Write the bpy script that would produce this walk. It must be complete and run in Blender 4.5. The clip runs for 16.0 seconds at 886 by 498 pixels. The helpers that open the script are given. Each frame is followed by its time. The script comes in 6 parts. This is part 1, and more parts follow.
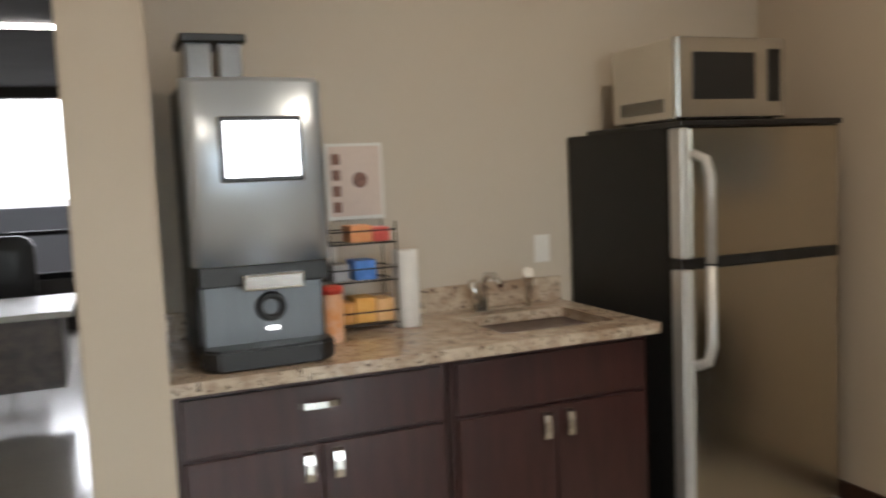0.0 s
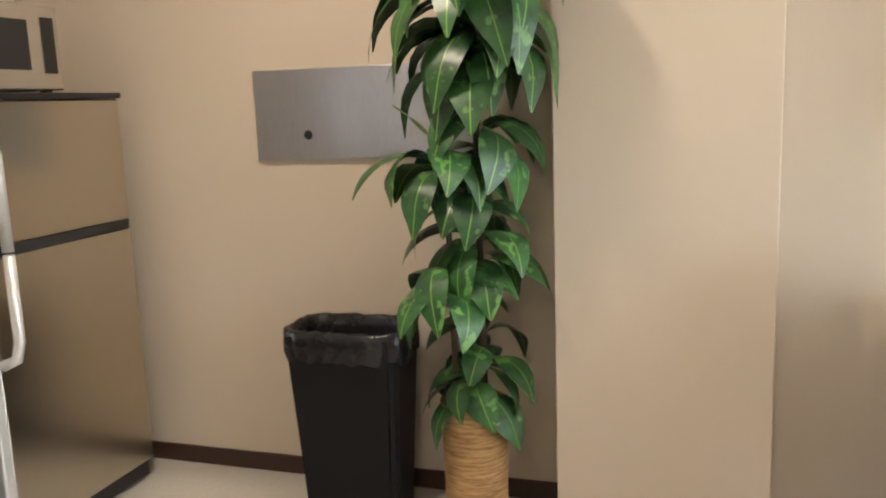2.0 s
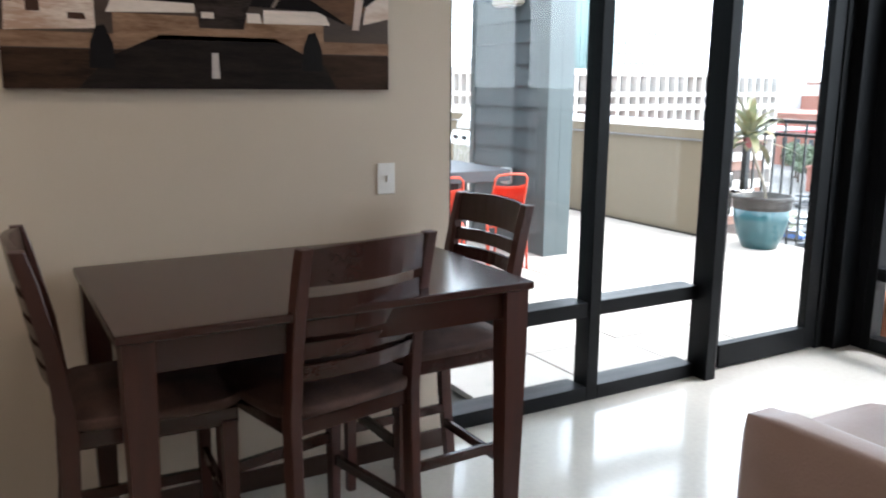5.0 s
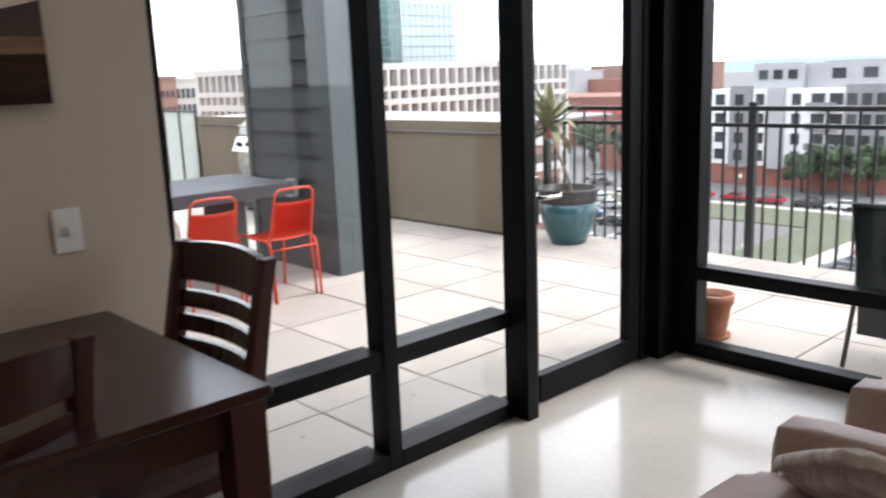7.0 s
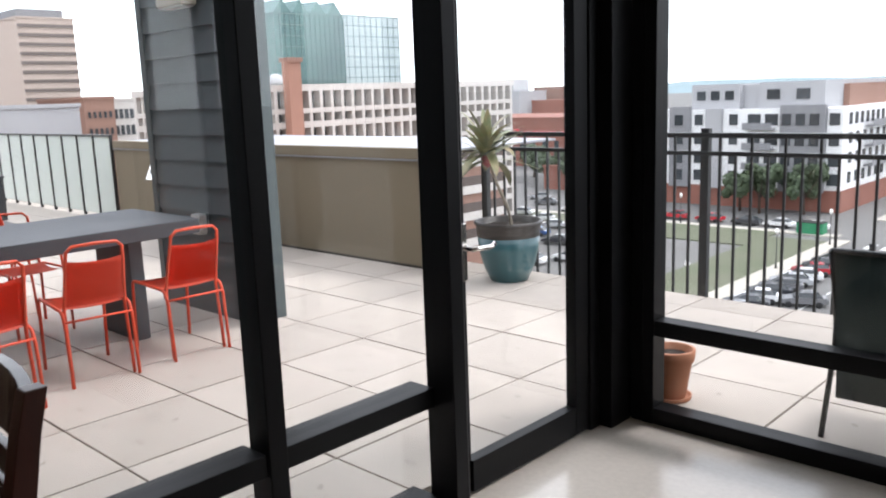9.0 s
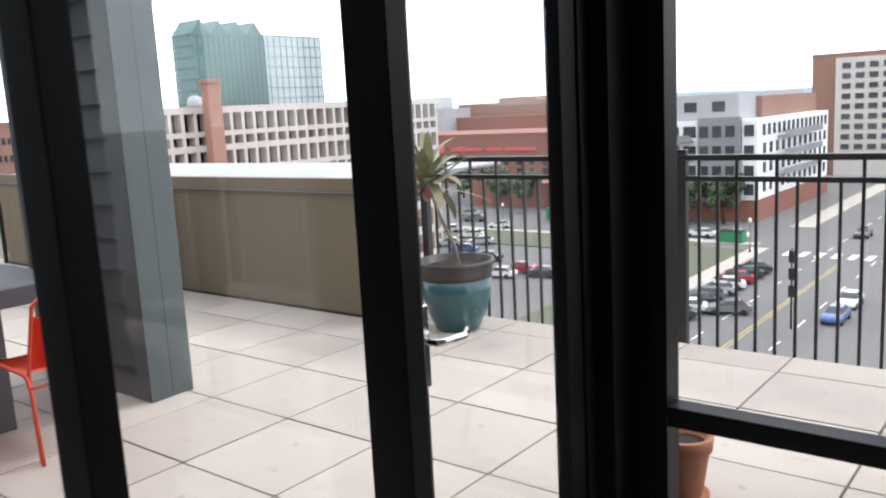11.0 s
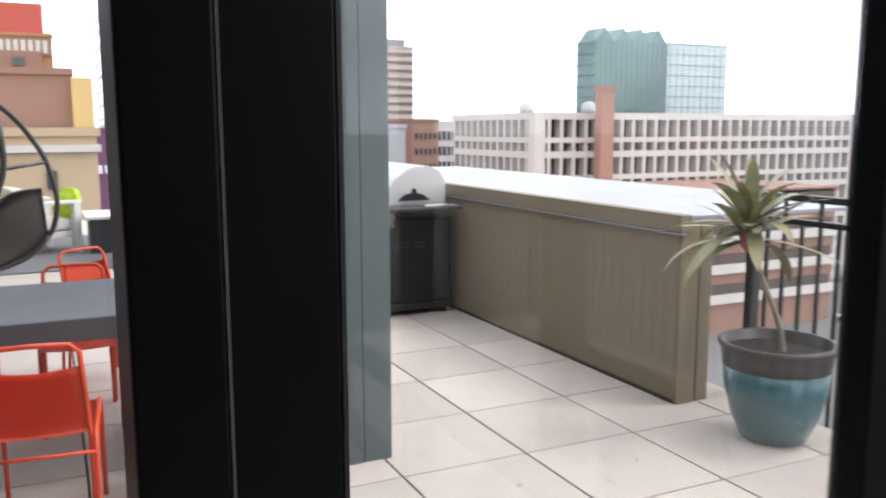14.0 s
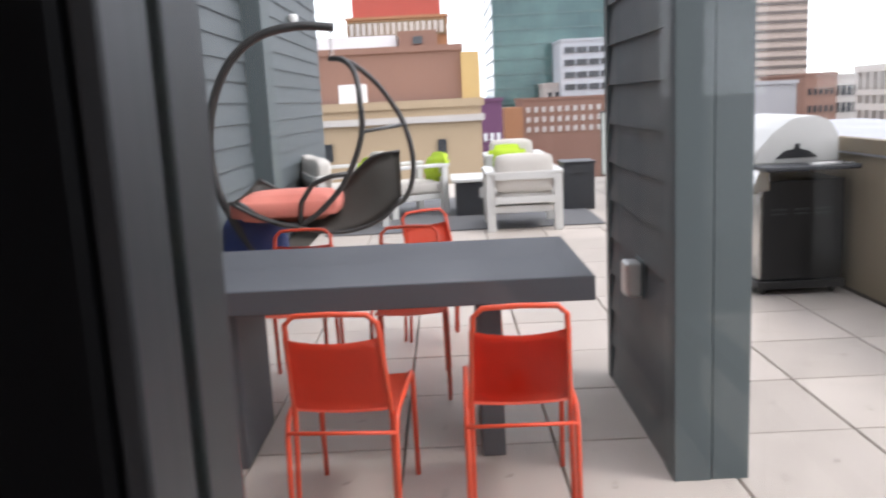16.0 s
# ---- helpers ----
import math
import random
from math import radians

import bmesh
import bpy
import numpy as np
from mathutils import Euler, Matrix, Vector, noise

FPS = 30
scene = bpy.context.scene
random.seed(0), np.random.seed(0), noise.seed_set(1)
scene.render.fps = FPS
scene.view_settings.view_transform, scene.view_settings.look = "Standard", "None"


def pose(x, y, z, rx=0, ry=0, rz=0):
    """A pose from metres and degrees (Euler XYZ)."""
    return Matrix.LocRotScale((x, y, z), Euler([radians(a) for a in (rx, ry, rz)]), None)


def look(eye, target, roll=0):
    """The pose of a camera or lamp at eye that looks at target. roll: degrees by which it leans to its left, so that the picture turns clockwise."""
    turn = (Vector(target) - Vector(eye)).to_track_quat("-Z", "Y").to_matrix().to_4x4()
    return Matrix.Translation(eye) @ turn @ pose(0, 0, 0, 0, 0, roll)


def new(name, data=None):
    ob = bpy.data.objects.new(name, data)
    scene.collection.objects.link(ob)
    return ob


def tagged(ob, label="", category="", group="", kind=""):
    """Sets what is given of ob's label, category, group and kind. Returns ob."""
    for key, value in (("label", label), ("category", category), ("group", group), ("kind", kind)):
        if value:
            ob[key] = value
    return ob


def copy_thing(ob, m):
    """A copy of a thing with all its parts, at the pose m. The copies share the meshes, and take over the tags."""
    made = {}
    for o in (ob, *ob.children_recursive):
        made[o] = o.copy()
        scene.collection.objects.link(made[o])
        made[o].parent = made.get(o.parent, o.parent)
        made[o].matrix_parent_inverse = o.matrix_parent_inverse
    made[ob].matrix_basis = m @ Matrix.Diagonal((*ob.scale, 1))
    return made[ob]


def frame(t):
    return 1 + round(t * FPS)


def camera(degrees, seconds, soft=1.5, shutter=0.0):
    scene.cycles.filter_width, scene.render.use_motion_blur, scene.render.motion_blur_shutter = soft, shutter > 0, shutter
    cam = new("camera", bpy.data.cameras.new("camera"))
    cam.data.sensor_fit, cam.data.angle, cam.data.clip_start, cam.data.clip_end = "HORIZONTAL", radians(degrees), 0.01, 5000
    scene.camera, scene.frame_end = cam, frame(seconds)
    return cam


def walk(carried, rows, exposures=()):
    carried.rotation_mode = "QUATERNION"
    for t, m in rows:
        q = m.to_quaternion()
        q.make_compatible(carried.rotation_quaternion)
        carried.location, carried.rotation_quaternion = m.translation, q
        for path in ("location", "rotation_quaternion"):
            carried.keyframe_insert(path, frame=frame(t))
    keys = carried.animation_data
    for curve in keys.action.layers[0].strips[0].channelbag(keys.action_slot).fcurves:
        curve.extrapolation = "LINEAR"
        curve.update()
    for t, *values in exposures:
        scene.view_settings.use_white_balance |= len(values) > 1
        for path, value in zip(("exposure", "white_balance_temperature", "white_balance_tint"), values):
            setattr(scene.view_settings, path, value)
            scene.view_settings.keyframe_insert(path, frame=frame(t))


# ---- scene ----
cam = camera(56.3, 16.0, soft=2.0, shutter=0.4)
PATH = [
    (0, (-2.961, 4.6, 1.462), (-2.209, 6.444, 1.286), -2.5),
    (0.5, (-2.922, 4.62, 1.547), (-1.739, 6.21, 1.277), -2.3),
    (1, (-2.934, 4.636, 1.492), (-1.382, 5.868, 1.22), -2.5),
    (1.5, (-2.892, 4.632, 1.522), (-1.143, 5.548, 1.206), -2.3),
    (2, (-3.053, 4.8, 1.531), (-1.18, 5.41, 1.185), -2.2),
    (2.2, (-3.078, 4.901, 1.516), (-1.173, 5.414, 1.187), -1.2),
    (2.5, (-3.068, 4.812, 1.514), (-1.15, 5.251, 1.153), -2.4),
    (3, (-3.031, 4.755, 1.44), (-1.059, 4.853, 1.124), -1.0),
    (3.5, (-3.02, 4.737, 1.463), (-1.08, 4.403, 1.113), -0.8),
    (4, (-3.0, 4.593, 1.485), (-1.142, 3.953, 1.116), -0.5),
    (4.5, (-2.958, 4.459, 1.467), (-1.186, 3.606, 1.102), -0.1),
    (6.8, (-2.36, 3.799, 1.522), (-0.875, 2.534, 1.081), -1.1),
    (7, (-2.305, 3.716, 1.475), (-0.866, 2.389, 1.066), -2.2),
    (7.5, (-2.159, 3.567, 1.492), (-0.801, 2.157, 1.085), -2.3),
    (8, (-2.141, 3.425, 1.48), (-0.766, 2.022, 1.107), -1.8),
    (10.5, (-1.380, 2.741, 1.509), (-0.120, 1.231, 1.147), -3.2),
    (11, (-1.261, 2.533, 1.508), (-0.033, 0.989, 1.176), -3.1),
    (11.5, (-1.227, 2.296, 1.493), (0.076, 0.811, 1.187), -1.1),
    (12, (-1.154, 2.009, 1.495), (0.220, 0.589, 1.183), -0.5),
    (12.5, (-0.992, 1.780, 1.551), (0.435, 0.415, 1.237), -0.8),
    (13, (-0.932, 1.571, 1.535), (0.627, 0.360, 1.220), -0.1),
    (13.5, (-0.826, 1.367, 1.500), (0.879, 0.369, 1.184), -0.1),
    (14, (-0.664, 1.242, 1.505), (1.124, 0.394, 1.217), -0.1),
    (14.5, (-0.468, 1.109, 1.488), (1.423, 0.519, 1.215), -0.8),
    (15, (-0.257, 0.987, 1.465), (1.686, 0.617, 1.173), -1.4),
    (15.5, (-0.187, 0.928, 1.398), (1.78, 0.709, 1.109), -2.0),
    (16, (-0.125, 0.955, 1.414), (1.844, 0.971, 1.065), -2.8),
]
EXPOSURES = [(0, 2.0, 6400, 13), (0.7, 2.25, 6600, 13), (1.5, 2.75, 6200, 14), (2.0, 3.15, 6200, 14), (3.0, 3.5, 6050, 14), (3.6, 3.25, 5750, 14), (4.7, 2.15, 5850, 15), (6.8, 0.92, 6300, 21), (8.2, 0.70, 6350, 22),
             (10.3, 0.45, 6350, 22), (15, 0.42, 6400, 24), (16, 0.34, 6400, 25)]
walk(cam, [(t, look(eye, aim, lean)) for t, eye, aim, lean in PATH], EXPOSURES)


# ---- sky, sun and lamps ----
world = bpy.data.worlds.new("sky")
scene.world = world
world.use_nodes = True
wn, wl = world.node_tree.nodes, world.node_tree.links
wn.clear()
sky = wn.new("ShaderNodeTexSky")
sky.sky_type, sky.sun_disc = "NISHITA", False
sky.sun_elevation, sky.sun_rotation = radians(55), radians(200)
sky.air_density, sky.dust_density, sky.ozone_density = 1.0, 4.0, 1.0
coord = wn.new("ShaderNodeTexCoord")
stretch = wn.new("ShaderNodeMapping")
stretch.inputs["Scale"].default_value = (1.0, 1.0, 3.5)
wl.new(coord.outputs["Generated"], stretch.inputs["Vector"])
cloud = wn.new("ShaderNodeTexNoise")
cloud.inputs["Scale"].default_value, cloud.inputs["Detail"].default_value = 2.2, 6
wl.new(stretch.outputs["Vector"], cloud.inputs["Vector"])
cover = wn.new("ShaderNodeValToRGB")
cover.color_ramp.elements[0].position, cover.color_ramp.elements[0].color = 0.36, (0.45, 0.45, 0.45, 1)
cover.color_ramp.elements[1].position, cover.color_ramp.elements[1].color = 0.56, (1, 1, 1, 1)
wl.new(cloud.outputs["Fac"], cover.inputs["Fac"])
veil = wn.new("ShaderNodeMix")
veil.data_type = "RGBA"
wl.new(cover.outputs["Color"], veil.inputs["Factor"])
wl.new(sky.outputs["Color"], veil.inputs[6])
veil.inputs[7].default_value = (14.0, 14.3, 14.8, 1)
back = wn.new("ShaderNodeBackground")
back.inputs["Strength"].default_value = 0.15
wl.new(veil.outputs[2], back.inputs["Color"])
wout = wn.new("ShaderNodeOutputWorld")
wl.new(back.outputs["Background"], wout.inputs["Surface"])

sun = new("sun", bpy.data.lights.new("sun", "SUN"))
sun.data.energy, sun.data.angle, sun.data.color = 1.2, radians(14), (1.0, 0.97, 0.92)
sun.matrix_world = look((-3, -8, 12), (0, 0, 0))


def area(name, eye, aim, w, h, power, color):
    lamp = new(name, bpy.data.lights.new(name, "AREA"))
    lamp.data.shape, lamp.data.size, lamp.data.size_y = "RECTANGLE", w, h
    lamp.data.energy, lamp.data.color = power, color
    lamp.matrix_world = look(eye, aim)
    return lamp


# ---- materials ----
def mat(name, base, second=None, rough=0.6, metal=0.0, scale=4.0, amount=0.5, bump=0.0, bump_scale=60.0, stretch=(1, 1, 1),
        coat=0.0, spot=None, spot_scale=30.0, spot_cut=0.62, rough_var=0.1, per_object=0.0, tint=None):
    """A surface with broad and fine variation between two colours, roughness that varies, and fine relief."""
    m = bpy.data.materials.new(name)
    m.use_nodes = True
    n, l = m.node_tree.nodes, m.node_tree.links
    bsdf = n["Principled BSDF"]
    tc = n.new("ShaderNodeTexCoord")
    mp = n.new("ShaderNodeMapping")
    mp.inputs["Scale"].default_value = stretch
    l.new(tc.outputs["Object"], mp.inputs["Vector"])
    broad = n.new("ShaderNodeTexNoise")
    broad.inputs["Scale"].default_value, broad.inputs["Detail"].default_value = scale, 5
    l.new(mp.outputs["Vector"], broad.inputs["Vector"])
    fine = n.new("ShaderNodeTexNoise")
    fine.inputs["Scale"].default_value, fine.inputs["Detail"].default_value = bump_scale, 4
    l.new(mp.outputs["Vector"], fine.inputs["Vector"])
    second = second or tuple(c * 0.8 for c in base)
    both = n.new("ShaderNodeMath")
    both.operation = "MULTIPLY_ADD"
    l.new(fine.outputs["Fac"], both.inputs[0])
    both.inputs[1].default_value = 0.5
    l.new(broad.outputs["Fac"], both.inputs[2])
    ramp = n.new("ShaderNodeMapRange")
    ramp.inputs["From Min"].default_value, ramp.inputs["From Max"].default_value = 0.55, 0.95
    ramp.inputs["To Max"].default_value = amount
    l.new(both.outputs[0], ramp.inputs["Value"])
    mix = n.new("ShaderNodeMix")
    mix.data_type = "RGBA"
    mix.inputs[6].default_value, mix.inputs[7].default_value = (*base, 1), (*second, 1)
    l.new(ramp.outputs["Result"], mix.inputs["Factor"])
    color = mix.outputs[2]
    if spot:
        flecks = n.new("ShaderNodeTexNoise")
        flecks.inputs["Scale"].default_value, flecks.inputs["Detail"].default_value = spot_scale, 3
        l.new(mp.outputs["Vector"], flecks.inputs["Vector"])
        cut = n.new("ShaderNodeMapRange")
        cut.inputs["From Min"].default_value, cut.inputs["From Max"].default_value = spot_cut, spot_cut + 0.05
        l.new(flecks.outputs["Fac"], cut.inputs["Value"])
        mix2 = n.new("ShaderNodeMix")
        mix2.data_type = "RGBA"
        l.new(cut.outputs["Result"], mix2.inputs["Factor"])
        l.new(color, mix2.inputs[6])
        mix2.inputs[7].default_value = (*spot, 1)
        color = mix2.outputs[2]
    if per_object:
        info = n.new("ShaderNodeObjectInfo")
        hsv = n.new("ShaderNodeHueSaturation")
        rng = n.new("ShaderNodeMapRange")
        rng.inputs["To Min"].default_value, rng.inputs["To Max"].default_value = 1 - per_object, 1 + per_object
        l.new(info.outputs["Random"], rng.inputs["Value"])
        l.new(rng.outputs["Result"], hsv.inputs["Value"])
        l.new(color, hsv.inputs["Color"])
        color = hsv.outputs["Color"]
    l.new(color, bsdf.inputs["Base Color"])
    rr = n.new("ShaderNodeMapRange")
    rr.inputs["To Min"].default_value, rr.inputs["To Max"].default_value = max(0.02, rough - rough_var), min(1, rough + rough_var)
    l.new(broad.outputs["Fac"], rr.inputs["Value"])
    l.new(rr.outputs["Result"], bsdf.inputs["Roughness"])
    bsdf.inputs["Metallic"].default_value = metal
    bsdf.inputs["Coat Weight"].default_value = coat
    bsdf.inputs["Coat Roughness"].default_value = 0.08
    if bump:
        b = n.new("ShaderNodeBump")
        b.inputs["Strength"].default_value, b.inputs["Distance"].default_value = bump, 0.004
        l.new(fine.outputs["Fac"], b.inputs["Height"])
        l.new(b.outputs["Normal"], bsdf.inputs["Normal"])
    return m


def glowing(name, color, strength):
    m = bpy.data.materials.new(name)
    m.use_nodes = True
    b = m.node_tree.nodes["Principled BSDF"]
    b.inputs["Base Color"].default_value = (*color, 1)
    b.inputs["Emission Color"].default_value = (*color, 1)
    b.inputs["Emission Strength"].default_value = strength
    return m


def clear_glass(name, color=(0.93, 0.97, 0.95), shine=0.035):
    """A thin pane: mostly see-through, with a mirror's share that grows at a slant."""
    m = bpy.data.materials.new(name)
    m.use_nodes = True
    n, l = m.node_tree.nodes, m.node_tree.links
    n.clear()
    out = n.new("ShaderNodeOutputMaterial")
    mixer = n.new("ShaderNodeMixShader")
    see = n.new("ShaderNodeBsdfTransparent")
    see.inputs["Color"].default_value = (*color, 1)
    gloss = n.new("ShaderNodeBsdfGlossy")
    gloss.inputs["Roughness"].default_value = 0.0
    slant = n.new("ShaderNodeLayerWeight")
    power = n.new("ShaderNodeMath")
    power.operation = "POWER"
    power.inputs[1].default_value = 5.0
    l.new(slant.outputs["Facing"], power.inputs[0])
    share = n.new("ShaderNodeMapRange")
    share.inputs["To Min"].default_value, share.inputs["To Max"].default_value = shine, 0.9
    l.new(power.outputs[0], share.inputs["Value"])
    l.new(share.outputs["Result"], mixer.inputs["Fac"])
    l.new(see.outputs["BSDF"], mixer.inputs[1])
    l.new(gloss.outputs["BSDF"], mixer.inputs[2])
    l.new(mixer.outputs["Shader"], out.inputs["Surface"])
    return m


WALL = mat("painted drywall", (0.56, 0.48, 0.385), (0.52, 0.44, 0.35), rough=0.55, scale=1.2, bump=0.12, bump_scale=220)
WALL_KIT = mat("grey beige painted drywall", (0.56, 0.50, 0.42), (0.52, 0.46, 0.385), rough=0.5, scale=1.2, bump=0.12, bump_scale=220)
CEIL = mat("ceiling paint", (0.72, 0.70, 0.66), (0.66, 0.64, 0.60), rough=0.9, scale=2, bump=0.1)
FLOOR = mat("polished concrete", (0.55, 0.52, 0.46), (0.42, 0.40, 0.355), rough=0.2, scale=1.6, amount=0.6, bump=0.04, bump_scale=40, coat=0.35, rough_var=0.06)
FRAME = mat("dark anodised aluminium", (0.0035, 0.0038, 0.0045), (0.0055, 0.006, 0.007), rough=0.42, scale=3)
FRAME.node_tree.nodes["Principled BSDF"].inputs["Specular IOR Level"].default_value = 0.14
BASE = mat("dark brown vinyl baseboard", (0.045, 0.022, 0.015), (0.03, 0.015, 0.01), rough=0.4, scale=5)
# lighter grey that puts the black stile's grazing sheen into the colour
STILE_SHEEN = mat("stile sheen grey", (0.032, 0.034, 0.038), (0.022, 0.024, 0.027), rough=0.4, metal=0.1, scale=3)
GLASS = clear_glass("window glass")
ESPRESSO = mat("espresso stained wood", (0.036, 0.011, 0.008), (0.020, 0.007, 0.005), rough=0.24, scale=1.2, amount=0.35, stretch=(5, 1, 5), coat=0.08, rough_var=0.025)
ESPRESSO_Z = mat("espresso stained upright wood", (0.060, 0.015, 0.009), (0.026, 0.008, 0.005), rough=0.42, scale=2.5, amount=0.7, stretch=(9, 9, 1), coat=0.05)
SEATFAB = mat("dark brown suede", (0.085, 0.04, 0.028), (0.030, 0.015, 0.011), rough=0.85, scale=9, amount=0.8, bump=0.5, bump_scale=150)
CABINET = mat("dark cherry cabinet wood", (0.055, 0.018, 0.016), (0.028, 0.010, 0.009), rough=0.33, scale=3, amount=0.9, stretch=(10, 10, 1), bump=0.06, bump_scale=25, coat=0.25)
GRANITE = mat("speckled granite", (0.62, 0.53, 0.42), (0.33, 0.22, 0.15), rough=0.16, scale=18, amount=0.8, spot=(0.10, 0.07, 0.06), spot_scale=70, spot_cut=0.6, bump_scale=90, coat=0.2)
STEEL = mat("brushed stainless steel", (0.60, 0.59, 0.57), (0.50, 0.49, 0.47), rough=0.25, metal=1.0, scale=3, amount=0.2, stretch=(4, 1, 1), bump_scale=30)
STEEL_V = mat("brushed upright stainless", (0.70, 0.79, 0.90), (0.62, 0.71, 0.82), rough=0.33, metal=0.75, scale=1, amount=0.06, bump_scale=8, rough_var=0.02)
STEEL_DOOR = mat("fridge door stainless", (0.54, 0.49, 0.41), (0.46, 0.42, 0.35), rough=0.24, metal=1.0, scale=1, amount=0.06, bump_scale=8, rough_var=0.02)
CHROME = mat("satin nickel", (0.75, 0.73, 0.70), rough=0.18, metal=1.0)
SILVER = mat("silver plastic", (0.62, 0.61, 0.59), rough=0.35, metal=0.4)
BLACK = mat("black plastic", (0.012, 0.012, 0.013), (0.02, 0.02, 0.02), rough=0.35, scale=6)
BLACKTEX = mat("textured black enamel", (0.010, 0.010, 0.010), rough=0.45, bump=0.3, bump_scale=200)
CREAM = mat("cream plastic", (0.62, 0.56, 0.46), rough=0.4, scale=3)
WHITE = mat("white plastic", (0.80, 0.79, 0.76), rough=0.4)
PAPER = mat("white paper", (0.82, 0.81, 0.79), rough=0.9, scale=8, bump=0.3)
BAG = mat("black bin liner", (0.011, 0.011, 0.012), rough=0.27, scale=14, bump=0.9, bump_scale=28)
LEAF = mat("glossy green leaf", (0.040, 0.135, 0.032), (0.015, 0.055, 0.018), rough=0.38, scale=9, amount=1.0, bump=0.4, bump_scale=40, per_object=0.35, spot=(0.11, 0.25, 0.06), spot_scale=16, spot_cut=0.60)
LEAF_MID = mat("pale leaf midrib", (0.15, 0.30, 0.05), rough=0.4, scale=8)
STEM = mat("brown cane", (0.05, 0.028, 0.02), (0.09, 0.05, 0.03), rough=0.6, scale=12, bump=0.4)
WICKER = mat("woven water hyacinth", (0.50, 0.31, 0.13), (0.22, 0.11, 0.04), rough=0.8, scale=10, amount=1.0, stretch=(1, 1, 9), bump=0.8, bump_scale=30)
SOIL = mat("dark soil", (0.03, 0.02, 0.015), rough=0.95, bump=0.8, bump_scale=80)
LEATHER = mat("taupe rose leather", (0.33, 0.225, 0.19), (0.27, 0.18, 0.15), rough=0.45, scale=4, bump=0.3, bump_scale=120)
SIDING = mat("blue grey fibre cement", (0.098, 0.116, 0.122), (0.080, 0.096, 0.102), rough=0.6, scale=2, bump=0.25, bump_scale=60, stretch=(1, 1, 6), per_object=0.06)
TRIM = mat("blue grey trim board", (0.092, 0.115, 0.118), (0.078, 0.098, 0.102), rough=0.55, scale=2, bump=0.15)
PAVER = mat("buff concrete paver", (0.52, 0.455, 0.40), (0.44, 0.385, 0.335), rough=0.8, scale=2.5, amount=0.8, bump=0.4, bump_scale=120, per_object=0.08, spot=(0.36, 0.32, 0.27), spot_scale=7, spot_cut=0.64)
JOINT = mat("dark joint", (0.06, 0.05, 0.04), rough=0.95, scale=8)
PARAPET = mat("olive tan panel", (0.255, 0.205, 0.14), (0.225, 0.18, 0.122), rough=0.82, scale=1.0, bump=0.15, bump_scale=90)
COPING = mat("pale metal coping", (0.34, 0.34, 0.37), (0.26, 0.265, 0.29), rough=0.45, metal=0.3, scale=2)
RAIL = mat("black painted steel", (0.016, 0.016, 0.017), rough=0.4, scale=5)
ORANGE = mat("orange powder coat", (0.78, 0.085, 0.03), (0.70, 0.07, 0.025), rough=0.4, scale=5, per_object=0.06)
ORANGE_MESH = mat("orange sling", (0.74, 0.09, 0.035), (0.66, 0.07, 0.03), rough=0.6, scale=5, bump=0.5, bump_scale=300)
TABLETOP = mat("charcoal slab", (0.075, 0.08, 0.09), (0.06, 0.064, 0.072), rough=0.6, scale=3, bump=0.2, bump_scale=80)
TEAL = mat("teal glazed pot", (0.035, 0.13, 0.15), (0.025, 0.085, 0.10), rough=0.3, scale=3, amount=0.9, coat=0.3)
POTRIM = mat("brown black glaze", (0.05, 0.04, 0.035), (0.03, 0.028, 0.027), rough=0.4, scale=6)
TERRA = mat("terracotta", (0.42, 0.17, 0.09), (0.34, 0.13, 0.07), rough=0.8, scale=5, bump=0.3)


# ---- building blocks ----
def box(bm, x0, y0, z0, x1, y1, z1, bevel=0.0):
    vs = [bm.verts.new((x, y, z)) for x in (x0, x1) for y in (y0, y1) for z in (z0, z1)]
    quads = ((0, 1, 3, 2), (4, 6, 7, 5), (0, 4, 5, 1), (2, 3, 7, 6), (0, 2, 6, 4), (1, 5, 7, 3))
    faces = [bm.faces.new([vs[i] for i in q]) for q in quads]
    if bevel:
        edges = list({e for f in faces for e in f.edges})
        bmesh.ops.bevel(bm, geom=edges, offset=bevel, segments=2, profile=0.5, affect="EDGES")
    return bm


def boxes(*dims, bevel=0.0):
    bm = bmesh.new()
    for d in dims:
        box(bm, *d, bevel=bevel)
    return bm


def tube(bm, pts, r, n=8, closed=False, r_end=None):
    """A round bar along the points."""
    pts = [Vector(p) for p in pts]
    rings, count = [], len(pts)
    up = Vector((0, 0, 1))
    side = None
    for i, p in enumerate(pts):
        a = pts[(i - 1) % count] if (closed or i) else p
        b = pts[(i + 1) % count] if (closed or i < count - 1) else p
        d = (b - a).normalized()
        if side is None:
            side = d.cross(up)
            if side.length < 0.05:
                side = d.cross(Vector((1, 0, 0)))
        side = (side - d * side.dot(d)).normalized()
        other = d.cross(side)
        rad = r if r_end is None else r + (r_end - r) * i / (count - 1)
        rings.append([bm.verts.new(p + (side * math.cos(k * 2 * math.pi / n) + other * math.sin(k * 2 * math.pi / n)) * rad) for k in range(n)])
    last = count if closed else count - 1
    for i in range(last):
        u, v = rings[i], rings[(i + 1) % count]
        for k in range(n):
            f = bm.faces.new((u[k], u[(k + 1) % n], v[(k + 1) % n], v[k]))
            f.smooth = True
    if not closed:
        bm.faces.new(rings[0][::-1])
        bm.faces.new(rings[-1])
    return bm


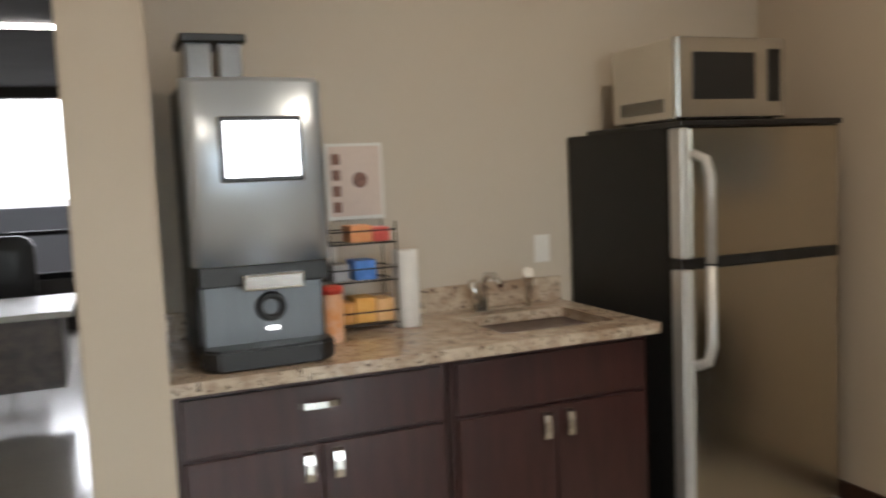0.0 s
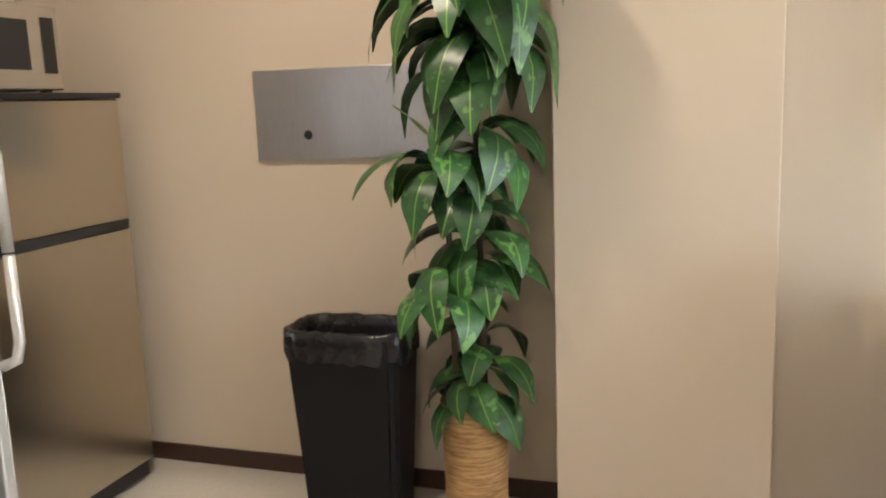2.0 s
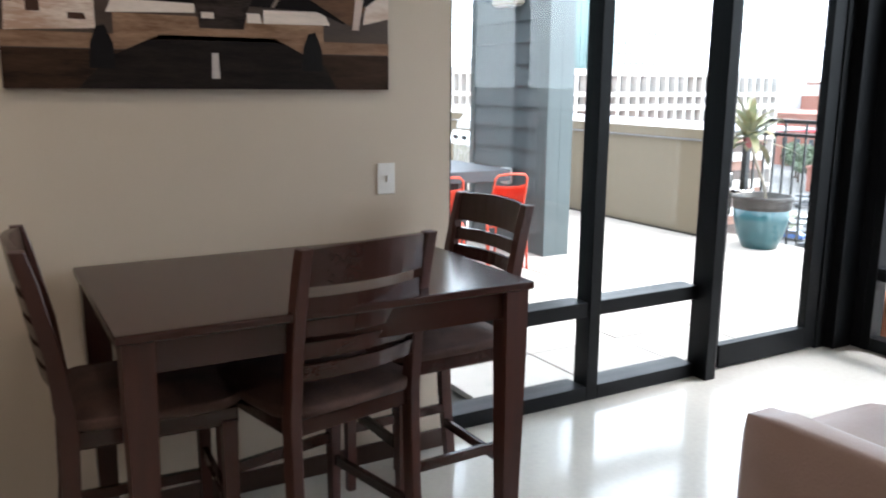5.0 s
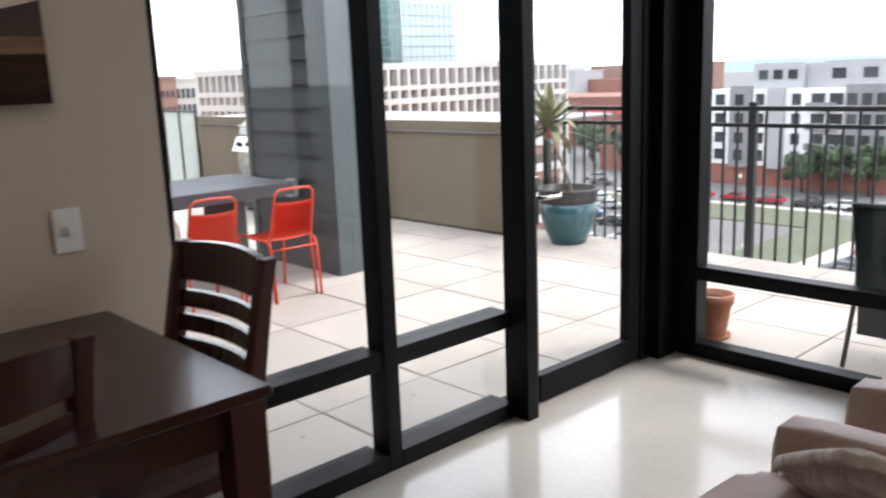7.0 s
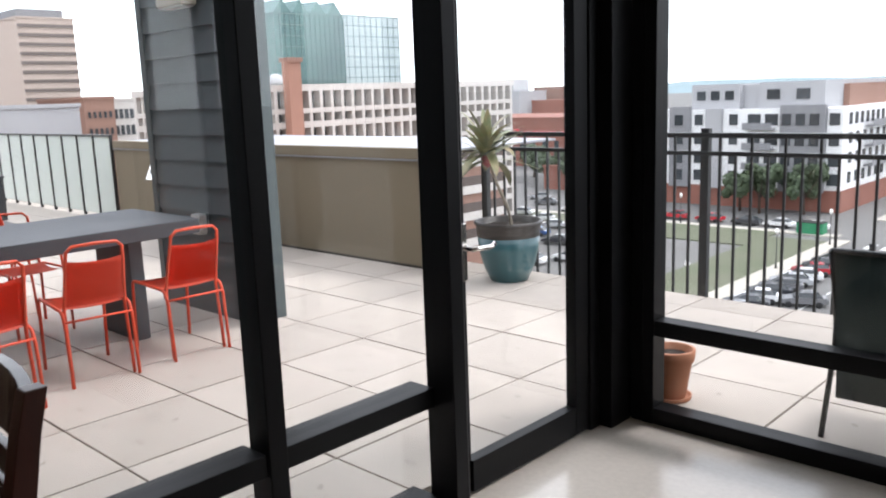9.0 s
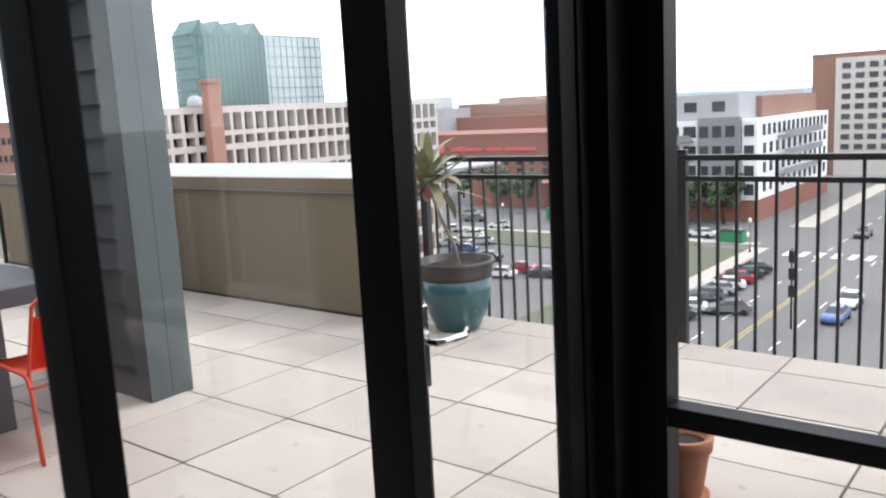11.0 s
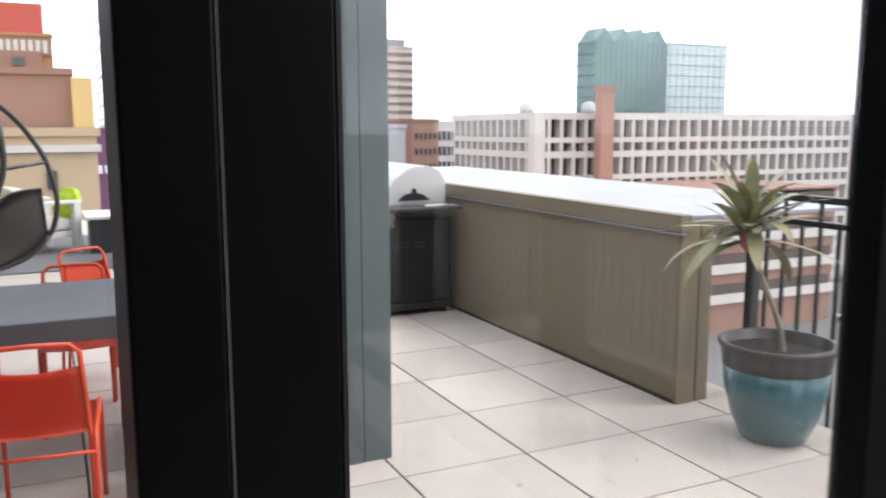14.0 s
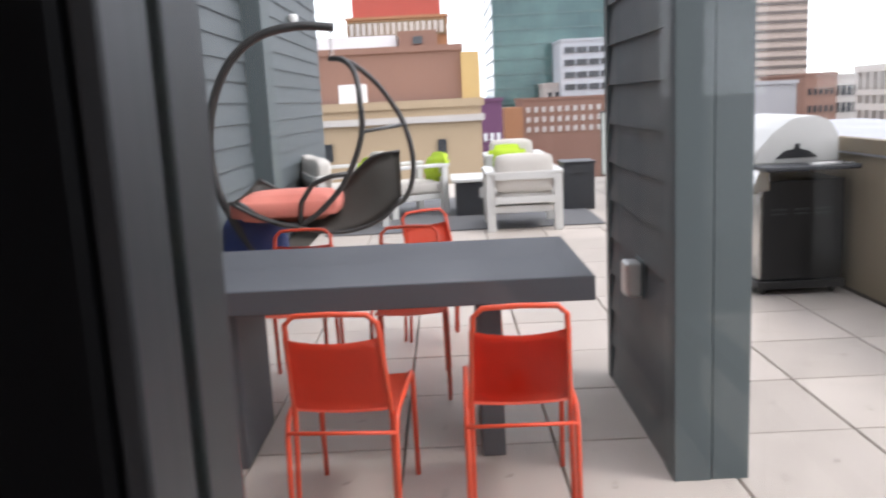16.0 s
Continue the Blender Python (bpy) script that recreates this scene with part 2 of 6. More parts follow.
def curve(pts, steps=5):
    """Points on a smooth line through the given ones."""
    pts = [Vector(p) for p in pts]
    out = []
    for i in range(len(pts) - 1):
        a, b, c, d = pts[max(0, i - 1)], pts[i], pts[i + 1], pts[min(len(pts) - 1, i + 2)]
        for k in range(steps):
            t = k / steps
            out.append(0.5 * ((2 * b) + (c - a) * t + (2 * a - 5 * b + 4 * c - d) * t * t + (3 * b - a - 3 * c + d) * t ** 3))
    return out + [pts[-1]]


def lathe(bm, profile, n=32, cx=0.0, cy=0.0, smooth=True):
    """A turned shape from (radius, height) pairs."""
    rings = []
    for r, z in profile:
        rings.append([bm.verts.new((cx + r * math.cos(k * 2 * math.pi / n), cy + r * math.sin(k * 2 * math.pi / n), z)) for k in range(n)])
    for u, v in zip(rings, rings[1:]):
        for k in range(n):
            f = bm.faces.new((u[k], u[(k + 1) % n], v[(k + 1) % n], v[k]))
            f.smooth = smooth
    bm.faces.new(rings[0][::-1])
    bm.faces.new(rings[-1])
    return bm


def cushion(bm, x0, y0, z0, x1, y1, z1, puff=0.03, n=8):
    """A soft block with bulging faces and rounded rims."""
    start = len(bm.verts)
    box(bm, x0, y0, z0, x1, y1, z1)
    bm.verts.ensure_lookup_table()
    vs = list(bm.verts)[start:]
    es = list({e for v in vs for e in v.link_edges})
    bmesh.ops.subdivide_edges(bm, edges=es, cuts=n, use_grid_fill=True)
    c = Vector(((x0 + x1) / 2, (y0 + y1) / 2, (z0 + z1) / 2))
    h = Vector(((x1 - x0) / 2, (y1 - y0) / 2, (z1 - z0) / 2))
    bm.verts.ensure_lookup_table()
    for v in list(bm.verts)[start:]:
        q = [(v.co[i] - c[i]) / h[i] for i in range(3)]
        for i in range(3):
            j, k = (i + 1) % 3, (i + 2) % 3
            if abs(q[i]) > 0.999:
                v.co[i] += math.copysign(puff, q[i]) * max(0.0, (1 - q[j] ** 2) * (1 - q[k] ** 2)) ** 0.5
        m = sorted((abs(a) for a in q), reverse=True)
        if m[1] > 0.999:
            v.co = c + (v.co - c) * (1 - 0.25 * puff / max(h))
            for i in range(3):
                if abs(q[i]) > 0.999:
                    v.co[i] -= math.copysign(min(puff, h[i]) * 0.45, q[i])
    for f in bm.faces:
        f.smooth = True
    return bm


def shape(name, bm, material, label="", category="", group="", kind=""):
    me = bpy.data.meshes.new(name)
    bmesh.ops.recalc_face_normals(bm, faces=bm.faces)
    bm.to_mesh(me)
    bm.free()
    me.materials.append(material)
    return tagged(new(name, me), label, category, group, kind)


def part(name, bm, material, parent, label="", kind=""):
    ob = shape(name, bm, material, label, kind=kind)
    ob.parent = parent
    return ob


def thing(name, label, category, group="", at=(0, 0, 0), turn=0.0):
    ob = tagged(new(name), label, category, group)
    ob.matrix_basis = pose(*at, 0, 0, turn)
    return ob


def setting(name, bm, material, label=""):
    return shape(name, bm, material, label, kind="structure")


# ---- the rooms ----
G0 = -20.0
H = 2.9
setting("floor", boxes((-7.2, -0.06, -0.25, 0.08, 14.2, 0.0)), FLOOR, "pale polished concrete floor with a glossy sheen")
setting("ceiling", boxes((-7.2, -0.06, H, 0.3, 14.2, H + 0.2)), CEIL, "painted ceiling above the lounge and kitchen")
setting("wall_east", boxes((-0.09, 2.72, 0, 0.2, 14.2, H)), WALL, "beige painted wall behind the dining table")
setting("pier", boxes((-0.30, 4.59, 0, -0.09, 5.30, H), bevel=0.004), WALL, "beige painted pier standing out from the wall")
setting("wall_north", boxes((-2.83, 7.66, 0, -0.09, 7.84, H)), WALL_KIT, "beige painted wall behind the kitchenette")
setting("wall_end", boxes((-3.04, 6.86, 0, -2.83, 7.84, H), bevel=0.006), WALL, "beige painted end of the wall beside the counter")
setting("wall_west", boxes((-7.4, -0.06, 0, -7.2, 14.2, H)), WALL, "beige painted wall across the lounge")
setting("wall_south", boxes((-7.2, -0.2, 0, -4.3, 0.0, H)), WALL, "beige painted wall beside the window wall")
setting("lintel_east", boxes((0.0, 0.0, 2.75, 0.2, 2.72, H)), FRAME)
setting("lintel_south", boxes((-4.3, -0.2, 2.75, 0.0, -0.0, H)), FRAME)
setting("roof_overhang", boxes((-7.6, -0.4, H + 0.2, 0.3, 14.6, H + 0.5)), TRIM, "edge of the roof above the windows")
setting("baseboard", boxes((-0.102, 2.74, 0, -0.09, 4.59, 0.078), (-0.102, 5.30, 0, -0.09, 7.66, 0.078), (-0.312, 4.58, 0, -0.30, 5.31, 0.078),
                           (-0.30, 4.578, 0, -0.102, 4.59, 0.078), (-0.30, 5.30, 0, -0.102, 5.312, 0.078), (-0.27, 7.648, 0, -0.102, 7.66, 0.078), bevel=0.002), BASE,
        "dark brown baseboard along the wall")


# one dark colour for the ceiling and end wall of the room beyond
DARK = mat("dark charcoal surface", (0.035, 0.033, 0.032), rough=0.8, scale=2)
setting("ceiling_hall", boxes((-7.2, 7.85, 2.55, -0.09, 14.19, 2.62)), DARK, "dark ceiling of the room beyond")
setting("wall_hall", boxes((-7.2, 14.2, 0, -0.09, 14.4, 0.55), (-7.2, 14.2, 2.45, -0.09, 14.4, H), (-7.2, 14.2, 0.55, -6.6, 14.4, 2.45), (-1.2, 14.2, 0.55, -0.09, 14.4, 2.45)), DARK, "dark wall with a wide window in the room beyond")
hw = setting("window_3", boxes((-6.6, 14.25, 0.55, -1.2, 14.33, 0.62), (-6.6, 14.25, 1.02, -1.2, 14.33, 1.07), (-4.4, 14.25, 0.62, -4.34, 14.33, 2.45)), FRAME)
setting("terrace_wall_north", boxes((-12, 15.6, G0, -1, 15.8, 1.30)), mat("grey roof parapet", (0.12, 0.13, 0.14), rough=0.8, scale=1), "grey parapet outside the far window")
desk = thing("counter_table", "dark stone-fronted table with a pale top", "table")
part("body", boxes((-4.8, 10.2, 0.25, -3.25, 11.0, 0.70), bevel=0.01), mat("dark mottled stone", (0.05, 0.04, 0.04), (0.16, 0.12, 0.10), rough=0.4, scale=14, amount=1.0), desk)
part("top", boxes((-4.85, 10.12, 0.70, -3.18, 11.08, 0.74), bevel=0.005), WHITE, desk, "pale tabletop")
part("tray", boxes((-4.2, 10.4, 0.741, -3.7, 10.6, 0.76), bevel=0.004), BLACK, desk)
for nx in (-4.5, -3.75):
    seat = thing("task_chair", "black office chair behind the table", "chair", "office chairs", at=(nx, 11.9, 0))
    part("backrest", cushion(bmesh.new(), -0.25, -0.04, 0.62, 0.25, 0.04, 1.12, 0.02, 6), BLACK, seat)
    part("seat", cushion(bmesh.new(), -0.25, 0.04, 0.44, 0.25, 0.5, 0.52, 0.02, 5), BLACK, seat)
    part("pedestal", tube(bmesh.new(), [(0, 0.25, 0), (0, 0.25, 0.44)], 0.03, 8), BLACK, seat)
strip = thing("strip_light", "slim lit ceiling strip light", "ceiling light")
part("diffuser", boxes((-3.55, 10.6, 2.525, -3.08, 10.66, 2.548)), glowing("strip diffuser", (1.0, 0.97, 0.92), 4.0), strip)


def rails(bm, dims):
    for d in dims:
        box(bm, *d, bevel=0.003)
    return bm


# east window wall: two fixed lights with a transom, the door and its posts
HANDLE_Z = 0.95


def glazed_wall():
    win = setting("window_1", rails(bmesh.new(), [(0.0, 2.66, 0, 0.14, 2.72, 2.75), (0.0, 1.84, 0, 0.10, 1.905, 2.75), (-0.08, 1.135, 0, 0.05, 1.20, 2.75), (0.0, 1.1195, 0, 0.05, 1.134, 2.75),
                                                 (0.01, 1.908, 0.41, 0.13, 2.66, 0.48), (0.01, 1.201, 0.41, 0.13, 1.837, 0.48), (0.0, 1.201, 0, 0.14, 1.837, 0.07),
                                                 (0.0, 1.908, 0, 0.14, 2.66, 0.07), (0.0, 1.201, 2.68, 0.14, 2.66, 2.75)]), FRAME, "black aluminium window frames with a low transom")
    for y0, y1 in ((1.905, 2.66), (1.201, 1.84)):
        for z0, z1 in ((0.07, 0.41), (0.48, 2.68)):
            pane = part("pane", boxes((0.052, y0 - 0.005, z0 - 0.005, 0.060, y1 + 0.005, z1 + 0.005)), GLASS, win)
            pane.visible_shadow = False
    # added pale strip: daylight reflected by the mullion's side, painted on
    part("mullion_glint", boxes((-0.079, 1.132, 0.0, -0.062, 1.1345, 2.75)), mat("mullion glint grey", (0.10, 0.10, 0.10), rough=0.5, scale=20), win, "pale strip for daylight caught on the mullion edge")
    door = tagged(new("door_1"), "closed glazed door in a black aluminium frame", kind="structure")
    part("door_frame", rails(bmesh.new(), [(0.018, 1.018, 0.01, 0.080, 1.118, 2.68), (0.008, 0.24, 0.01, 0.06, 0.335, 2.68), (0.008, 0.335, 0.01, 0.06, 1.013, 0.135), (0.008, 0.335, 2.56, 0.06, 1.013, 2.68)]), FRAME, door)
    # strips along the stile edge, coloured lighter as its sheen
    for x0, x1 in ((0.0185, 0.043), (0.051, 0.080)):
        part("stile_sheen_strip", boxes((x0, 1.012, 0.135, x1, 1.0175, 2.56), bevel=0.001), STILE_SHEEN, door, "door stile edge in lighter grey for its sheen")
    pane = part("pane", boxes((0.03, 0.33, 0.13, 0.038, 1.017, 2.565)), GLASS, door)
    pane.visible_shadow = False
    for side, x in ((-1, 0.018),):
        grip = boxes((min(x, x + side * 0.012), 1.012, HANDLE_Z - 0.12, max(x, x + side * 0.012), 1.042, HANDLE_Z + 0.09), bevel=0.003)
        tube(grip, [(x, 1.027, HANDLE_Z), (x + side * 0.05, 1.027, HANDLE_Z), (x + side * 0.058, 1.01, HANDLE_Z), (x + side * 0.058, 0.93, HANDLE_Z - 0.004), (x + side * 0.05, 0.905, HANDLE_Z + 0.004)], 0.009, 10)
        part("door_handle", grip, CHROME, door, "brushed steel lever handle on a plate")
    corner = setting("corner_post", rails(bmesh.new(), [(-0.06, 0.0, 0, 0.12, 0.16, 2.75)]), FRAME, "black aluminium corner post")
    for d in ((0.0, 0.165, 0, 0.08, 0.235, 2.75), (-0.115, -0.02, 0, -0.065, 0.0, 2.75), (-0.175, -0.10, 0, -0.12, 0.004, 2.75), (-0.12, -0.12, 0, 0.14, -0.021, 2.75), (0.02, 0.236, 2.69, 0.12, 1.129, 2.75)):
        part("post_section", rails(bmesh.new(), [d]), FRAME, corner)


def south_glazing():
    xs = (-1.16, -2.2, -3.24, -4.3)
    frame_bits = [(-4.3, -0.10, 0, -0.175, 0.0, 0.075), (-4.3, -0.09, 0.41, -0.175, 0.0, 0.48), (-4.3, -0.10, 2.68, -0.175, 0.0, 2.75)]
    solid = rails(bmesh.new(), frame_bits)
    for x in xs:
        box(solid, x - 0.065, -0.11, 0.0, x, 0.012, 2.75, bevel=0.003)
    win = setting("window_2", solid, FRAME, "black aluminium window wall with a low transom")
    edges = (-0.175,) + xs
    for a, b in zip(edges, edges[1:]):
        right = a if a == -0.175 else a - 0.065
        for z0, z1 in ((0.075, 0.41), (0.48, 2.68)):
            pane = part("pane", boxes((b - 0.005, -0.06, z0 - 0.005, right + 0.005, -0.052, z1 + 0.005)), GLASS, win)
            pane.visible_shadow = False


glazed_wall()
south_glazing()


# ---- terrace ----
ZT = 0.03
S = 0.61


def pavers():
    """Buff slabs with open joints, on a dark bed."""
    setting("pavement", boxes((-8.0, -2.19, -0.3, 0.14, -0.13, -0.02), (0.14, -2.19, -0.3, 14.2, 8.0, -0.02)), JOINT, "dark bed under the terrace pavers")
    bed = setting("terrace_paving", boxes((0.15, -2.185, -0.022, 14.19, 7.99, -0.015)), JOINT, "buff concrete pavers with open joints")
    first = None
    for i in range(-10, 21):
        for j in range(-4, 5):
            x0, y0 = 1.84 + (i - 1) * S, -0.045 + (j - 1) * S
            x1, y1 = x0 + S, y0 + S
            ax0, ay0, ax1, ay1 = x0, max(y0, -2.18), x1, min(y1, 2.72)
            if x0 < 0.145:
                if y0 > -0.2:
                    ax0 = 0.145
                else:
                    ay1 = min(ay1, -0.125 if x0 < -0.1 else y1)
            if ax1 - ax0 < 0.05 or ay1 - ay0 < 0.05:
                continue
            if first is None or (ax0, ay0, ax1, ay1) != (x0, y0, x1, y1):
                ob = part("paver", boxes((0.005, 0.005, -0.03, ax1 - ax0 - 0.005, ay1 - ay0 - 0.005, 0.0), bevel=0.003), PAVER, bed)
                if (ax0, ay0, ax1, ay1) == (x0, y0, x1, y1):
                    first = ob
            else:
                ob = new("paver", first.data)
                ob.parent = bed
            ob.location = (ax0, ay0, ZT + 0.0015 * random.uniform(-1, 1))


def railing():
    top = 1.17
    for k, (x0, x1) in enumerate([(-6.6, -4.9), (-4.9, -3.05), (-3.05, -1.2), (-1.2, 0.67), (0.67, 2.66)]):
        fence = thing("railing", "black steel picket railing at the edge of the terrace", "railing", "terrace railing")
        y = -2.2
        part("top_rail", boxes((x0, y - 0.025, top - 0.035, x1, y + 0.025, top), bevel=0.004), RAIL, fence)
        part("mid_rail", boxes((x0, y - 0.018, top - 0.155, x1, y + 0.018, top - 0.125), bevel=0.003), RAIL, fence)
        part("bottom_rail", boxes((x0, y - 0.023, -0.14, x1, y + 0.007, -0.10), bevel=0.003), RAIL, fence)
        part("post", boxes((x1 - 0.03, y - 0.046, -0.2, x1 + 0.03, y + 0.006, top + 0.03), bevel=0.004), RAIL, fence)
        n = int(round((x1 - x0) / 0.112))
        bar = None
        for i in range(1, n):
            x = x0 + (x1 - x0) * i / n
            if bar is None:
                bar = part("picket", boxes((-0.008, y - 0.008, -0.10, 0.008, y + 0.008, top - 0.13)), RAIL, fence)
                stub = part("upper_picket", boxes((-0.008, y - 0.008, top - 0.13, 0.008, y + 0.008, top - 0.03)), RAIL, fence)
                bar.location.x = stub.location.x = x
            else:
                p = new("picket", bar.data)
                p.parent, p.location = fence, (x, 0, 0)
                if i % 2 == 0:
                    p = new("upper_picket", stub.data)
                    p.parent, p.location = fence, (x, 0, 0)


def siding_pier():
    body = setting("siding_pier", boxes((2.72, -0.06, 0, 3.84, 0.16, 3.6)), SIDING, "blue grey lap siding pier on the terrace")
    part("corner_board", boxes((2.668, -0.082, 0.02, 2.72, 0.05, 3.6), bevel=0.003), TRIM, body)
    part("corner_board", boxes((2.662, 0.054, 0.02, 2.80, 0.186, 3.6), bevel=0.003), TRIM, body)
    part("corner_board", boxes((3.80, 0.162, 0.02, 3.87, 0.186, 3.6), bevel=0.003), TRIM, body)
    z, k = 0.03, 0
    plank = None
    while z < 3.5:
        h = 0.178
        bm = bmesh.new()
        for y_in, y_bot, y_top in ((0.16, 0.182, 0.165), (-0.06, -0.082, -0.065)):
            vs = [bm.verts.new(p) for x in (2.80 if y_in > 0 else 2.72, 3.80) for p in ((x, y_in, z), (x, y_bot, z), (x, y_top, z + h), (x, y_in, z + h))]
            for q in ((0, 1, 2, 3), (7, 6, 5, 4), (0, 4, 5, 1), (1, 5, 6, 2), (2, 6, 7, 3), (3, 7, 4, 0)):
                bm.faces.new([vs[i] for i in q])
        part("lap_board", bm, SIDING, body)
        z += h
    outlet = thing("outlet_box", "grey weatherproof outlet box on the siding", "outlet")
    part("cover", boxes((3.14, 0.186, 0.60, 3.25, 0.25, 0.74), bevel=0.012), SILVER, outlet)
    part("backplate", boxes((3.13, 0.176, 0.59, 3.26, 0.187, 0.75), bevel=0.003), TRIM, outlet)


def parapet():
    body = setting("parapet", boxes((2.69, -1.93, 0, 8.5, -1.735, 1.02)), PARAPET, "olive tan panelled parapet with a pale metal top")
    part("coping", boxes((2.70, -3.3, 1.025, 8.5, -1.786, 1.046), bevel=0.003), COPING, body)
    part("panel", boxes((2.70, -1.7349, 0.03, 8.5, -1.727, 0.948), bevel=0.002), PARAPET, body)
    part("flashing", boxes((2.67, -1.785, 0.962, 8.5, -1.712, 1.056), bevel=0.004), PARAPET, body)
    part("base_gap", boxes((2.70, -1.7270, ZT + 0.001, 8.5, -1.719, 0.052)), JOINT, body, "dark gap under the panels")
    part("drip_edge", boxes((2.668, -1.75, 0.950, 8.5, -1.706, 0.960), bevel=0.002), COPING, body, "thin pale drip edge")
    for x0 in (2.676,):
        part("end_board", boxes((x0, -1.85, 0.03, x0 + 0.02, -1.725, 1.02), bevel=0.003), PARAPET, body)
        part("end_board", boxes((x0 + 0.004, -1.945, 0.03, x0 + 0.024, -1.862, 1.02), bevel=0.003), PARAPET, body)


pavers()
railing()
siding_pier()
parapet()


def lap_wall(name, x0, x1, y, z1, label):
    """A lap-sided wall facing south."""
    wall = setting(name, boxes((x0, y, 0, x1, y + 0.25, z1)), SIDING, label)
    z = 0.05
    plank = None
    while z < z1 - 0.1:
        if plank is None:
            bm = bmesh.new()
            vs = [bm.verts.new(p) for x in (x0, x1) for p in ((x, y + 0.002, 0), (x, y - 0.02, 0), (x, y - 0.004, 0.18), (x, y + 0.002, 0.18))]
            for q in ((0, 1, 2, 3), (7, 6, 5, 4), (0, 4, 5, 1), (1, 5, 6, 2), (2, 6, 7, 3), (3, 7, 4, 0)):
                bm.faces.new([vs[i] for i in q])
            ob = part("lap_board", bm, SIDING, wall)
            plank = ob.data
        else:
            ob = new("lap_board", plank)
            ob.parent = wall
        ob.location.z = z
        z += 0.18
    return wall


setting("pilaster", boxes((7.55, 2.55, 0, 7.95, 2.74, 6.0)), TRIM, "blue grey trim pilaster")
lap_wall("facade", 0.22, 12.2, 2.74, 6.0, "blue grey lap siding wall of the building")


# ---- terrace things ----
def orange_chair():
    """Steel-rod chair with a sling seat, facing +x, base at the middle of its feet."""
    c = thing("patio_chair", "orange metal patio chair with a sling back", "chair", "chairs round the terrace table")
    w = 0.165
    bm = bmesh.new()
    tube(bm, [(-0.20, -w, 0.0), (-0.17, -w + 0.005, 0.43), (-0.20, -w + 0.01, 0.55), (-0.26, -w + 0.02, 0.78), (-0.265, -w + 0.05, 0.81), (-0.268, 0, 0.815),
              (-0.265, w - 0.05, 0.81), (-0.26, w - 0.02, 0.78), (-0.20, w - 0.01, 0.55), (-0.17, w - 0.005, 0.43), (-0.20, w, 0.0)], 0.0095, 8)
    part("back_frame", bm, ORANGE, c)
    for y in (-w - 0.012, w + 0.012):
        part("leg", tube(bmesh.new(), [(-0.24, y, 0.0), (-0.215, y, 0.36), (-0.19, y, 0.425), (-0.15, y, 0.44), (0.19, y, 0.45), (0.215, y, 0.43), (0.24, y, 0.0)], 0.0095, 8), ORANGE, c)
    part("stretcher", tube(bmesh.new(), [(-0.215, -w - 0.012, 0.38), (-0.215, w + 0.012, 0.38)], 0.007, 6), ORANGE, c)
    bm = bmesh.new()
    n, rows = 8, []
    for i in range(n + 1):
        u = i / n
        rows.append([bm.verts.new((-0.17 + 0.37 * u, y, 0.445 - 0.02 * math.sin(math.pi * u) - 0.01 * (1 - (y / w) ** 2))) for y in np.linspace(-w, w, 7)])
    for a, b in zip(rows, rows[1:]):
        for k in range(6):
            bm.faces.new((a[k], a[k + 1], b[k + 1], b[k])).smooth = True
    bmesh.ops.solidify(bm, geom=bm.faces[:], thickness=0.006)
    part("seat", bm, ORANGE_MESH, c)
    bm = bmesh.new()
    rows = []
    for i in range(7):
        u = i / 6
        z0 = 0.46 + 0.27 * u
        rows.append([bm.verts.new((-0.18 - 0.07 * u - 0.025 * (1 - (y / w) ** 2), y * (1 - 0.04 * u), z0 - (0.014 * (1 - (y / w) ** 2) if i == 6 else 0))) for y in np.linspace(-w, w, 7)])
    for a, b in zip(rows, rows[1:]):
        for k in range(6):
            bm.faces.new((a[k], a[k + 1], b[k + 1], b[k])).smooth = True
    bmesh.ops.solidify(bm, geom=bm.faces[:], thickness=0.006)
    part("backrest", bm, ORANGE_MESH, c)
    for ob in c.children:
        ob.data.transform(Matrix.Diagonal((1, 1, 0.935, 1)))
    return c


chair = orange_chair()
chair.matrix_basis = pose(2.60, 0.745, ZT, 0, 0, -1)
copy_thing(chair, pose(2.60, 1.31, ZT, 0, 0, -5))
copy_thing(chair, pose(2.44, 1.91, ZT, 0, 0, 4))
copy_thing(chair, pose(3.84, 1.16, ZT, 0, 0, 180))
copy_thing(chair, pose(3.90, 1.73, ZT, 0, 0, 178))
copy_thing(chair, pose(4.50, 0.96, ZT, 0, 0, 212))


def terrace_table():
    t = thing("terrace_table", "charcoal slab terrace table on panel legs", "table")
    part("tabletop", boxes((2.82, 0.43, 0.675, 3.72, 2.45, 0.769), bevel=0.006), TABLETOP, t)
    part("leg", boxes((2.95, 0.77, ZT, 3.42, 0.86, 0.675), bevel=0.004), TABLETOP, t)
    part("leg", boxes((2.93, 1.78, ZT, 3.42, 1.93, 0.675), bevel=0.004), TABLETOP, t)


terrace_table()


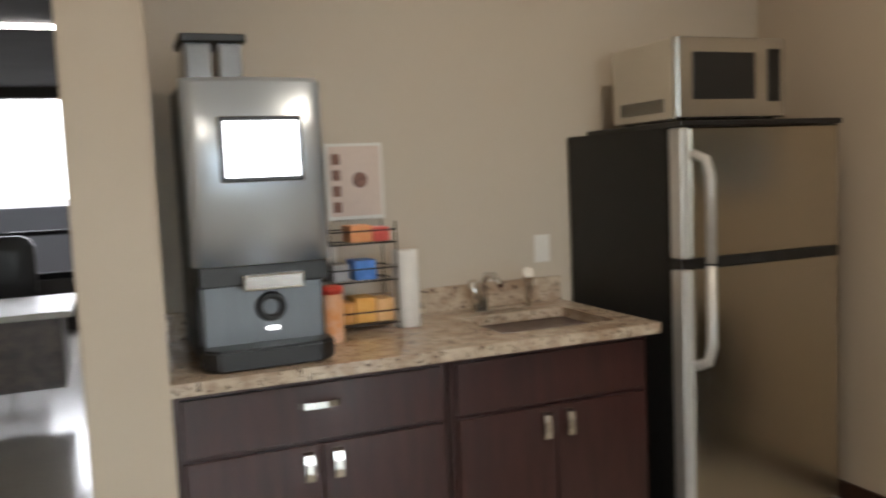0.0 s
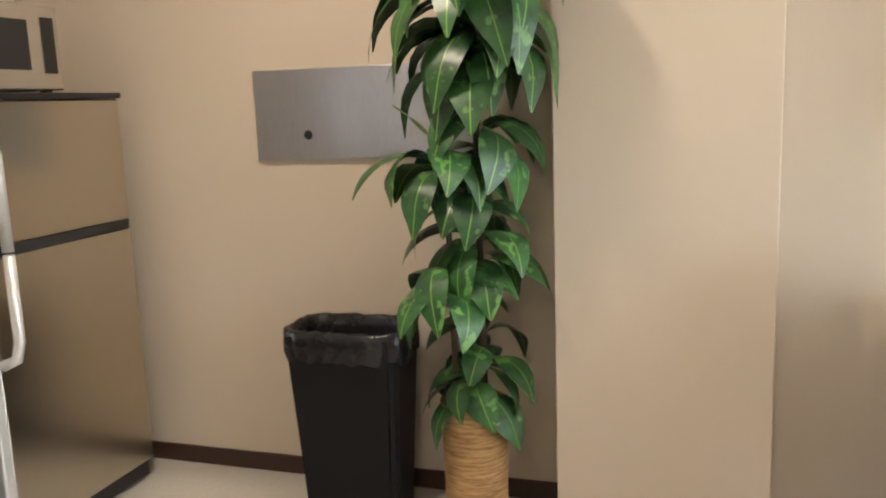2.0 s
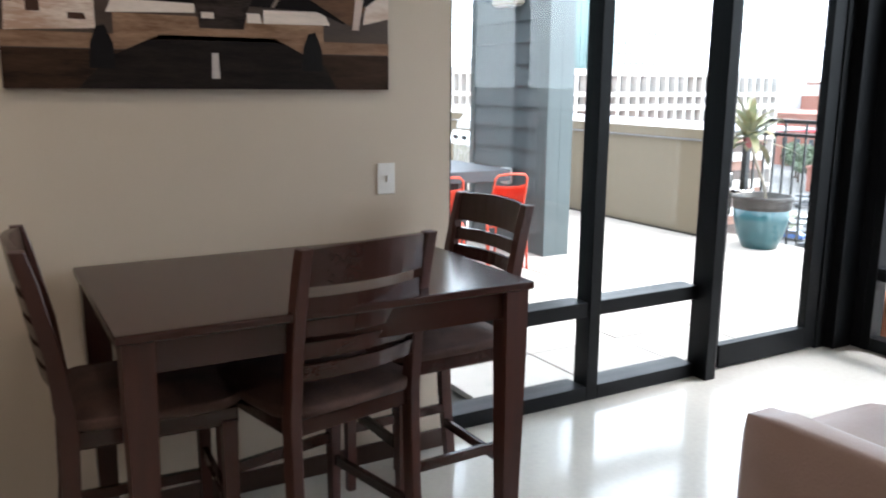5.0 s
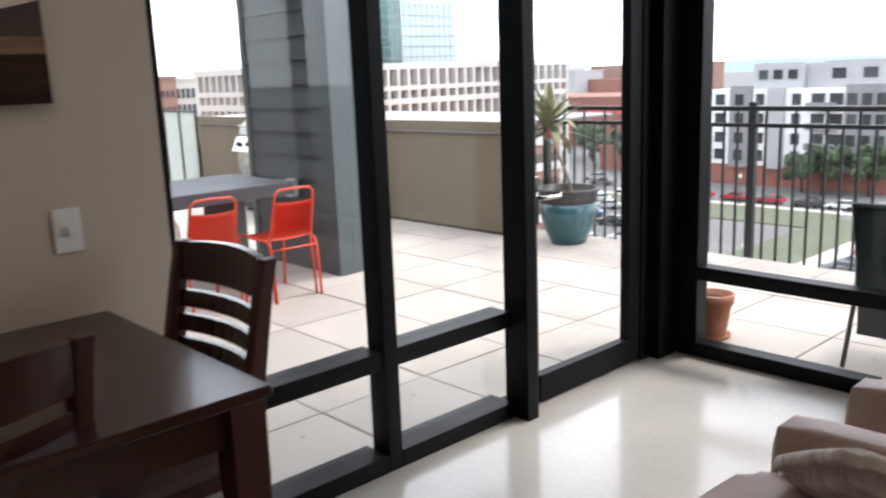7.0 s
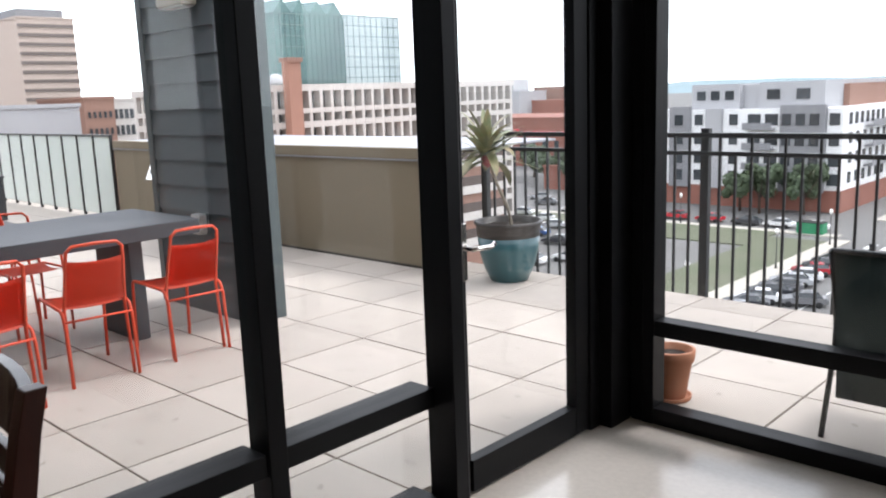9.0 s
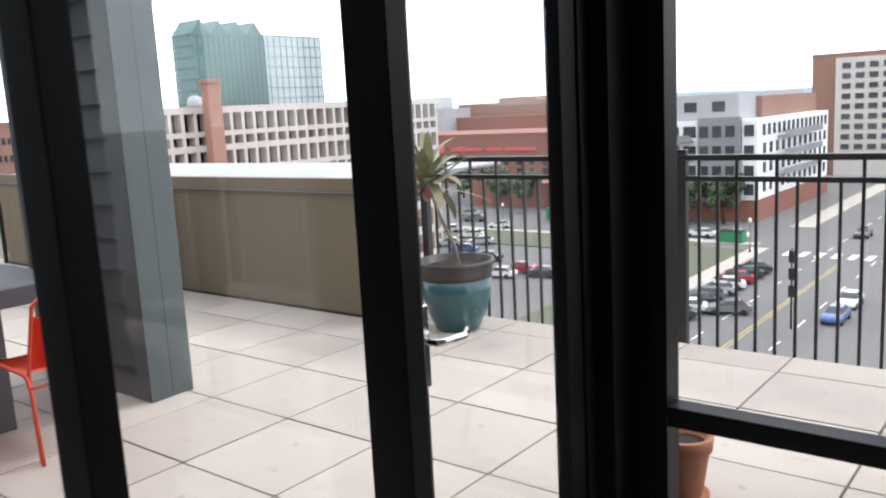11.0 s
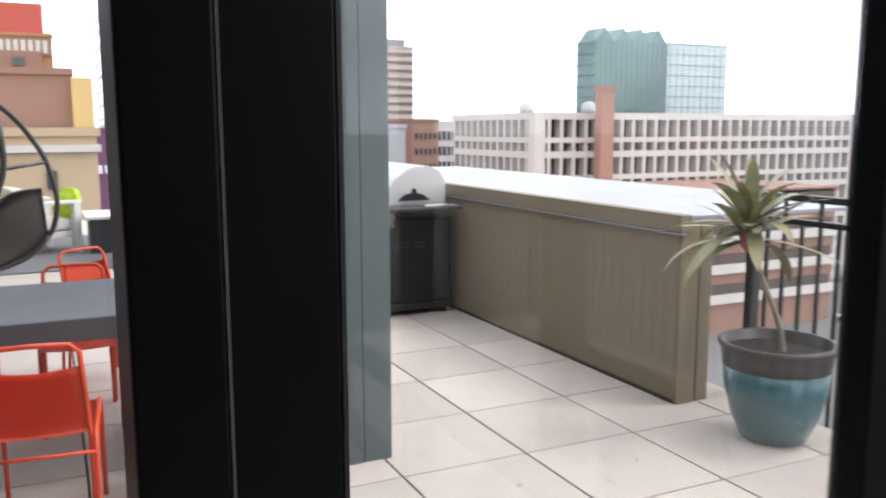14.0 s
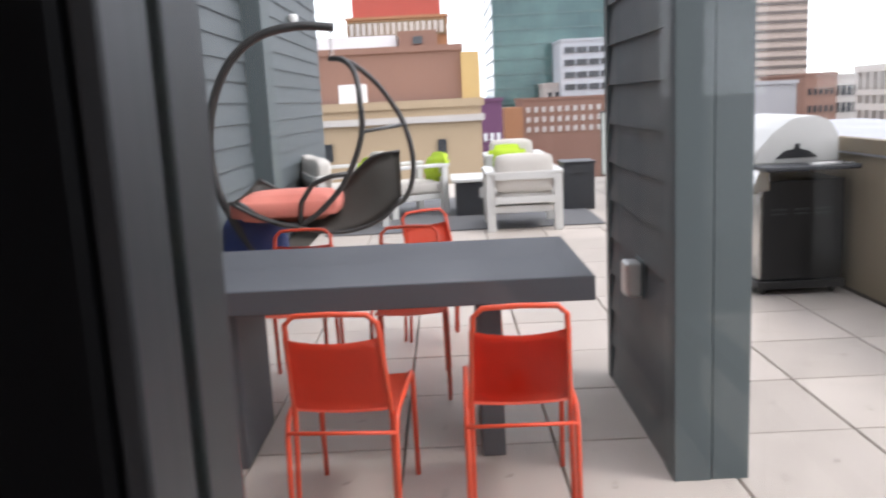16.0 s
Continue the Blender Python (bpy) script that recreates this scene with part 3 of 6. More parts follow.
def big_pot():
    p = thing("potted_plant", "teal glazed pot with a spiky variegated dracaena", "plant", at=(2.11, -1.83, ZT))
    part("pot", lathe(bmesh.new(), [(0.14, 0), (0.155, 0.01), (0.205, 0.12), (0.24, 0.26), (0.252, 0.38)], 40), TEAL, p, "teal glazed pot body")
    part("rim", lathe(bmesh.new(), [(0.2525, 0.38), (0.258, 0.43), (0.262, 0.47), (0.275, 0.48), (0.28, 0.495), (0.272, 0.508), (0.25, 0.505), (0.245, 0.44)], 40), POTRIM, p, "dark brown glazed rim")
    part("soil", lathe(bmesh.new(), [(0.243, 0.43), (0.243, 0.455)], 24), SOIL, p)
    part("trunk", tube(bmesh.new(), curve([(-0.02, -0.02, 0.44), (0.0, 0.0, 0.6), (0.06, 0.05, 0.8), (0.10, 0.09, 0.98), (0.11, 0.11, 1.08)]), 0.015, 8, r_end=0.010), mat("pale bark", (0.30, 0.25, 0.19), rough=0.8, bump=0.4), p, "thin pale bare stem")
    green = mat("variegated leaf", (0.12, 0.20, 0.085), (0.36, 0.27, 0.14), rough=0.45, scale=5, amount=1.0, stretch=(1, 1, 1), per_object=0.3)
    red = mat("reddish leaf base", (0.28, 0.05, 0.05), rough=0.5, scale=8)
    rnd = random.Random(4)
    for i in range(46):
        a = i * 2.399 + rnd.uniform(-.2, .2)
        lift = rnd.uniform(-0.2, 1.0) if i > 14 else rnd.uniform(0.9, 1.5)
        bm = strap_leaf(rnd.uniform(0.28, 0.50), rnd.uniform(0.022, 0.040), lift, rnd.uniform(0.2, 1.2))
        leaf = part("leaf", bm, green, p)
        leaf.matrix_basis = pose(0.11, 0.11, 1.0 + 0.012 * (i % 9), 0, 0, math.degrees(a))
    part("crown_base", lathe(bmesh.new(), [(0.01, 0), (0.04, 0.03), (0.05, 0.08), (0.03, 0.14), (0.01, 0.17)], 12), red, p, "reddish leaf bases").location = (0.11, 0.11, 0.95)


def strap_leaf(length, width, lift, droop, n=7, fold=0.15):
    """A long pointed leaf that starts at the origin, heads out along +x, rises by lift (radians) and bends down."""
    bm = bmesh.new()
    x = z = 0.0
    ang = lift
    rows = []
    for i in range(n + 1):
        u = i / n
        w = width * (0.25 + 0.75 * math.sin(math.pi * min(1, u * 0.9 + 0.08)) ** 0.8) * (1 if u < 0.97 else 0.1)
        rows.append([bm.verts.new((x, -w, z + w * fold)), bm.verts.new((x, 0, z)), bm.verts.new((x, w, z + w * fold))])
        x += length / n * math.cos(ang)
        z += length / n * math.sin(ang)
        ang -= droop / n * (1 + u)
    for a, b in zip(rows, rows[1:]):
        for k in range(2):
            bm.faces.new((a[k], a[k + 1], b[k + 1], b[k])).smooth = True
    return bm


big_pot()
bpy.data.objects["potted_plant"].scale = (0.97, 0.97, 0.94)


def terracotta():
    p = thing("flower_pot", "terracotta flower pot on a saucer", "pot", at=(-0.12, -0.27, ZT))
    part("pot", lathe(bmesh.new(), [(0.065, 0.012), (0.07, 0.025), (0.095, 0.19), (0.105, 0.192), (0.11, 0.245), (0.092, 0.247), (0.085, 0.20)], 28), TERRA, p)
    part("saucer", lathe(bmesh.new(), [(0.075, 0.0), (0.092, 0.005), (0.096, 0.024), (0.088, 0.024), (0.08, 0.011)], 28), TERRA, p)
    part("soil", lathe(bmesh.new(), [(0.086, 0.20), (0.086, 0.215)], 20), SOIL, p)


terracotta()


# ---- dining corner ----
def dining_table():
    t = thing("dining_table", "dark espresso wooden counter-height dining table", "table")
    x0, x1, y0, y1 = -0.975, -0.17, 2.945, 4.095
    part("tabletop", boxes((x0, y0, 0.885, x1, y1, 0.91), bevel=0.005), ESPRESSO, t)
    a = 0.035
    part("apron", boxes((x0 + a, y0 + a, 0.80, x1 - a, y0 + a + 0.02, 0.885)), ESPRESSO, t)
    part("apron", boxes((x0 + a, y1 - a - 0.02, 0.80, x1 - a, y1 - a, 0.885)), ESPRESSO, t)
    part("apron", boxes((x0 + a, y0 + a + 0.02, 0.80, x0 + a + 0.02, y1 - a - 0.02, 0.885)), ESPRESSO, t)
    part("apron", boxes((x1 - a - 0.02, y0 + a + 0.02, 0.80, x1 - a, y1 - a - 0.02, 0.885)), ESPRESSO, t)
    for x, y, sx, sy in ((x0, y0, 1, 1), (x1, y0, -1, 1), (x0, y1, 1, -1), (x1, y1, -1, -1)):
        bm = bmesh.new()
        e = 0.075
        cx, cy = x + sx * (0.012 + e / 2), y + sy * (0.012 + e / 2)
        rows = []
        for z, h in ((0, 0.024), (0.72, 0.036), (0.885, 0.037)):
            rows.append([bm.verts.new((cx + i * h, cy + j * h, z)) for i, j in ((-1, -1), (1, -1), (1, 1), (-1, 1))])
        for u, v in zip(rows, rows[1:]):
            for k in range(4):
                bm.faces.new((u[k], u[(k + 1) % 4], v[(k + 1) % 4], v[k]))
        bm.faces.new(rows[0]), bm.faces.new(rows[-1])
        part("leg", bm, ESPRESSO_Z, t)


def stool():
    """Counter-height ladder-back chair facing +x."""
    c = thing("dining_chair", "dark espresso ladder-back counter chair with a brown suede seat", "chair", "chairs round the dining table")
    for y in (-0.2, 0.2):
        bm = bmesh.new()
        rows = []
        for z, x, h in ((0, -0.245, 0.016), (0.3, -0.215, 0.019), (0.6, -0.205, 0.021), (0.8, -0.225, 0.019), (1.0, -0.265, 0.017), (1.075, -0.285, 0.016)):
            rows.append([bm.verts.new((x + i * h * 1.1, y + j * 0.017, z)) for i, j in ((-1, -1), (1, -1), (1, 1), (-1, 1))])
        for u, v in zip(rows, rows[1:]):
            for k in range(4):
                bm.faces.new((u[k], u[(k + 1) % 4], v[(k + 1) % 4], v[k]))
        bm.faces.new(rows[0]), bm.faces.new(rows[-1])
        bmesh.ops.bevel(bm, geom=bm.edges[:], offset=0.002, segments=1, affect="EDGES")
        part("back_post", bm, ESPRESSO_Z, c)
        bm = bmesh.new()
        rows = []
        for z, h in ((0, 0.014), (0.57, 0.021)):
            rows.append([bm.verts.new((0.19 + i * h, y * 0.97 + j * h, z)) for i, j in ((-1, -1), (1, -1), (1, 1), (-1, 1))])
        for k in range(4):
            bm.faces.new((rows[0][k], rows[0][(k + 1) % 4], rows[1][(k + 1) % 4], rows[1][k]))
        bm.faces.new(rows[0]), bm.faces.new(rows[1])
        part("leg", bm, ESPRESSO_Z, c)

    def slat(z0, z1, name, thick=0.016):
        bm = bmesh.new()
        rows = []
        for y in np.linspace(-0.186, 0.186, 9):
            bow = -0.03 * (1 - (y / 0.186) ** 2)
            row = []
            for z in (z0, z1):
                x = -0.205 - max(0, z - 0.62) * 0.17
                rise = 0.008 * (1 - (y / 0.186) ** 2) if z == z1 and name == "top_rail" else 0
                row += [(x + bow - thick / 2, y, z + rise), (x + bow + thick / 2, y, z + rise)]
            rows.append([bm.verts.new(q) for q in (row[0], row[1], row[3], row[2])])
        for u, v in zip(rows, rows[1:]):
            for k in range(4):
                bm.faces.new((u[k], u[(k + 1) % 4], v[(k + 1) % 4], v[k])).smooth = False
        bm.faces.new(rows[0]), bm.faces.new(rows[-1])
        part(name, bm, ESPRESSO, c)

    slat(0.975, 1.072, "top_rail", 0.02)
    for z in (0.925, 0.862, 0.80, 0.738):
        slat(z - 0.022, z + 0.022, "slat")
    part("seat_frame", boxes((-0.21, -0.205, 0.555, 0.215, 0.205, 0.605), bevel=0.004), ESPRESSO, c)
    part("seat", cushion(bmesh.new(), -0.215, -0.215, 0.605, 0.225, 0.215, 0.645, 0.022, 7), SEATFAB, c, "brown suede padded seat")
    for y in (-0.195, 0.195):
        part("stretcher", boxes((-0.21, y - 0.009, 0.22, 0.19, y + 0.009, 0.255), bevel=0.002), ESPRESSO, c)
    part("stretcher", boxes((0.18, -0.19, 0.30, 0.198, 0.19, 0.335), bevel=0.002), ESPRESSO, c)
    part("stretcher", boxes((-0.222, -0.19, 0.16, -0.204, 0.19, 0.195), bevel=0.002), ESPRESSO, c)
    return c


dining_table()
st = stool()
st.matrix_basis = pose(-0.68, 3.52, 0, 0, 0, 12)
copy_thing(st, pose(-0.54, 3.97, 0, 0, 0, -93))
copy_thing(st, pose(-0.45, 3.03, 0, 0, 0, 92))


# ---- armchairs ----
def armchair():
    c = thing("armchair", "taupe rose leather armchair with rounded arms", "armchair", "armchairs in the lounge")
    part("base", boxes((-0.85, -0.36, 0.07, -0.02, 0.36, 0.30), bevel=0.02), LEATHER, c)
    for y0 in (-0.42, 0.31):
        part("arm", cushion(bmesh.new(), -0.88, y0, 0.07, 0.01, y0 + 0.11, 0.62, 0.012, 8), LEATHER, c)
    part("seat_cushion", cushion(bmesh.new(), -0.68, -0.305, 0.30, 0.05, 0.305, 0.52, 0.035, 8), LEATHER, c)
    part("backrest", cushion(bmesh.new(), -0.93, -0.32, 0.30, -0.68, 0.32, 0.84, 0.03, 8), LEATHER, c)
    for x in (-0.8, -0.08):
        for y in (-0.34, 0.34):
            part("foot", boxes((x - 0.025, y - 0.025, 0, x + 0.025, y + 0.025, 0.08)), ESPRESSO, c)
    return c


ac = armchair()
ac.matrix_basis = pose(-1.47, 2.18, 0)
rest = thing("throw_pillow", "beige throw pillow with grey brush strokes on the armchair", "pillow", at=(-1.72, 2.0, 0.60))
part("pillow", cushion(bmesh.new(), -0.13, -0.13, -0.02, 0.13, 0.13, 0.02, 0.03, 8), mat("brushed beige pillow cloth", (0.58, 0.52, 0.47), (0.28, 0.23, 0.21), rough=0.9, scale=14, amount=0.8, stretch=(1, 3, 1), bump=0.3, bump_scale=30), rest).matrix_basis = pose(0, 0, 0, 42, 0, 12) @ pose(0, 0, 0, 0, 0, 45)
copy_thing(ac, pose(-1.50, 1.08, 0))


# ---- kitchenette ----
def cabinets():
    yb, yf = 7.655, 7.0
    def unit(x0, x1):
        u = thing("base_cabinet", "dark cherry base cabinet with a drawer over two doors", "cabinet", "kitchen base cabinets")
        part("body", boxes((x0, yf + 0.02, 0.10, x1, yb, 0.88)), CABINET, u)
        part("toe_kick", boxes((x0, yf + 0.08, 0.0, x1, yf + 0.10, 0.10)), BLACK, u)
        d = part("drawer", boxes((x0 + 0.02, yf, 0.69, x1 - 0.02, yf + 0.02, 0.86), bevel=0.003), CABINET, u)
        mid = (x0 + x1) / 2
        for a, b, hx in ((x0 + 0.02, mid - 0.003, mid - 0.045), (mid + 0.003, x1 - 0.02, mid + 0.045)):
            q = part("door", boxes((a, yf, 0.12, b, yf + 0.02, 0.675), bevel=0.003), CABINET, u)
            part("handle", pull(hx, yf, 0.61, True), CHROME, q, "satin nickel pull")
        return d, mid, yf
    d, mid, y = unit(-2.82, -1.985)
    part("handle", pull(mid, y, 0.80, False), CHROME, d, "satin nickel pull")
    unit(-1.975, -1.215)
    fill = thing("cabinet_end", "dark cherry end panel beside the fridge", "cabinet panel")
    part("panel", boxes((-1.215, 7.04, 0.0, -1.20, yb, 0.88)), CABINET, fill)
    top = thing("countertop", "beige speckled granite worktop with a backsplash", "countertop")
    slab = bmesh.new()
    xs, ys = (-2.828, -1.74, -1.29, -1.19), (6.96, 7.09, 7.46, yb)
    grid = {(i, j, z): slab.verts.new((xs[i], ys[j], z)) for i in range(4) for j in range(4) for z in (0.882, 0.92)}
    for i in range(3):
        for j in range(3):
            if (i, j) != (1, 1):
                for z in (0.882, 0.92):
                    slab.faces.new([grid[i + a, j + b, z] for a, b in ((0, 0), (1, 0), (1, 1), (0, 1))])
    rim = [((i, 0), (i + 1, 0)) for i in range(3)] + [((i, 3), (i + 1, 3)) for i in range(3)] + [((0, j), (0, j + 1)) for j in range(3)] + [((3, j), (3, j + 1)) for j in range(3)]
    for p, q in rim + [((1, 1), (2, 1)), ((1, 2), (2, 2)), ((1, 1), (1, 2)), ((2, 1), (2, 2))]:
        slab.faces.new([grid[(*p, 0.882)], grid[(*q, 0.882)], grid[(*q, 0.92)], grid[(*p, 0.92)]])
    part("slab", slab, GRANITE, top)
    part("backsplash", boxes((-2.828, 7.635, 0.92, -1.19, 7.656, 1.02), bevel=0.002), GRANITE, top)
    sink = thing("sink", "stainless steel undermount sink", "sink")
    part("bowl", boxes((-1.755, 7.075, 0.76, -1.275, 7.475, 0.765), (-1.755, 7.075, 0.765, -1.742, 7.475, 0.881), (-1.288, 7.075, 0.765, -1.275, 7.475, 0.881), (-1.742, 7.075, 0.765, -1.288, 7.088, 0.881), (-1.742, 7.462, 0.765, -1.288, 7.475, 0.881), bevel=0.003), STEEL, sink)
    part("drain", lathe(bmesh.new(), [(0.04, 0.765), (0.042, 0.769), (0.03, 0.768)], 20, -1.515, 7.28), CHROME, sink)


def pull(x, y, z, upright):
    bm = bmesh.new()
    a = 0.05
    prof = [(-a, 0.0), (-a * 0.8, -0.022), (-a * 0.3, -0.028), (a * 0.3, -0.028), (a * 0.8, -0.022), (a, 0.0)]
    w = 0.014
    rows = []
    for s, out in prof:
        if upright:
            rows.append([bm.verts.new((x + e * w, y + out + o, z + s)) for e, o in ((-1, 0), (1, 0), (1, 0.004), (-1, 0.004))])
        else:
            rows.append([bm.verts.new((x + s * 1.3, y + out + o, z + e * w * 0.7)) for e, o in ((-1, 0), (1, 0), (1, 0.004), (-1, 0.004))])
    for u, v in zip(rows, rows[1:]):
        for k in range(4):
            bm.faces.new((u[k], u[(k + 1) % 4], v[(k + 1) % 4], v[k]))
    bm.faces.new(rows[0]), bm.faces.new(rows[-1])
    return bm


def fridge():
    f = thing("fridge", "stainless top-freezer fridge with black sides", "fridge")
    x0, x1, yf, yb = -1.03, -0.26, 7.04, 7.65
    case = boxes((x0, yf + 0.075, 0.02, x1, yb, 1.60))
    for v in case.verts:
        if v.co.x < x0 + 0.1 and v.co.y > yb - 0.1:
            v.co.x -= 0.10
    bmesh.ops.bevel(case, geom=case.edges[:], offset=0.004, segments=2, affect="EDGES")
    part("body", case, BLACKTEX, f, "black fridge body")
    part("top_cover", boxes((x0 - 0.004, yf - 0.01, 1.60, x1 + 0.004, yb, 1.622), bevel=0.004), BLACK, f)
    for z0, z1, name in ((1.12, 1.598, "freezer_door"), (0.09, 1.08, "fridge_door")):
        d = part(name, boxes((x0 + 0.045, yf + 0.005, z0, x1, yf + 0.07, z1), bevel=0.006), STEEL_DOOR, f, "brushed stainless door")
        part("edge_strip", boxes((x0, yf - 0.002, z0, x0 + 0.045, yf + 0.07, z1), bevel=0.008), SILVER, d, "silver edge strip")
        hx = x0 + 0.085
        if name == "freezer_door":
            path = [(hx - 0.03, yf, 1.50), (hx - 0.01, yf - 0.045, 1.48), (hx, yf - 0.055, 1.42), (hx, yf - 0.055, 1.105)]
        else:
            path = [(hx, yf - 0.055, 1.095), (hx, yf - 0.055, 0.80), (hx - 0.01, yf - 0.045, 0.74), (hx - 0.03, yf, 0.72)]
        part("handle", tube(bmesh.new(), path, 0.019, 12), SILVER, d, "silver bow handle")
    part("gap_trim", boxes((x0 + 0.002, yf + 0.01, 1.082, x1 - 0.002, yf + 0.07, 1.118)), BLACK, f)
    part("kick_grille", boxes((x0 + 0.02, yf + 0.03, 0.015, x1 - 0.01, yf + 0.07, 0.085)), BLACK, f)
    m = thing("microwave", "cream and stainless microwave on top of the fridge", "microwave")
    mx0, mx1, my0, my1, mz0, mz1 = -1.00, -0.49, 7.09, 7.50, 1.632, 1.93
    part("body", boxes((mx0, my0 + 0.03, mz0, mx1, my1, mz1), bevel=0.005), CREAM, m, "cream metal case")
    part("front", boxes((mx0, my0, mz0, mx1, my0 + 0.03, mz1), bevel=0.006), STEEL, m)
    part("window", boxes((mx0 + 0.07, my0 - 0.004, mz0 + 0.07, mx1 - 0.15, my0, mz1 - 0.055), bevel=0.002), BLACK, m, "dark door window")
    part("control_panel", boxes((mx1 - 0.085, my0 - 0.004, mz0 + 0.06, mx1 - 0.025, my0, mz1 - 0.04), bevel=0.002), BLACK, m, "dark keypad panel")
    for x in (mx0 + 0.03, mx1 - 0.06):
        for y in (my0 + 0.03, my1 - 0.06):
            part("foot", boxes((x, y, 1.622, x + 0.03, y + 0.03, 1.634)), BLACK, m)
    part("vent", boxes(*[(mx0 - 0.002, my0 + 0.08 + 0.02 * k, mz0 + 0.03, mx0 + 0.001, my0 + 0.09 + 0.02 * k, mz0 + 0.08) for k in range(14)]), BLACK, m)


def coffee_machine():
    c = thing("coffee_machine", "tall stainless bean-to-cup coffee machine with a lit screen", "coffee machine")
    x0, x1, yf, yb = -2.73, -2.33, 7.06, 7.55
    bm = bmesh.new()
    n, rows = 12, []
    for i in range(n + 1):
        u = i / n
        x = x0 + (x1 - x0) * u
        y = yf + 0.03 - 0.035 * math.sin(math.pi * u) ** 0.7
        rows.append([bm.verts.new((x, y, 1.225)), bm.verts.new((x, y, 1.76)), bm.verts.new((x, y + 0.03, 1.775)), bm.verts.new((x, yf + 0.13, 1.775)), bm.verts.new((x, yf + 0.13, 1.225))])
    for a, b in zip(rows, rows[1:]):
        for k in range(5):
            bm.faces.new((a[k], a[(k + 1) % 5], b[(k + 1) % 5], b[k])).smooth = k == 0
    bm.faces.new(rows[0]), bm.faces.new(rows[-1])
    door = part("upper_door", bm, STEEL_V, c, "curved brushed stainless door")
    part("body", boxes((x0 + 0.005, yf + 0.09, 0.935, x1 - 0.005, yb, 1.77), bevel=0.006), BLACK, c, "black plastic case")
    sc = part("screen_frame", boxes((-2.64, yf - 0.022, 1.468, -2.40, yf + 0.01, 1.658), bevel=0.004), BLACK, c)
    part("screen", boxes((-2.626, yf - 0.026, 1.482, -2.414, yf - 0.021, 1.644)), glowing("lit screen", (0.93, 0.96, 1.0), 1.6), sc, "white lit touch screen")
    part("brew_head", boxes((x0 + 0.01, yf + 0.0, 1.165, x1 - 0.01, yf + 0.1, 1.225), bevel=0.004), BLACK, c)
    part("spout", boxes((-2.60, yf - 0.035, 1.15, -2.42, yf + 0.05, 1.20), bevel=0.008), CHROME, c, "chrome spout cover")
    part("lower_panel", boxes((x0 + 0.02, yf + 0.05, 0.975, x1 - 0.02, yf + 0.1, 1.165), bevel=0.004), mat("grey brushed panel", (0.16, 0.17, 0.18), rough=0.35, metal=0.7, stretch=(20, 20, 1)), c, "dark grey brushed panel")
    ring = bmesh.new()
    tube(ring, [(-2.51 + 0.035 * math.cos(a), yf + 0.045, 1.09 + 0.035 * math.sin(a)) for a in np.linspace(0, 2 * math.pi, 24, endpoint=False)], 0.012, 8, closed=True)
    part("dial", ring, BLACK, c, "round black dial")
    part("light", boxes((-2.525, yf + 0.04, 1.02, -2.49, yf + 0.05, 1.03)), glowing("small lamp", (1, 1, 1), 1.2), c, "small lit mark")
    tray = bmesh.new()
    pts = [(x0, yf + 0.12), (x1, yf + 0.12), (x1, yf + 0.0), (x1 - 0.05, yf - 0.05), (x0 + 0.05, yf - 0.05), (x0, yf + 0.0)]
    lo = [tray.verts.new((x, y, 0.925)) for x, y in pts]
    hi = [tray.verts.new((x, y, 0.985)) for x, y in pts]
    tray.faces.new(lo), tray.faces.new(hi)
    for k in range(6):
        tray.faces.new((lo[k], lo[(k + 1) % 6], hi[(k + 1) % 6], hi[k]))
    bmesh.ops.bevel(tray, geom=tray.edges[:], offset=0.008, segments=2, affect="EDGES")
    part("drip_tray", tray, BLACK, c, "black curved drip tray")
    smoke = mat("smoky clear plastic", (0.35, 0.37, 0.40), rough=0.1)
    for xa, xb in ((-2.70, -2.618), (-2.598, -2.525)):
        hp = part("bean_hopper", boxes((xa, 7.25, 1.777, xb, 7.45, 1.90), bevel=0.01), smoke, c, "smoky plastic bean hopper")
        part("lid", boxes((xa - 0.012, 7.235, 1.90, xb + 0.012, 7.465, 1.925), bevel=0.005), BLACK, hp, "black hopper lid")


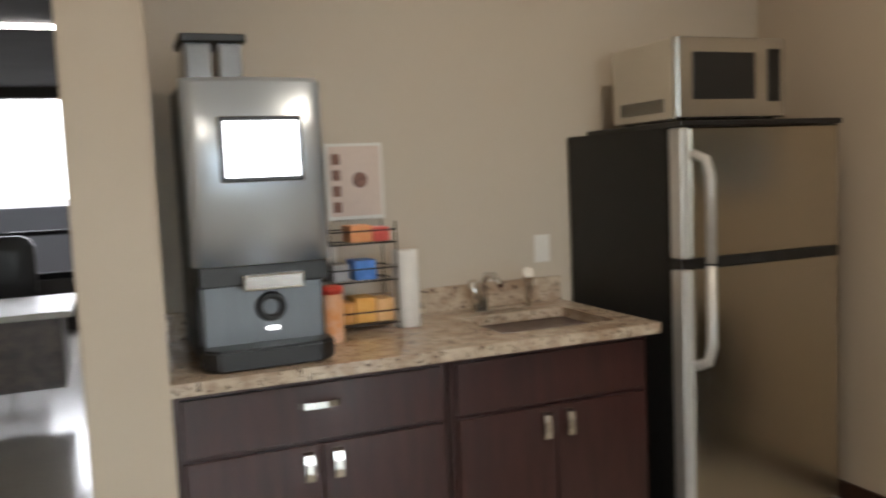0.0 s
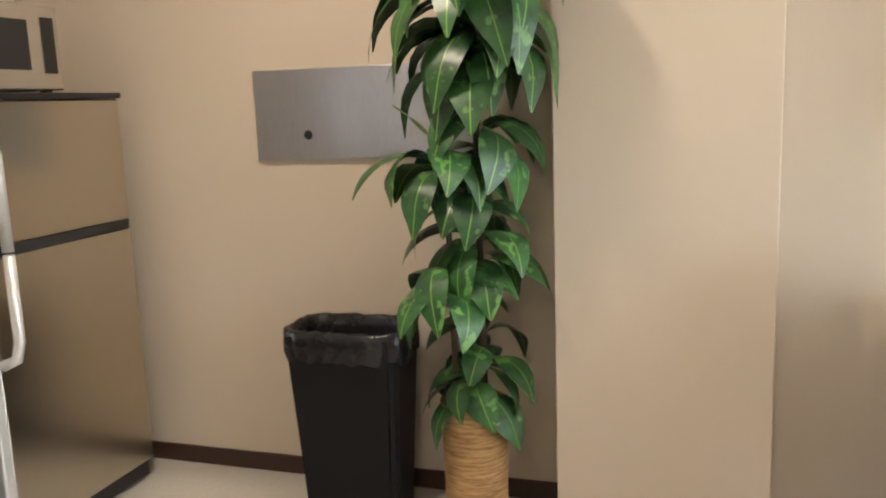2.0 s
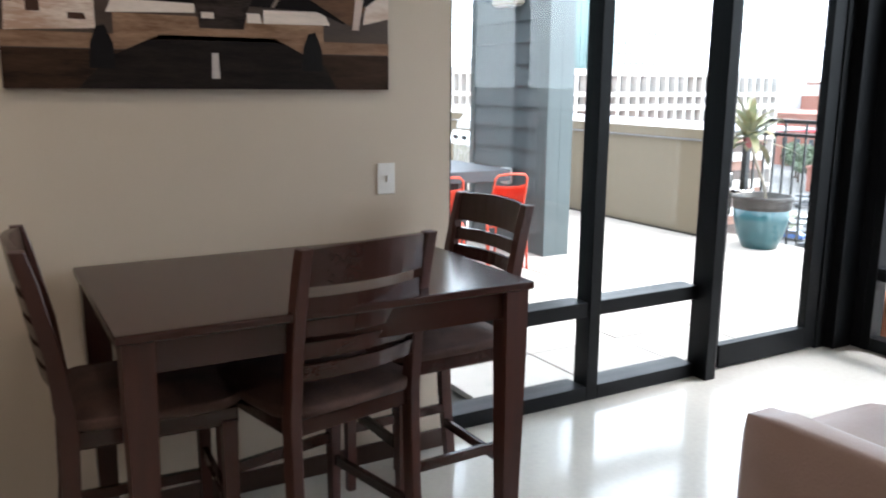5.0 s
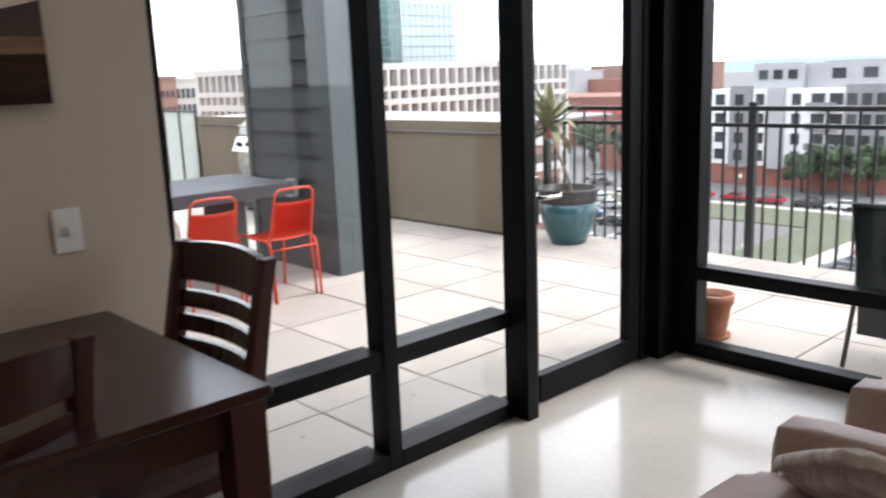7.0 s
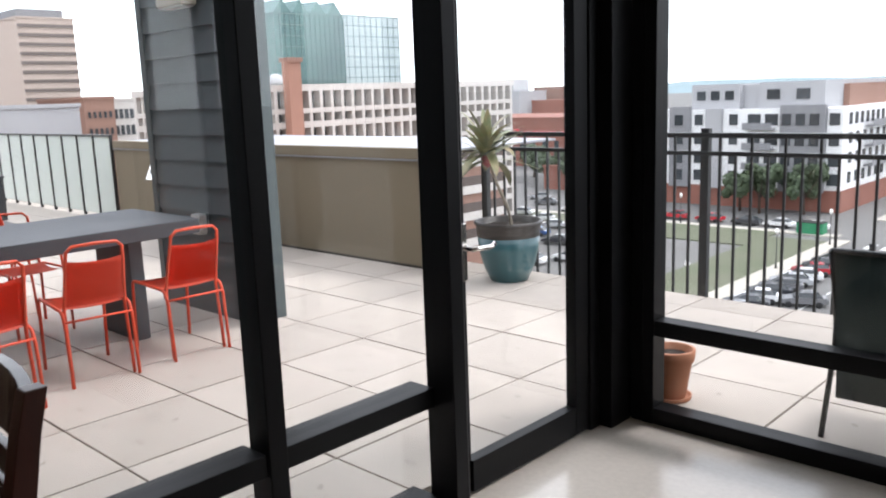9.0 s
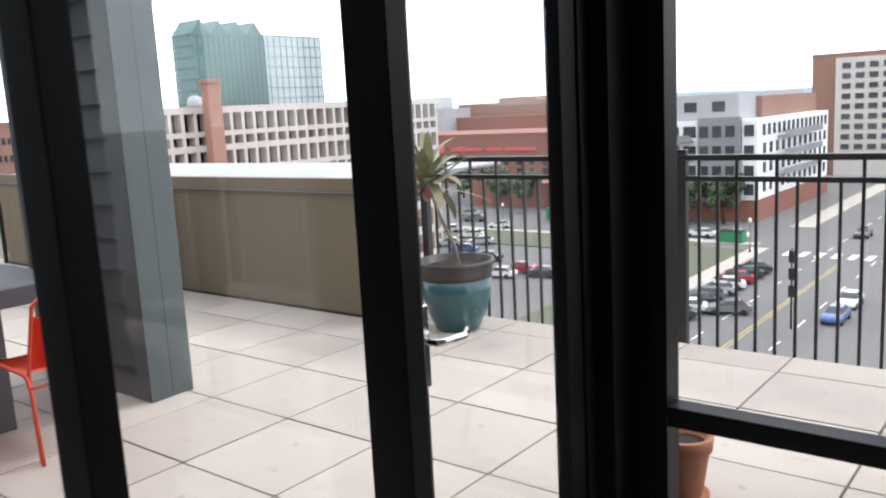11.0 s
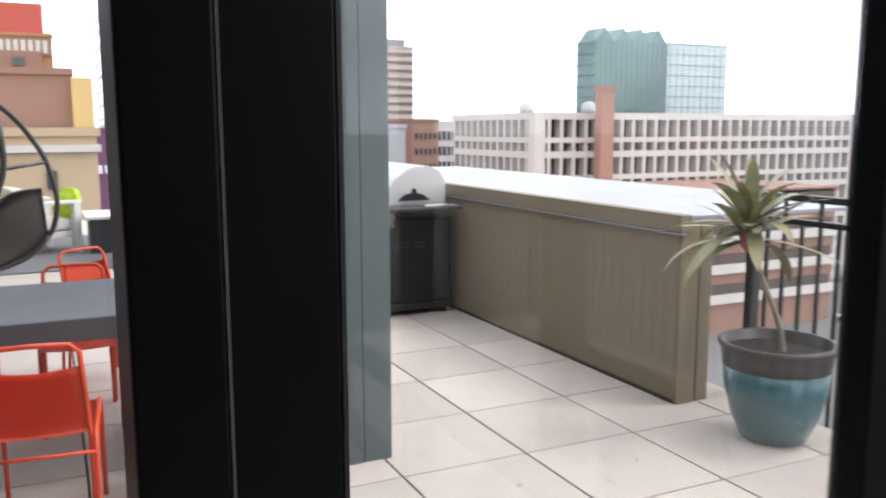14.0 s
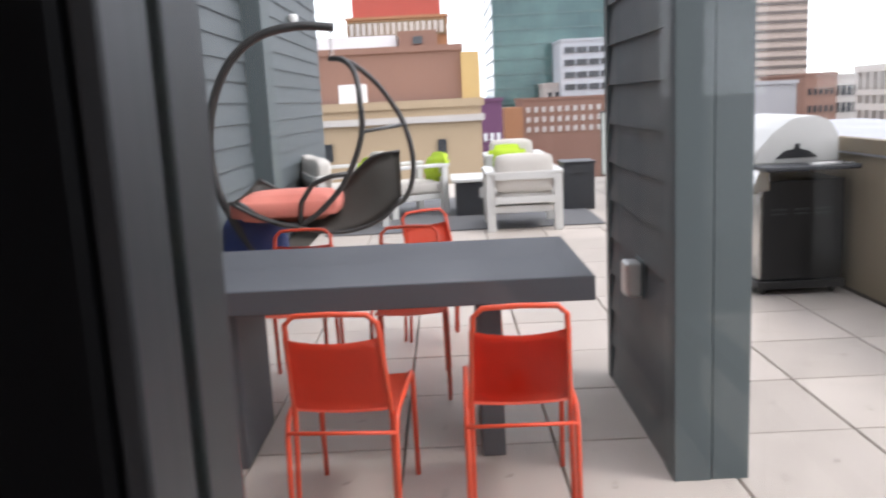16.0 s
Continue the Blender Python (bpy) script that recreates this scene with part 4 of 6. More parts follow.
def counter_clutter():
    r = thing("wire_rack", "black wire three-tier snack rack", "rack")
    x0, x1, y0, y1 = -2.24, -2.00, 7.40, 7.56
    for x in (x0, x1):
        for y in (y0, y1):
            part("post", tube(bmesh.new(), [(x, y, 0.92), (x, y, 1.31)], 0.003, 6), RAIL, r)
    for z in (0.945, 1.10, 1.235):
        bm = bmesh.new()
        tube(bm, [(x0, y0, z), (x1, y0, z), (x1, y1, z), (x0, y1, z)], 0.003, 6, closed=True)
        tube(bm, [(x0, y0, z + 0.045), (x1, y0, z + 0.045), (x1, y1, z + 0.045), (x0, y1, z + 0.045)], 0.003, 6, closed=True)
        for k in range(1, 9):
            x = x0 + (x1 - x0) * k / 9
            tube(bm, [(x, y0, z), (x, y1, z)], 0.0018, 5)
        part("basket", bm, RAIL, r, "black wire tray")
    packs = [(-2.23, 0.95, 0.07, 0.075, (0.62, 0.28, 0.06)), (-2.155, 0.95, 0.075, 0.09, (0.80, 0.40, 0.08)), (-2.075, 0.95, 0.065, 0.08, (0.72, 0.42, 0.18)),
             (-2.15, 1.104, 0.08, 0.07, (0.05, 0.20, 0.62)), (-2.23, 1.104, 0.06, 0.06, (0.30, 0.30, 0.32)),
             (-2.16, 1.239, 0.08, 0.06, (0.85, 0.32, 0.12)), (-2.075, 1.239, 0.06, 0.05, (0.70, 0.10, 0.08))]
    for x, z, w, h, col in packs:
        p = thing("snack_box", "small coloured snack box on the wire rack", "snack box", "snack boxes")
        part("carton", boxes((x, 7.42, z, x + w, 7.53, z + h), bevel=0.003), mat("printed card", col, tuple(min(1, c * 1.4 + .08) for c in col), rough=0.5, scale=25), p)
    can = thing("canister", "round canister with an orange label and red lid", "canister", at=(-2.275, 7.30, 0.92))
    part("can", lathe(bmesh.new(), [(0.038, 0.0), (0.04, 0.005), (0.04, 0.16), (0.038, 0.165)], 24), mat("orange printed label", (0.80, 0.34, 0.12), (0.85, 0.75, 0.65), rough=0.4, scale=14), can, "orange and white label")
    part("lid", lathe(bmesh.new(), [(0.042, 0.165), (0.042, 0.185), (0.036, 0.19)], 24), mat("red plastic", (0.6, 0.05, 0.03), rough=0.4), can, "red plastic lid")
    roll = thing("paper_towel", "white paper towel roll standing on the worktop", "paper towel", at=(-1.955, 7.44, 0.92))
    part("roll", lathe(bmesh.new(), [(0.045, 0.0), (0.047, 0.003), (0.047, 0.275), (0.045, 0.28), (0.02, 0.28)], 28), PAPER, roll)
    tap = thing("tap", "satin nickel two-handle kitchen tap", "tap")
    part("deck_plate", boxes((-1.66, 7.50, 0.921, -1.42, 7.55, 0.932), bevel=0.004), CHROME, tap)
    part("spout", tube(bmesh.new(), [(-1.60, 7.53, 0.93), (-1.60, 7.53, 1.03), (-1.60, 7.50, 1.07), (-1.60, 7.44, 1.075), (-1.60, 7.38, 1.04)], 0.013, 10), CHROME, tap)
    part("handle", tube(bmesh.new(), [(-1.62, 7.53, 0.93), (-1.64, 7.53, 0.99), (-1.655, 7.52, 1.05)], 0.014, 10, r_end=0.02), CHROME, tap)
    part("sprayer", tube(bmesh.new(), [(-1.40, 7.53, 0.93), (-1.40, 7.53, 1.0), (-1.42, 7.50, 1.06), (-1.44, 7.46, 1.07)], 0.014, 10, r_end=0.022), CHROME, tap)


def plate(name, label, x, y, z, facing, dark=True):
    p = thing(name, label, "outlet" if name == "outlet" else "switch")
    if facing == "x":
        part("plate", boxes((x - 0.007, y - 0.036, z - 0.058, x, y + 0.036, z + 0.058), bevel=0.003), WHITE, p)
        part("toggle", boxes((x - 0.02, y - 0.005, z - 0.012, x - 0.007, y + 0.005, z + 0.012), bevel=0.002), WHITE, p)
    else:
        part("plate", boxes((x - 0.036, y - 0.007, z - 0.058, x + 0.036, y, z + 0.058), bevel=0.003), WHITE, p)
        part("socket", boxes((x - 0.017, y - 0.009, z - 0.035, x + 0.017, y - 0.007, z + 0.035), bevel=0.001), WHITE, p)
    return p


cabinets()
fridge()
coffee_machine()
counter_clutter()
plate("outlet", "white wall outlet above the worktop", -1.265, 7.66, 1.14, "y")
plate("outlet", "white wall outlet behind the snack rack", -2.19, 7.66, 1.16, "y")
plate("light_switch", "white toggle switch on the beige wall", -0.09, 2.995, 1.12, "x")
plate("outlet", "white low wall outlet under the dining table", -0.09, 3.40, 0.53, "x")


def poster():
    p = thing("poster", "white-framed coffee poster on the wall", "poster")
    part("frame", boxes((-2.18, 7.645, 1.31, -1.955, 7.66, 1.60), bevel=0.003), WHITE, p, "white frame")
    part("print", boxes((-2.168, 7.641, 1.325, -1.967, 7.646, 1.588)), mat("pale pink print", (0.72, 0.60, 0.54), rough=0.5, scale=3), p, "pale pink print")
    ink = mat("dark print", (0.16, 0.08, 0.06), (0.4, 0.2, 0.15), rough=0.5, scale=40)
    for z in (1.36, 1.42, 1.48, 1.54):
        part("picture_spot", boxes((-2.158, 7.639, z - 0.02, -2.125, 7.642, z + 0.02)), ink, p)
    part("picture_spot", lathe(bmesh.new(), [(0.001, 0), (0.03, 0.001), (0.03, 0.002)], 16), ink, p).matrix_basis = pose(-2.05, 7.641, 1.46, 90, 0, 0)


poster()


def panel_and_bin():
    p = thing("access_panel", "stainless steel wall access panel with a small lock", "panel")
    part("plate", boxes((-0.112, 5.62, 1.335, -0.091, 6.52, 1.683), bevel=0.003), mat("satin panel steel", (0.50, 0.50, 0.51), (0.40, 0.40, 0.41), rough=0.33, metal=1.0, scale=1.5, stretch=(1, 3, 0.4), amount=0.7, rough_var=0.06), p)
    part("lock", lathe(bmesh.new(), [(0.016, 0), (0.018, 0.004), (0.012, 0.006)], 16), BLACK, p).matrix_basis = pose(-0.112, 6.29, 1.43, 0, -90, 0)
    b = thing("trash_bin", "slim black trash bin with a black liner", "trash bin")
    bm = bmesh.new()
    cx, cy = -0.30, 6.07
    rows = []
    for z, hx, hy in ((0, 0.10, 0.19), (0.71, 0.135, 0.225)):
        rows.append([bm.verts.new((cx + i * hx, cy + j * hy, z)) for i, j in ((-1, -1), (1, -1), (1, 1), (-1, 1))])
    for k in range(4):
        bm.faces.new((rows[0][k], rows[0][(k + 1) % 4], rows[1][(k + 1) % 4], rows[1][k]))
    bm.faces.new(rows[0])
    bmesh.ops.bevel(bm, geom=[e for e in bm.edges if abs(e.verts[0].co.z - e.verts[1].co.z) > 0.1], offset=0.03, segments=3, affect="EDGES")
    bmesh.ops.solidify(bm, geom=bm.faces[:], thickness=0.004)
    matt = mat("matt black plastic", (0.005, 0.005, 0.006), rough=0.5)
    matt.node_tree.nodes["Principled BSDF"].inputs["Specular IOR Level"].default_value = 0.25
    part("bin", bm, matt, b)
    bm = bmesh.new()
    rows = []
    rnd = random.Random(8)
    m = 56
    wob = [rnd.uniform(-1, 1) for _ in range(m)]
    for z, grow, jag in ((0.40, -0.03, 0), (0.69, -0.012, 0.006), (0.725, -0.004, 0.004), (0.735, 0.006, 0.003), (0.725, 0.014, 0.004), (0.67, 0.014, 0.009), (0.62, 0.010, 0.014)):
        ring = []
        for k in range(m):
            a = 2 * math.pi * k / m
            ca, sa = math.cos(a), math.sin(a)
            s = (abs(ca) ** 6 + abs(sa) ** 6) ** (-1 / 6)
            w = wob[k] * jag
            ring.append(bm.verts.new((cx + ca * s * (0.13 + grow + w), cy + sa * s * (0.22 + grow + w), z + wob[(k * 3) % m] * jag * 1.2)))
        rows.append(ring)
    for u, v in zip(rows, rows[1:]):
        for k in range(m):
            bm.faces.new((u[k], u[(k + 1) % m], v[(k + 1) % m], v[k])).smooth = True
    part("liner", bm, BAG, b, "crinkled black liner")


panel_and_bin()


def wall_picture():
    p = thing("picture", "sepia wall canvas of a vintage aeroplane in a hangar", "picture")
    y0, y1, z0, z1 = 3.0, 4.235, 1.445, 2.06
    part("canvas", boxes((-0.125, y0, z0, -0.092, y1, z1), bevel=0.002), mat("dark sepia print", (0.035, 0.02, 0.014), (0.10, 0.06, 0.035), rough=0.5, scale=3, stretch=(1, 1, 5)), p)
    def flat(name, pts, col, col2=None, d=0.0):
        bm = bmesh.new()
        front = [bm.verts.new((-0.1265 - d, y0 + (y1 - y0) * (1 - u), z0 + (z1 - z0) * v)) for u, v in pts]
        rear = [bm.verts.new((-0.1255 - d, y0 + (y1 - y0) * (1 - u), z0 + (z1 - z0) * v)) for u, v in pts]
        bm.faces.new(front), bm.faces.new(rear[::-1])
        for k in range(len(pts)):
            bm.faces.new((front[k], front[(k + 1) % len(pts)], rear[(k + 1) % len(pts)], rear[k]))
        ink = mat("sepia ink", col, col2, rough=0.6, scale=9, amount=1.0, stretch=(1, 0.6, 4))
        ink.node_tree.nodes["Principled BSDF"].inputs["Specular IOR Level"].default_value = 0.12
        part(name, bm, ink, p)
    pale, tan, dark, mid = (0.80, 0.70, 0.62), (0.17, 0.095, 0.055), (0.006, 0.004, 0.004), (0.085, 0.045, 0.027)
    flat("hangar_floor", [(0, 0), (1, 0), (1, 0.19), (0, 0.19)], (0.055, 0.028, 0.017), (0.018, 0.010, 0.007))
    flat("hangar_floor", [(0, 0.195), (1, 0.195), (1, 0.26), (0, 0.27)], (0.30, 0.19, 0.125), tan)
    flat("far_ground", [(0.25, 0.245), (0.8, 0.25), (0.8, 0.36), (0.25, 0.37)], tan, (0.36, 0.23, 0.15), 0.001)
    flat("bright_opening", [(0.01, 0.27), (0.21, 0.29), (0.21, 0.50), (0.10, 0.57), (0.02, 0.58)], pale, (0.45, 0.30, 0.22), 0.001)
    for a, b, c2, e in ((0.06, 0.36, 0.03, 0.12), (0.12, 0.44, 0.09, 0.05), (0.0, 0.40, 0.03, 0.1), (0.15, 0.33, 0.04, 0.03)):
        flat("dark_figure", [(a, b), (a + c2, b), (a + c2 * 0.9, b + e), (a, b + e)], (0.07, 0.035, 0.025), None, 0.002)
    flat("bright_opening", [(0.235, 0.37), (0.45, 0.385), (0.45, 0.43), (0.25, 0.437)], pale, None, 0.002)
    flat("bright_opening", [(0.63, 0.345), (0.82, 0.35), (0.80, 0.42), (0.63, 0.415)], pale, None, 0.002)
    flat("bright_opening", [(0.585, 0.345), (0.625, 0.345), (0.62, 0.395), (0.585, 0.395)], pale, None, 0.002)
    flat("bright_opening", [(0.465, 0.36), (0.497, 0.36), (0.497, 0.39), (0.465, 0.39)], pale, None, 0.006)
    flat("bright_opening", [(0.92, 0.36), (1, 0.40), (1, 0.54), (0.93, 0.50)], pale, (0.6, 0.45, 0.36), 0.001)
    flat("wing", [(0.01, 0.57), (0.21, 0.50), (0.24, 0.44), (0.45, 0.43), (0.62, 0.43), (0.78, 0.42), (0.86, 0.36), (0.9, 0.42), (1, 0.56), (1, 0.6), (0.5, 0.62), (0.0, 0.6)], dark, None, 0.003)
    flat("wing_underside", [(0.64, 0.62), (0.88, 0.35), (0.93, 0.45), (0.80, 0.60)], tan, mid, 0.004)
    flat("sky", [(0.16, 0.615), (0.37, 0.60), (0.37, 0.66), (0.16, 0.66)], pale, None, 0.005)
    flat("sky", [(0.78, 0.59), (0.99, 0.60), (0.99, 0.66), (0.74, 0.66)], pale, None, 0.005)
    flat("fuselage", [(0.40, 0.62), (0.455, 0.40), (0.46, 0.31), (0.575, 0.31), (0.585, 0.40), (0.64, 0.62), (0.6, 0.8), (0.5, 0.86), (0.44, 0.8)], dark, (0.05, 0.035, 0.03), 0.004)
    flat("shadow_on_floor", [(0.16, 0.0), (0.84, 0.0), (0.80, 0.13), (0.66, 0.27), (0.36, 0.27), (0.24, 0.16)], dark, (0.02, 0.014, 0.012), 0.001)
    for u in (0.19, 0.735):
        flat("wheel", [(u, 0.10), (u + 0.06, 0.10), (u + 0.058, 0.22), (u + 0.04, 0.31), (u + 0.02, 0.30), (u + 0.005, 0.22)], (0.01, 0.009, 0.01), None, 0.003)
    flat("strut", [(0.885, 0.33), (0.905, 0.33), (0.92, 0.50), (0.895, 0.50)], (0.6, 0.48, 0.42), None, 0.006)
    flat("strut", [(0.65, 0.43), (0.66, 0.43), (0.69, 0.52), (0.68, 0.52)], (0.28, 0.22, 0.18), None, 0.005)
    flat("floor_mark", [(0.487, 0.055), (0.508, 0.055), (0.506, 0.185), (0.489, 0.185)], (0.55, 0.50, 0.47), None, 0.003)


wall_picture()


def house_plant():
    p = thing("house_plant", "tall artificial dracaena in a woven cylinder pot", "plant", at=(-0.35, 5.585, 0))
    part("basket", lathe(bmesh.new(), [(0.10, 0), (0.105, 0.005)] + [(0.107 + 0.012 * (z / 0.49) + (0.003 if k % 2 else 0), z) for k, z in enumerate(np.linspace(0.01, 0.48, 40))] + [(0.122, 0.49), (0.11, 0.49), (0.105, 0.44)], 36), WICKER, p, "woven straw basket pot")
    part("soil", lathe(bmesh.new(), [(0.104, 0.42), (0.104, 0.44)], 20), SOIL, p)
    stems = [((-0.02, 0.055), 1.38, (-0.05, 0.06)), ((0.0, -0.04), 2.05, (-0.02, -0.04)), ((0.04, 0.0), 0.95, (0.05, -0.02))]
    for (x, y), h, (tx, ty) in stems:
        part("cane", tube(bmesh.new(), [(x, y, 0.43), (x + (tx - x) * 0.4, y + (ty - y) * 0.6, h * 0.6), (tx, ty, h)], 0.013, 8, r_end=0.010), STEM, p)
    rnd = random.Random(11)
    levels = [(0.58, (0.0, -0.01), 12, 0.30), (0.70, (0.03, -0.03), 6, 0.28), (0.92, (-0.06, 0.07), 10, 0.36), (1.05, (0.03, -0.03), 9, 0.36), (1.18, (0.0, 0.0), 7, 0.32), (1.33, (-0.06, 0.08), 11, 0.38), (1.42, (0.02, -0.05), 9, 0.38),
              (1.66, (-0.04, -0.05), 12, 0.40), (1.74, (-0.05, -0.07), 15, 0.44), (1.86, (-0.07, -0.08), 17, 0.50), (2.02, (-0.06, -0.06), 13, 0.52)]
    for z, (lx, ly), count, length in levels:
        for i in range(count):
            a = i * 2.399 + z * 3 + rnd.uniform(-0.25, 0.25)
            ln = length * rnd.uniform(0.85, 1.12)
            if math.cos(a) > 0.25:
                ln = min(ln, 0.29)
            if z < 1.7 and math.sin(a) < -0.6:
                ln = min(ln, 0.34)
            leaf = part("leaf", broad_leaf(ln, rnd.uniform(0.060, 0.078) * (ln / 0.38) ** 0.5, rnd.uniform(0.25, 1.0), rnd.uniform(1.8, 2.6)), LEAF, p)
            leaf.data.materials.append(LEAF_MID)
            leaf.matrix_basis = pose(lx, ly, z + rnd.uniform(-0.08, 0.05), rnd.uniform(-22, 22), 0, math.degrees(a))
    young = part("leaf", broad_leaf(0.24, 0.03, 1.1, 0.5), mat("young yellow green leaf", (0.20, 0.34, 0.03), rough=0.4, scale=8), p, "young yellow green leaf")
    young.matrix_basis = pose(-0.07, 0.06, 1.36, 0, 0, 120)


def broad_leaf(length, width, lift, droop, n=9):
    bm = bmesh.new()
    x = z = 0.0
    ang = lift
    rows = []
    for i in range(n + 1):
        u = i / n
        w = width * max(0.06, math.sin(math.pi * min(1, max(0, (u - 0.12) / 0.88)) ** 0.85)) if u > 0.12 else width * 0.1
        s = math.sin(ang)
        wave = 0.006 * math.sin(u * 9)
        rows.append([bm.verts.new((x, -w, z - w * 0.12 + wave)), bm.verts.new((x, -0.0022, z)), bm.verts.new((x, 0.0022, z)), bm.verts.new((x, w, z - w * 0.12 - wave))])
        x += length / n * math.cos(ang)
        z += length / n * math.sin(ang)
        ang = max(-1.52, ang - droop / n * (1.5 - 0.8 * u))
    for a, b in zip(rows, rows[1:]):
        for k in range(3):
            f = bm.faces.new((a[k], a[k + 1], b[k + 1], b[k]))
            f.smooth = True
            f.material_index = 1 if k == 1 else 0
    return bm


house_plant()

# ---- lounge furniture on the terrace ----
OFFWHITE = mat("off-white powder coat", (0.66, 0.65, 0.62), (0.58, 0.57, 0.54), rough=0.5, scale=3)
CANVAS = mat("off-white outdoor cushion", (0.62, 0.58, 0.53), (0.54, 0.50, 0.45), rough=0.9, scale=5, bump=0.4, bump_scale=150)
LIME = mat("lime green pillow cloth", (0.45, 0.62, 0.03), (0.38, 0.55, 0.02), rough=0.8, scale=6)
CORAL = mat("coral cushion cloth", (0.75, 0.24, 0.18), (0.50, 0.12, 0.09), rough=0.85, scale=3, amount=0.6, bump=0.8, bump_scale=22)
BLUE = mat("navy blue cloth", (0.02, 0.045, 0.18), (0.015, 0.03, 0.12), rough=0.8, scale=4)
MESH = mat("brown grey sling mesh", (0.10, 0.09, 0.078), (0.07, 0.062, 0.054), rough=0.7, scale=6, bump=0.6, bump_scale=200)
CHAR = mat("charcoal enamel", (0.035, 0.037, 0.042), rough=0.5, scale=4)


def lounge_chair(wide=0.80, seats=1):
    """Low outdoor chair with flat wide arms, facing +x."""
    c = thing("lounge_chair" if seats == 1 else "outdoor_sofa", "off-white metal lounge seat with thick pale cushions", "chair" if seats == 1 else "sofa", "terrace lounge chairs" if seats == 1 else "")
    w = wide / 2
    for y in (-w, w - 0.09):
        part("leg", boxes((-0.40, y, 0, -0.32, y + 0.09, 0.60), bevel=0.006), OFFWHITE, c)
        part("leg", boxes((0.30, y, 0, 0.38, y + 0.09, 0.60), bevel=0.006), OFFWHITE, c)
        part("arm", boxes((-0.41, y - 0.01, 0.60, 0.40, y + 0.10, 0.64), bevel=0.008), OFFWHITE, c)
    part("seat_frame", boxes((-0.38, -w + 0.09, 0.20, 0.36, w - 0.09, 0.27), bevel=0.005), OFFWHITE, c)
    for z0, z1 in ((0.30, 0.37), (0.55, 0.63)):
        part("back_slat", boxes((-0.43, -w + 0.085, z0, -0.39, w - 0.085, z1), bevel=0.005), OFFWHITE, c)
    for k in range(seats):
        a = -w + 0.10 + k * (wide - 0.2) / seats
        b = a + (wide - 0.2) / seats - 0.01
        part("seat_cushion", cushion(bmesh.new(), -0.34, a, 0.275, 0.38, b, 0.42, 0.016, 6), CANVAS, c)
        part("back_cushion", cushion(bmesh.new(), -0.385, a, 0.42, -0.22, b, 0.80, 0.018, 6), CANVAS, c)
    return c


def pillow(x, y, z, turn, tilt):
    p = thing("throw_pillow", "lime green throw pillow on an outdoor seat", "pillow", "lime throw pillows", at=(x, y, z), turn=turn)
    ob = part("pillow", cushion(bmesh.new(), -0.22, -0.05, 0, 0.22, 0.05, 0.30, 0.05, 6), LIME, p)
    ob.rotation_euler = (radians(tilt), 0, 0)


lc = lounge_chair()
lc.matrix_basis = pose(8.92, 0.14, ZT)
copy_thing(lc, pose(10.3, 1.45, ZT, 0, 0, -62))
copy_thing(lc, pose(11.6, 0.0, ZT, 0, 0, 180))
sofa = lounge_chair(1.7, 2)
sofa.matrix_basis = pose(9.9, 2.25, ZT, 0, 0, -72)
pillow(10.35, 1.12, ZT + 0.44, 25, 20)
pillow(11.35, 0.1, ZT + 0.44, 90, 20)
pillow(9.75, 1.95, ZT + 0.44, 20, 15)
rug = thing("outdoor_rug", "grey striped outdoor rug under the lounge seats", "rug")
part("rug", boxes((8.75, -0.75, ZT + 0.004, 11.8, 2.3, ZT + 0.016), bevel=0.002), mat("grey woven rug", (0.16, 0.16, 0.165), (0.10, 0.10, 0.105), rough=0.9, scale=5, stretch=(1, 14, 1), bump=0.4), rug)
fire = thing("fire_table", "charcoal square fire table", "table")
part("body", boxes((9.85, 0.15, ZT + 0.016, 10.6, 0.85, 0.45), bevel=0.01), CHAR, fire)
part("top", boxes((9.80, 0.10, 0.45, 10.65, 0.90, 0.49), bevel=0.008), OFFWHITE, fire, "pale tabletop")
part("knob_plate", boxes((9.843, 0.42, 0.25, 9.852, 0.56, 0.38), bevel=0.003), SILVER, fire)
side = thing("side_box", "charcoal metal tank cover with a pull handle", "tank cover")
part("body", boxes((10.0, -0.86, ZT, 10.42, -0.48, 0.60), bevel=0.01), CHAR, side)
part("lid", boxes((9.985, -0.875, 0.60, 10.435, -0.465, 0.625), bevel=0.006), CHAR, side)
part("handle", boxes((9.985, -0.74, 0.47, 10.0, -0.60, 0.50), bevel=0.004), BLACK, side)


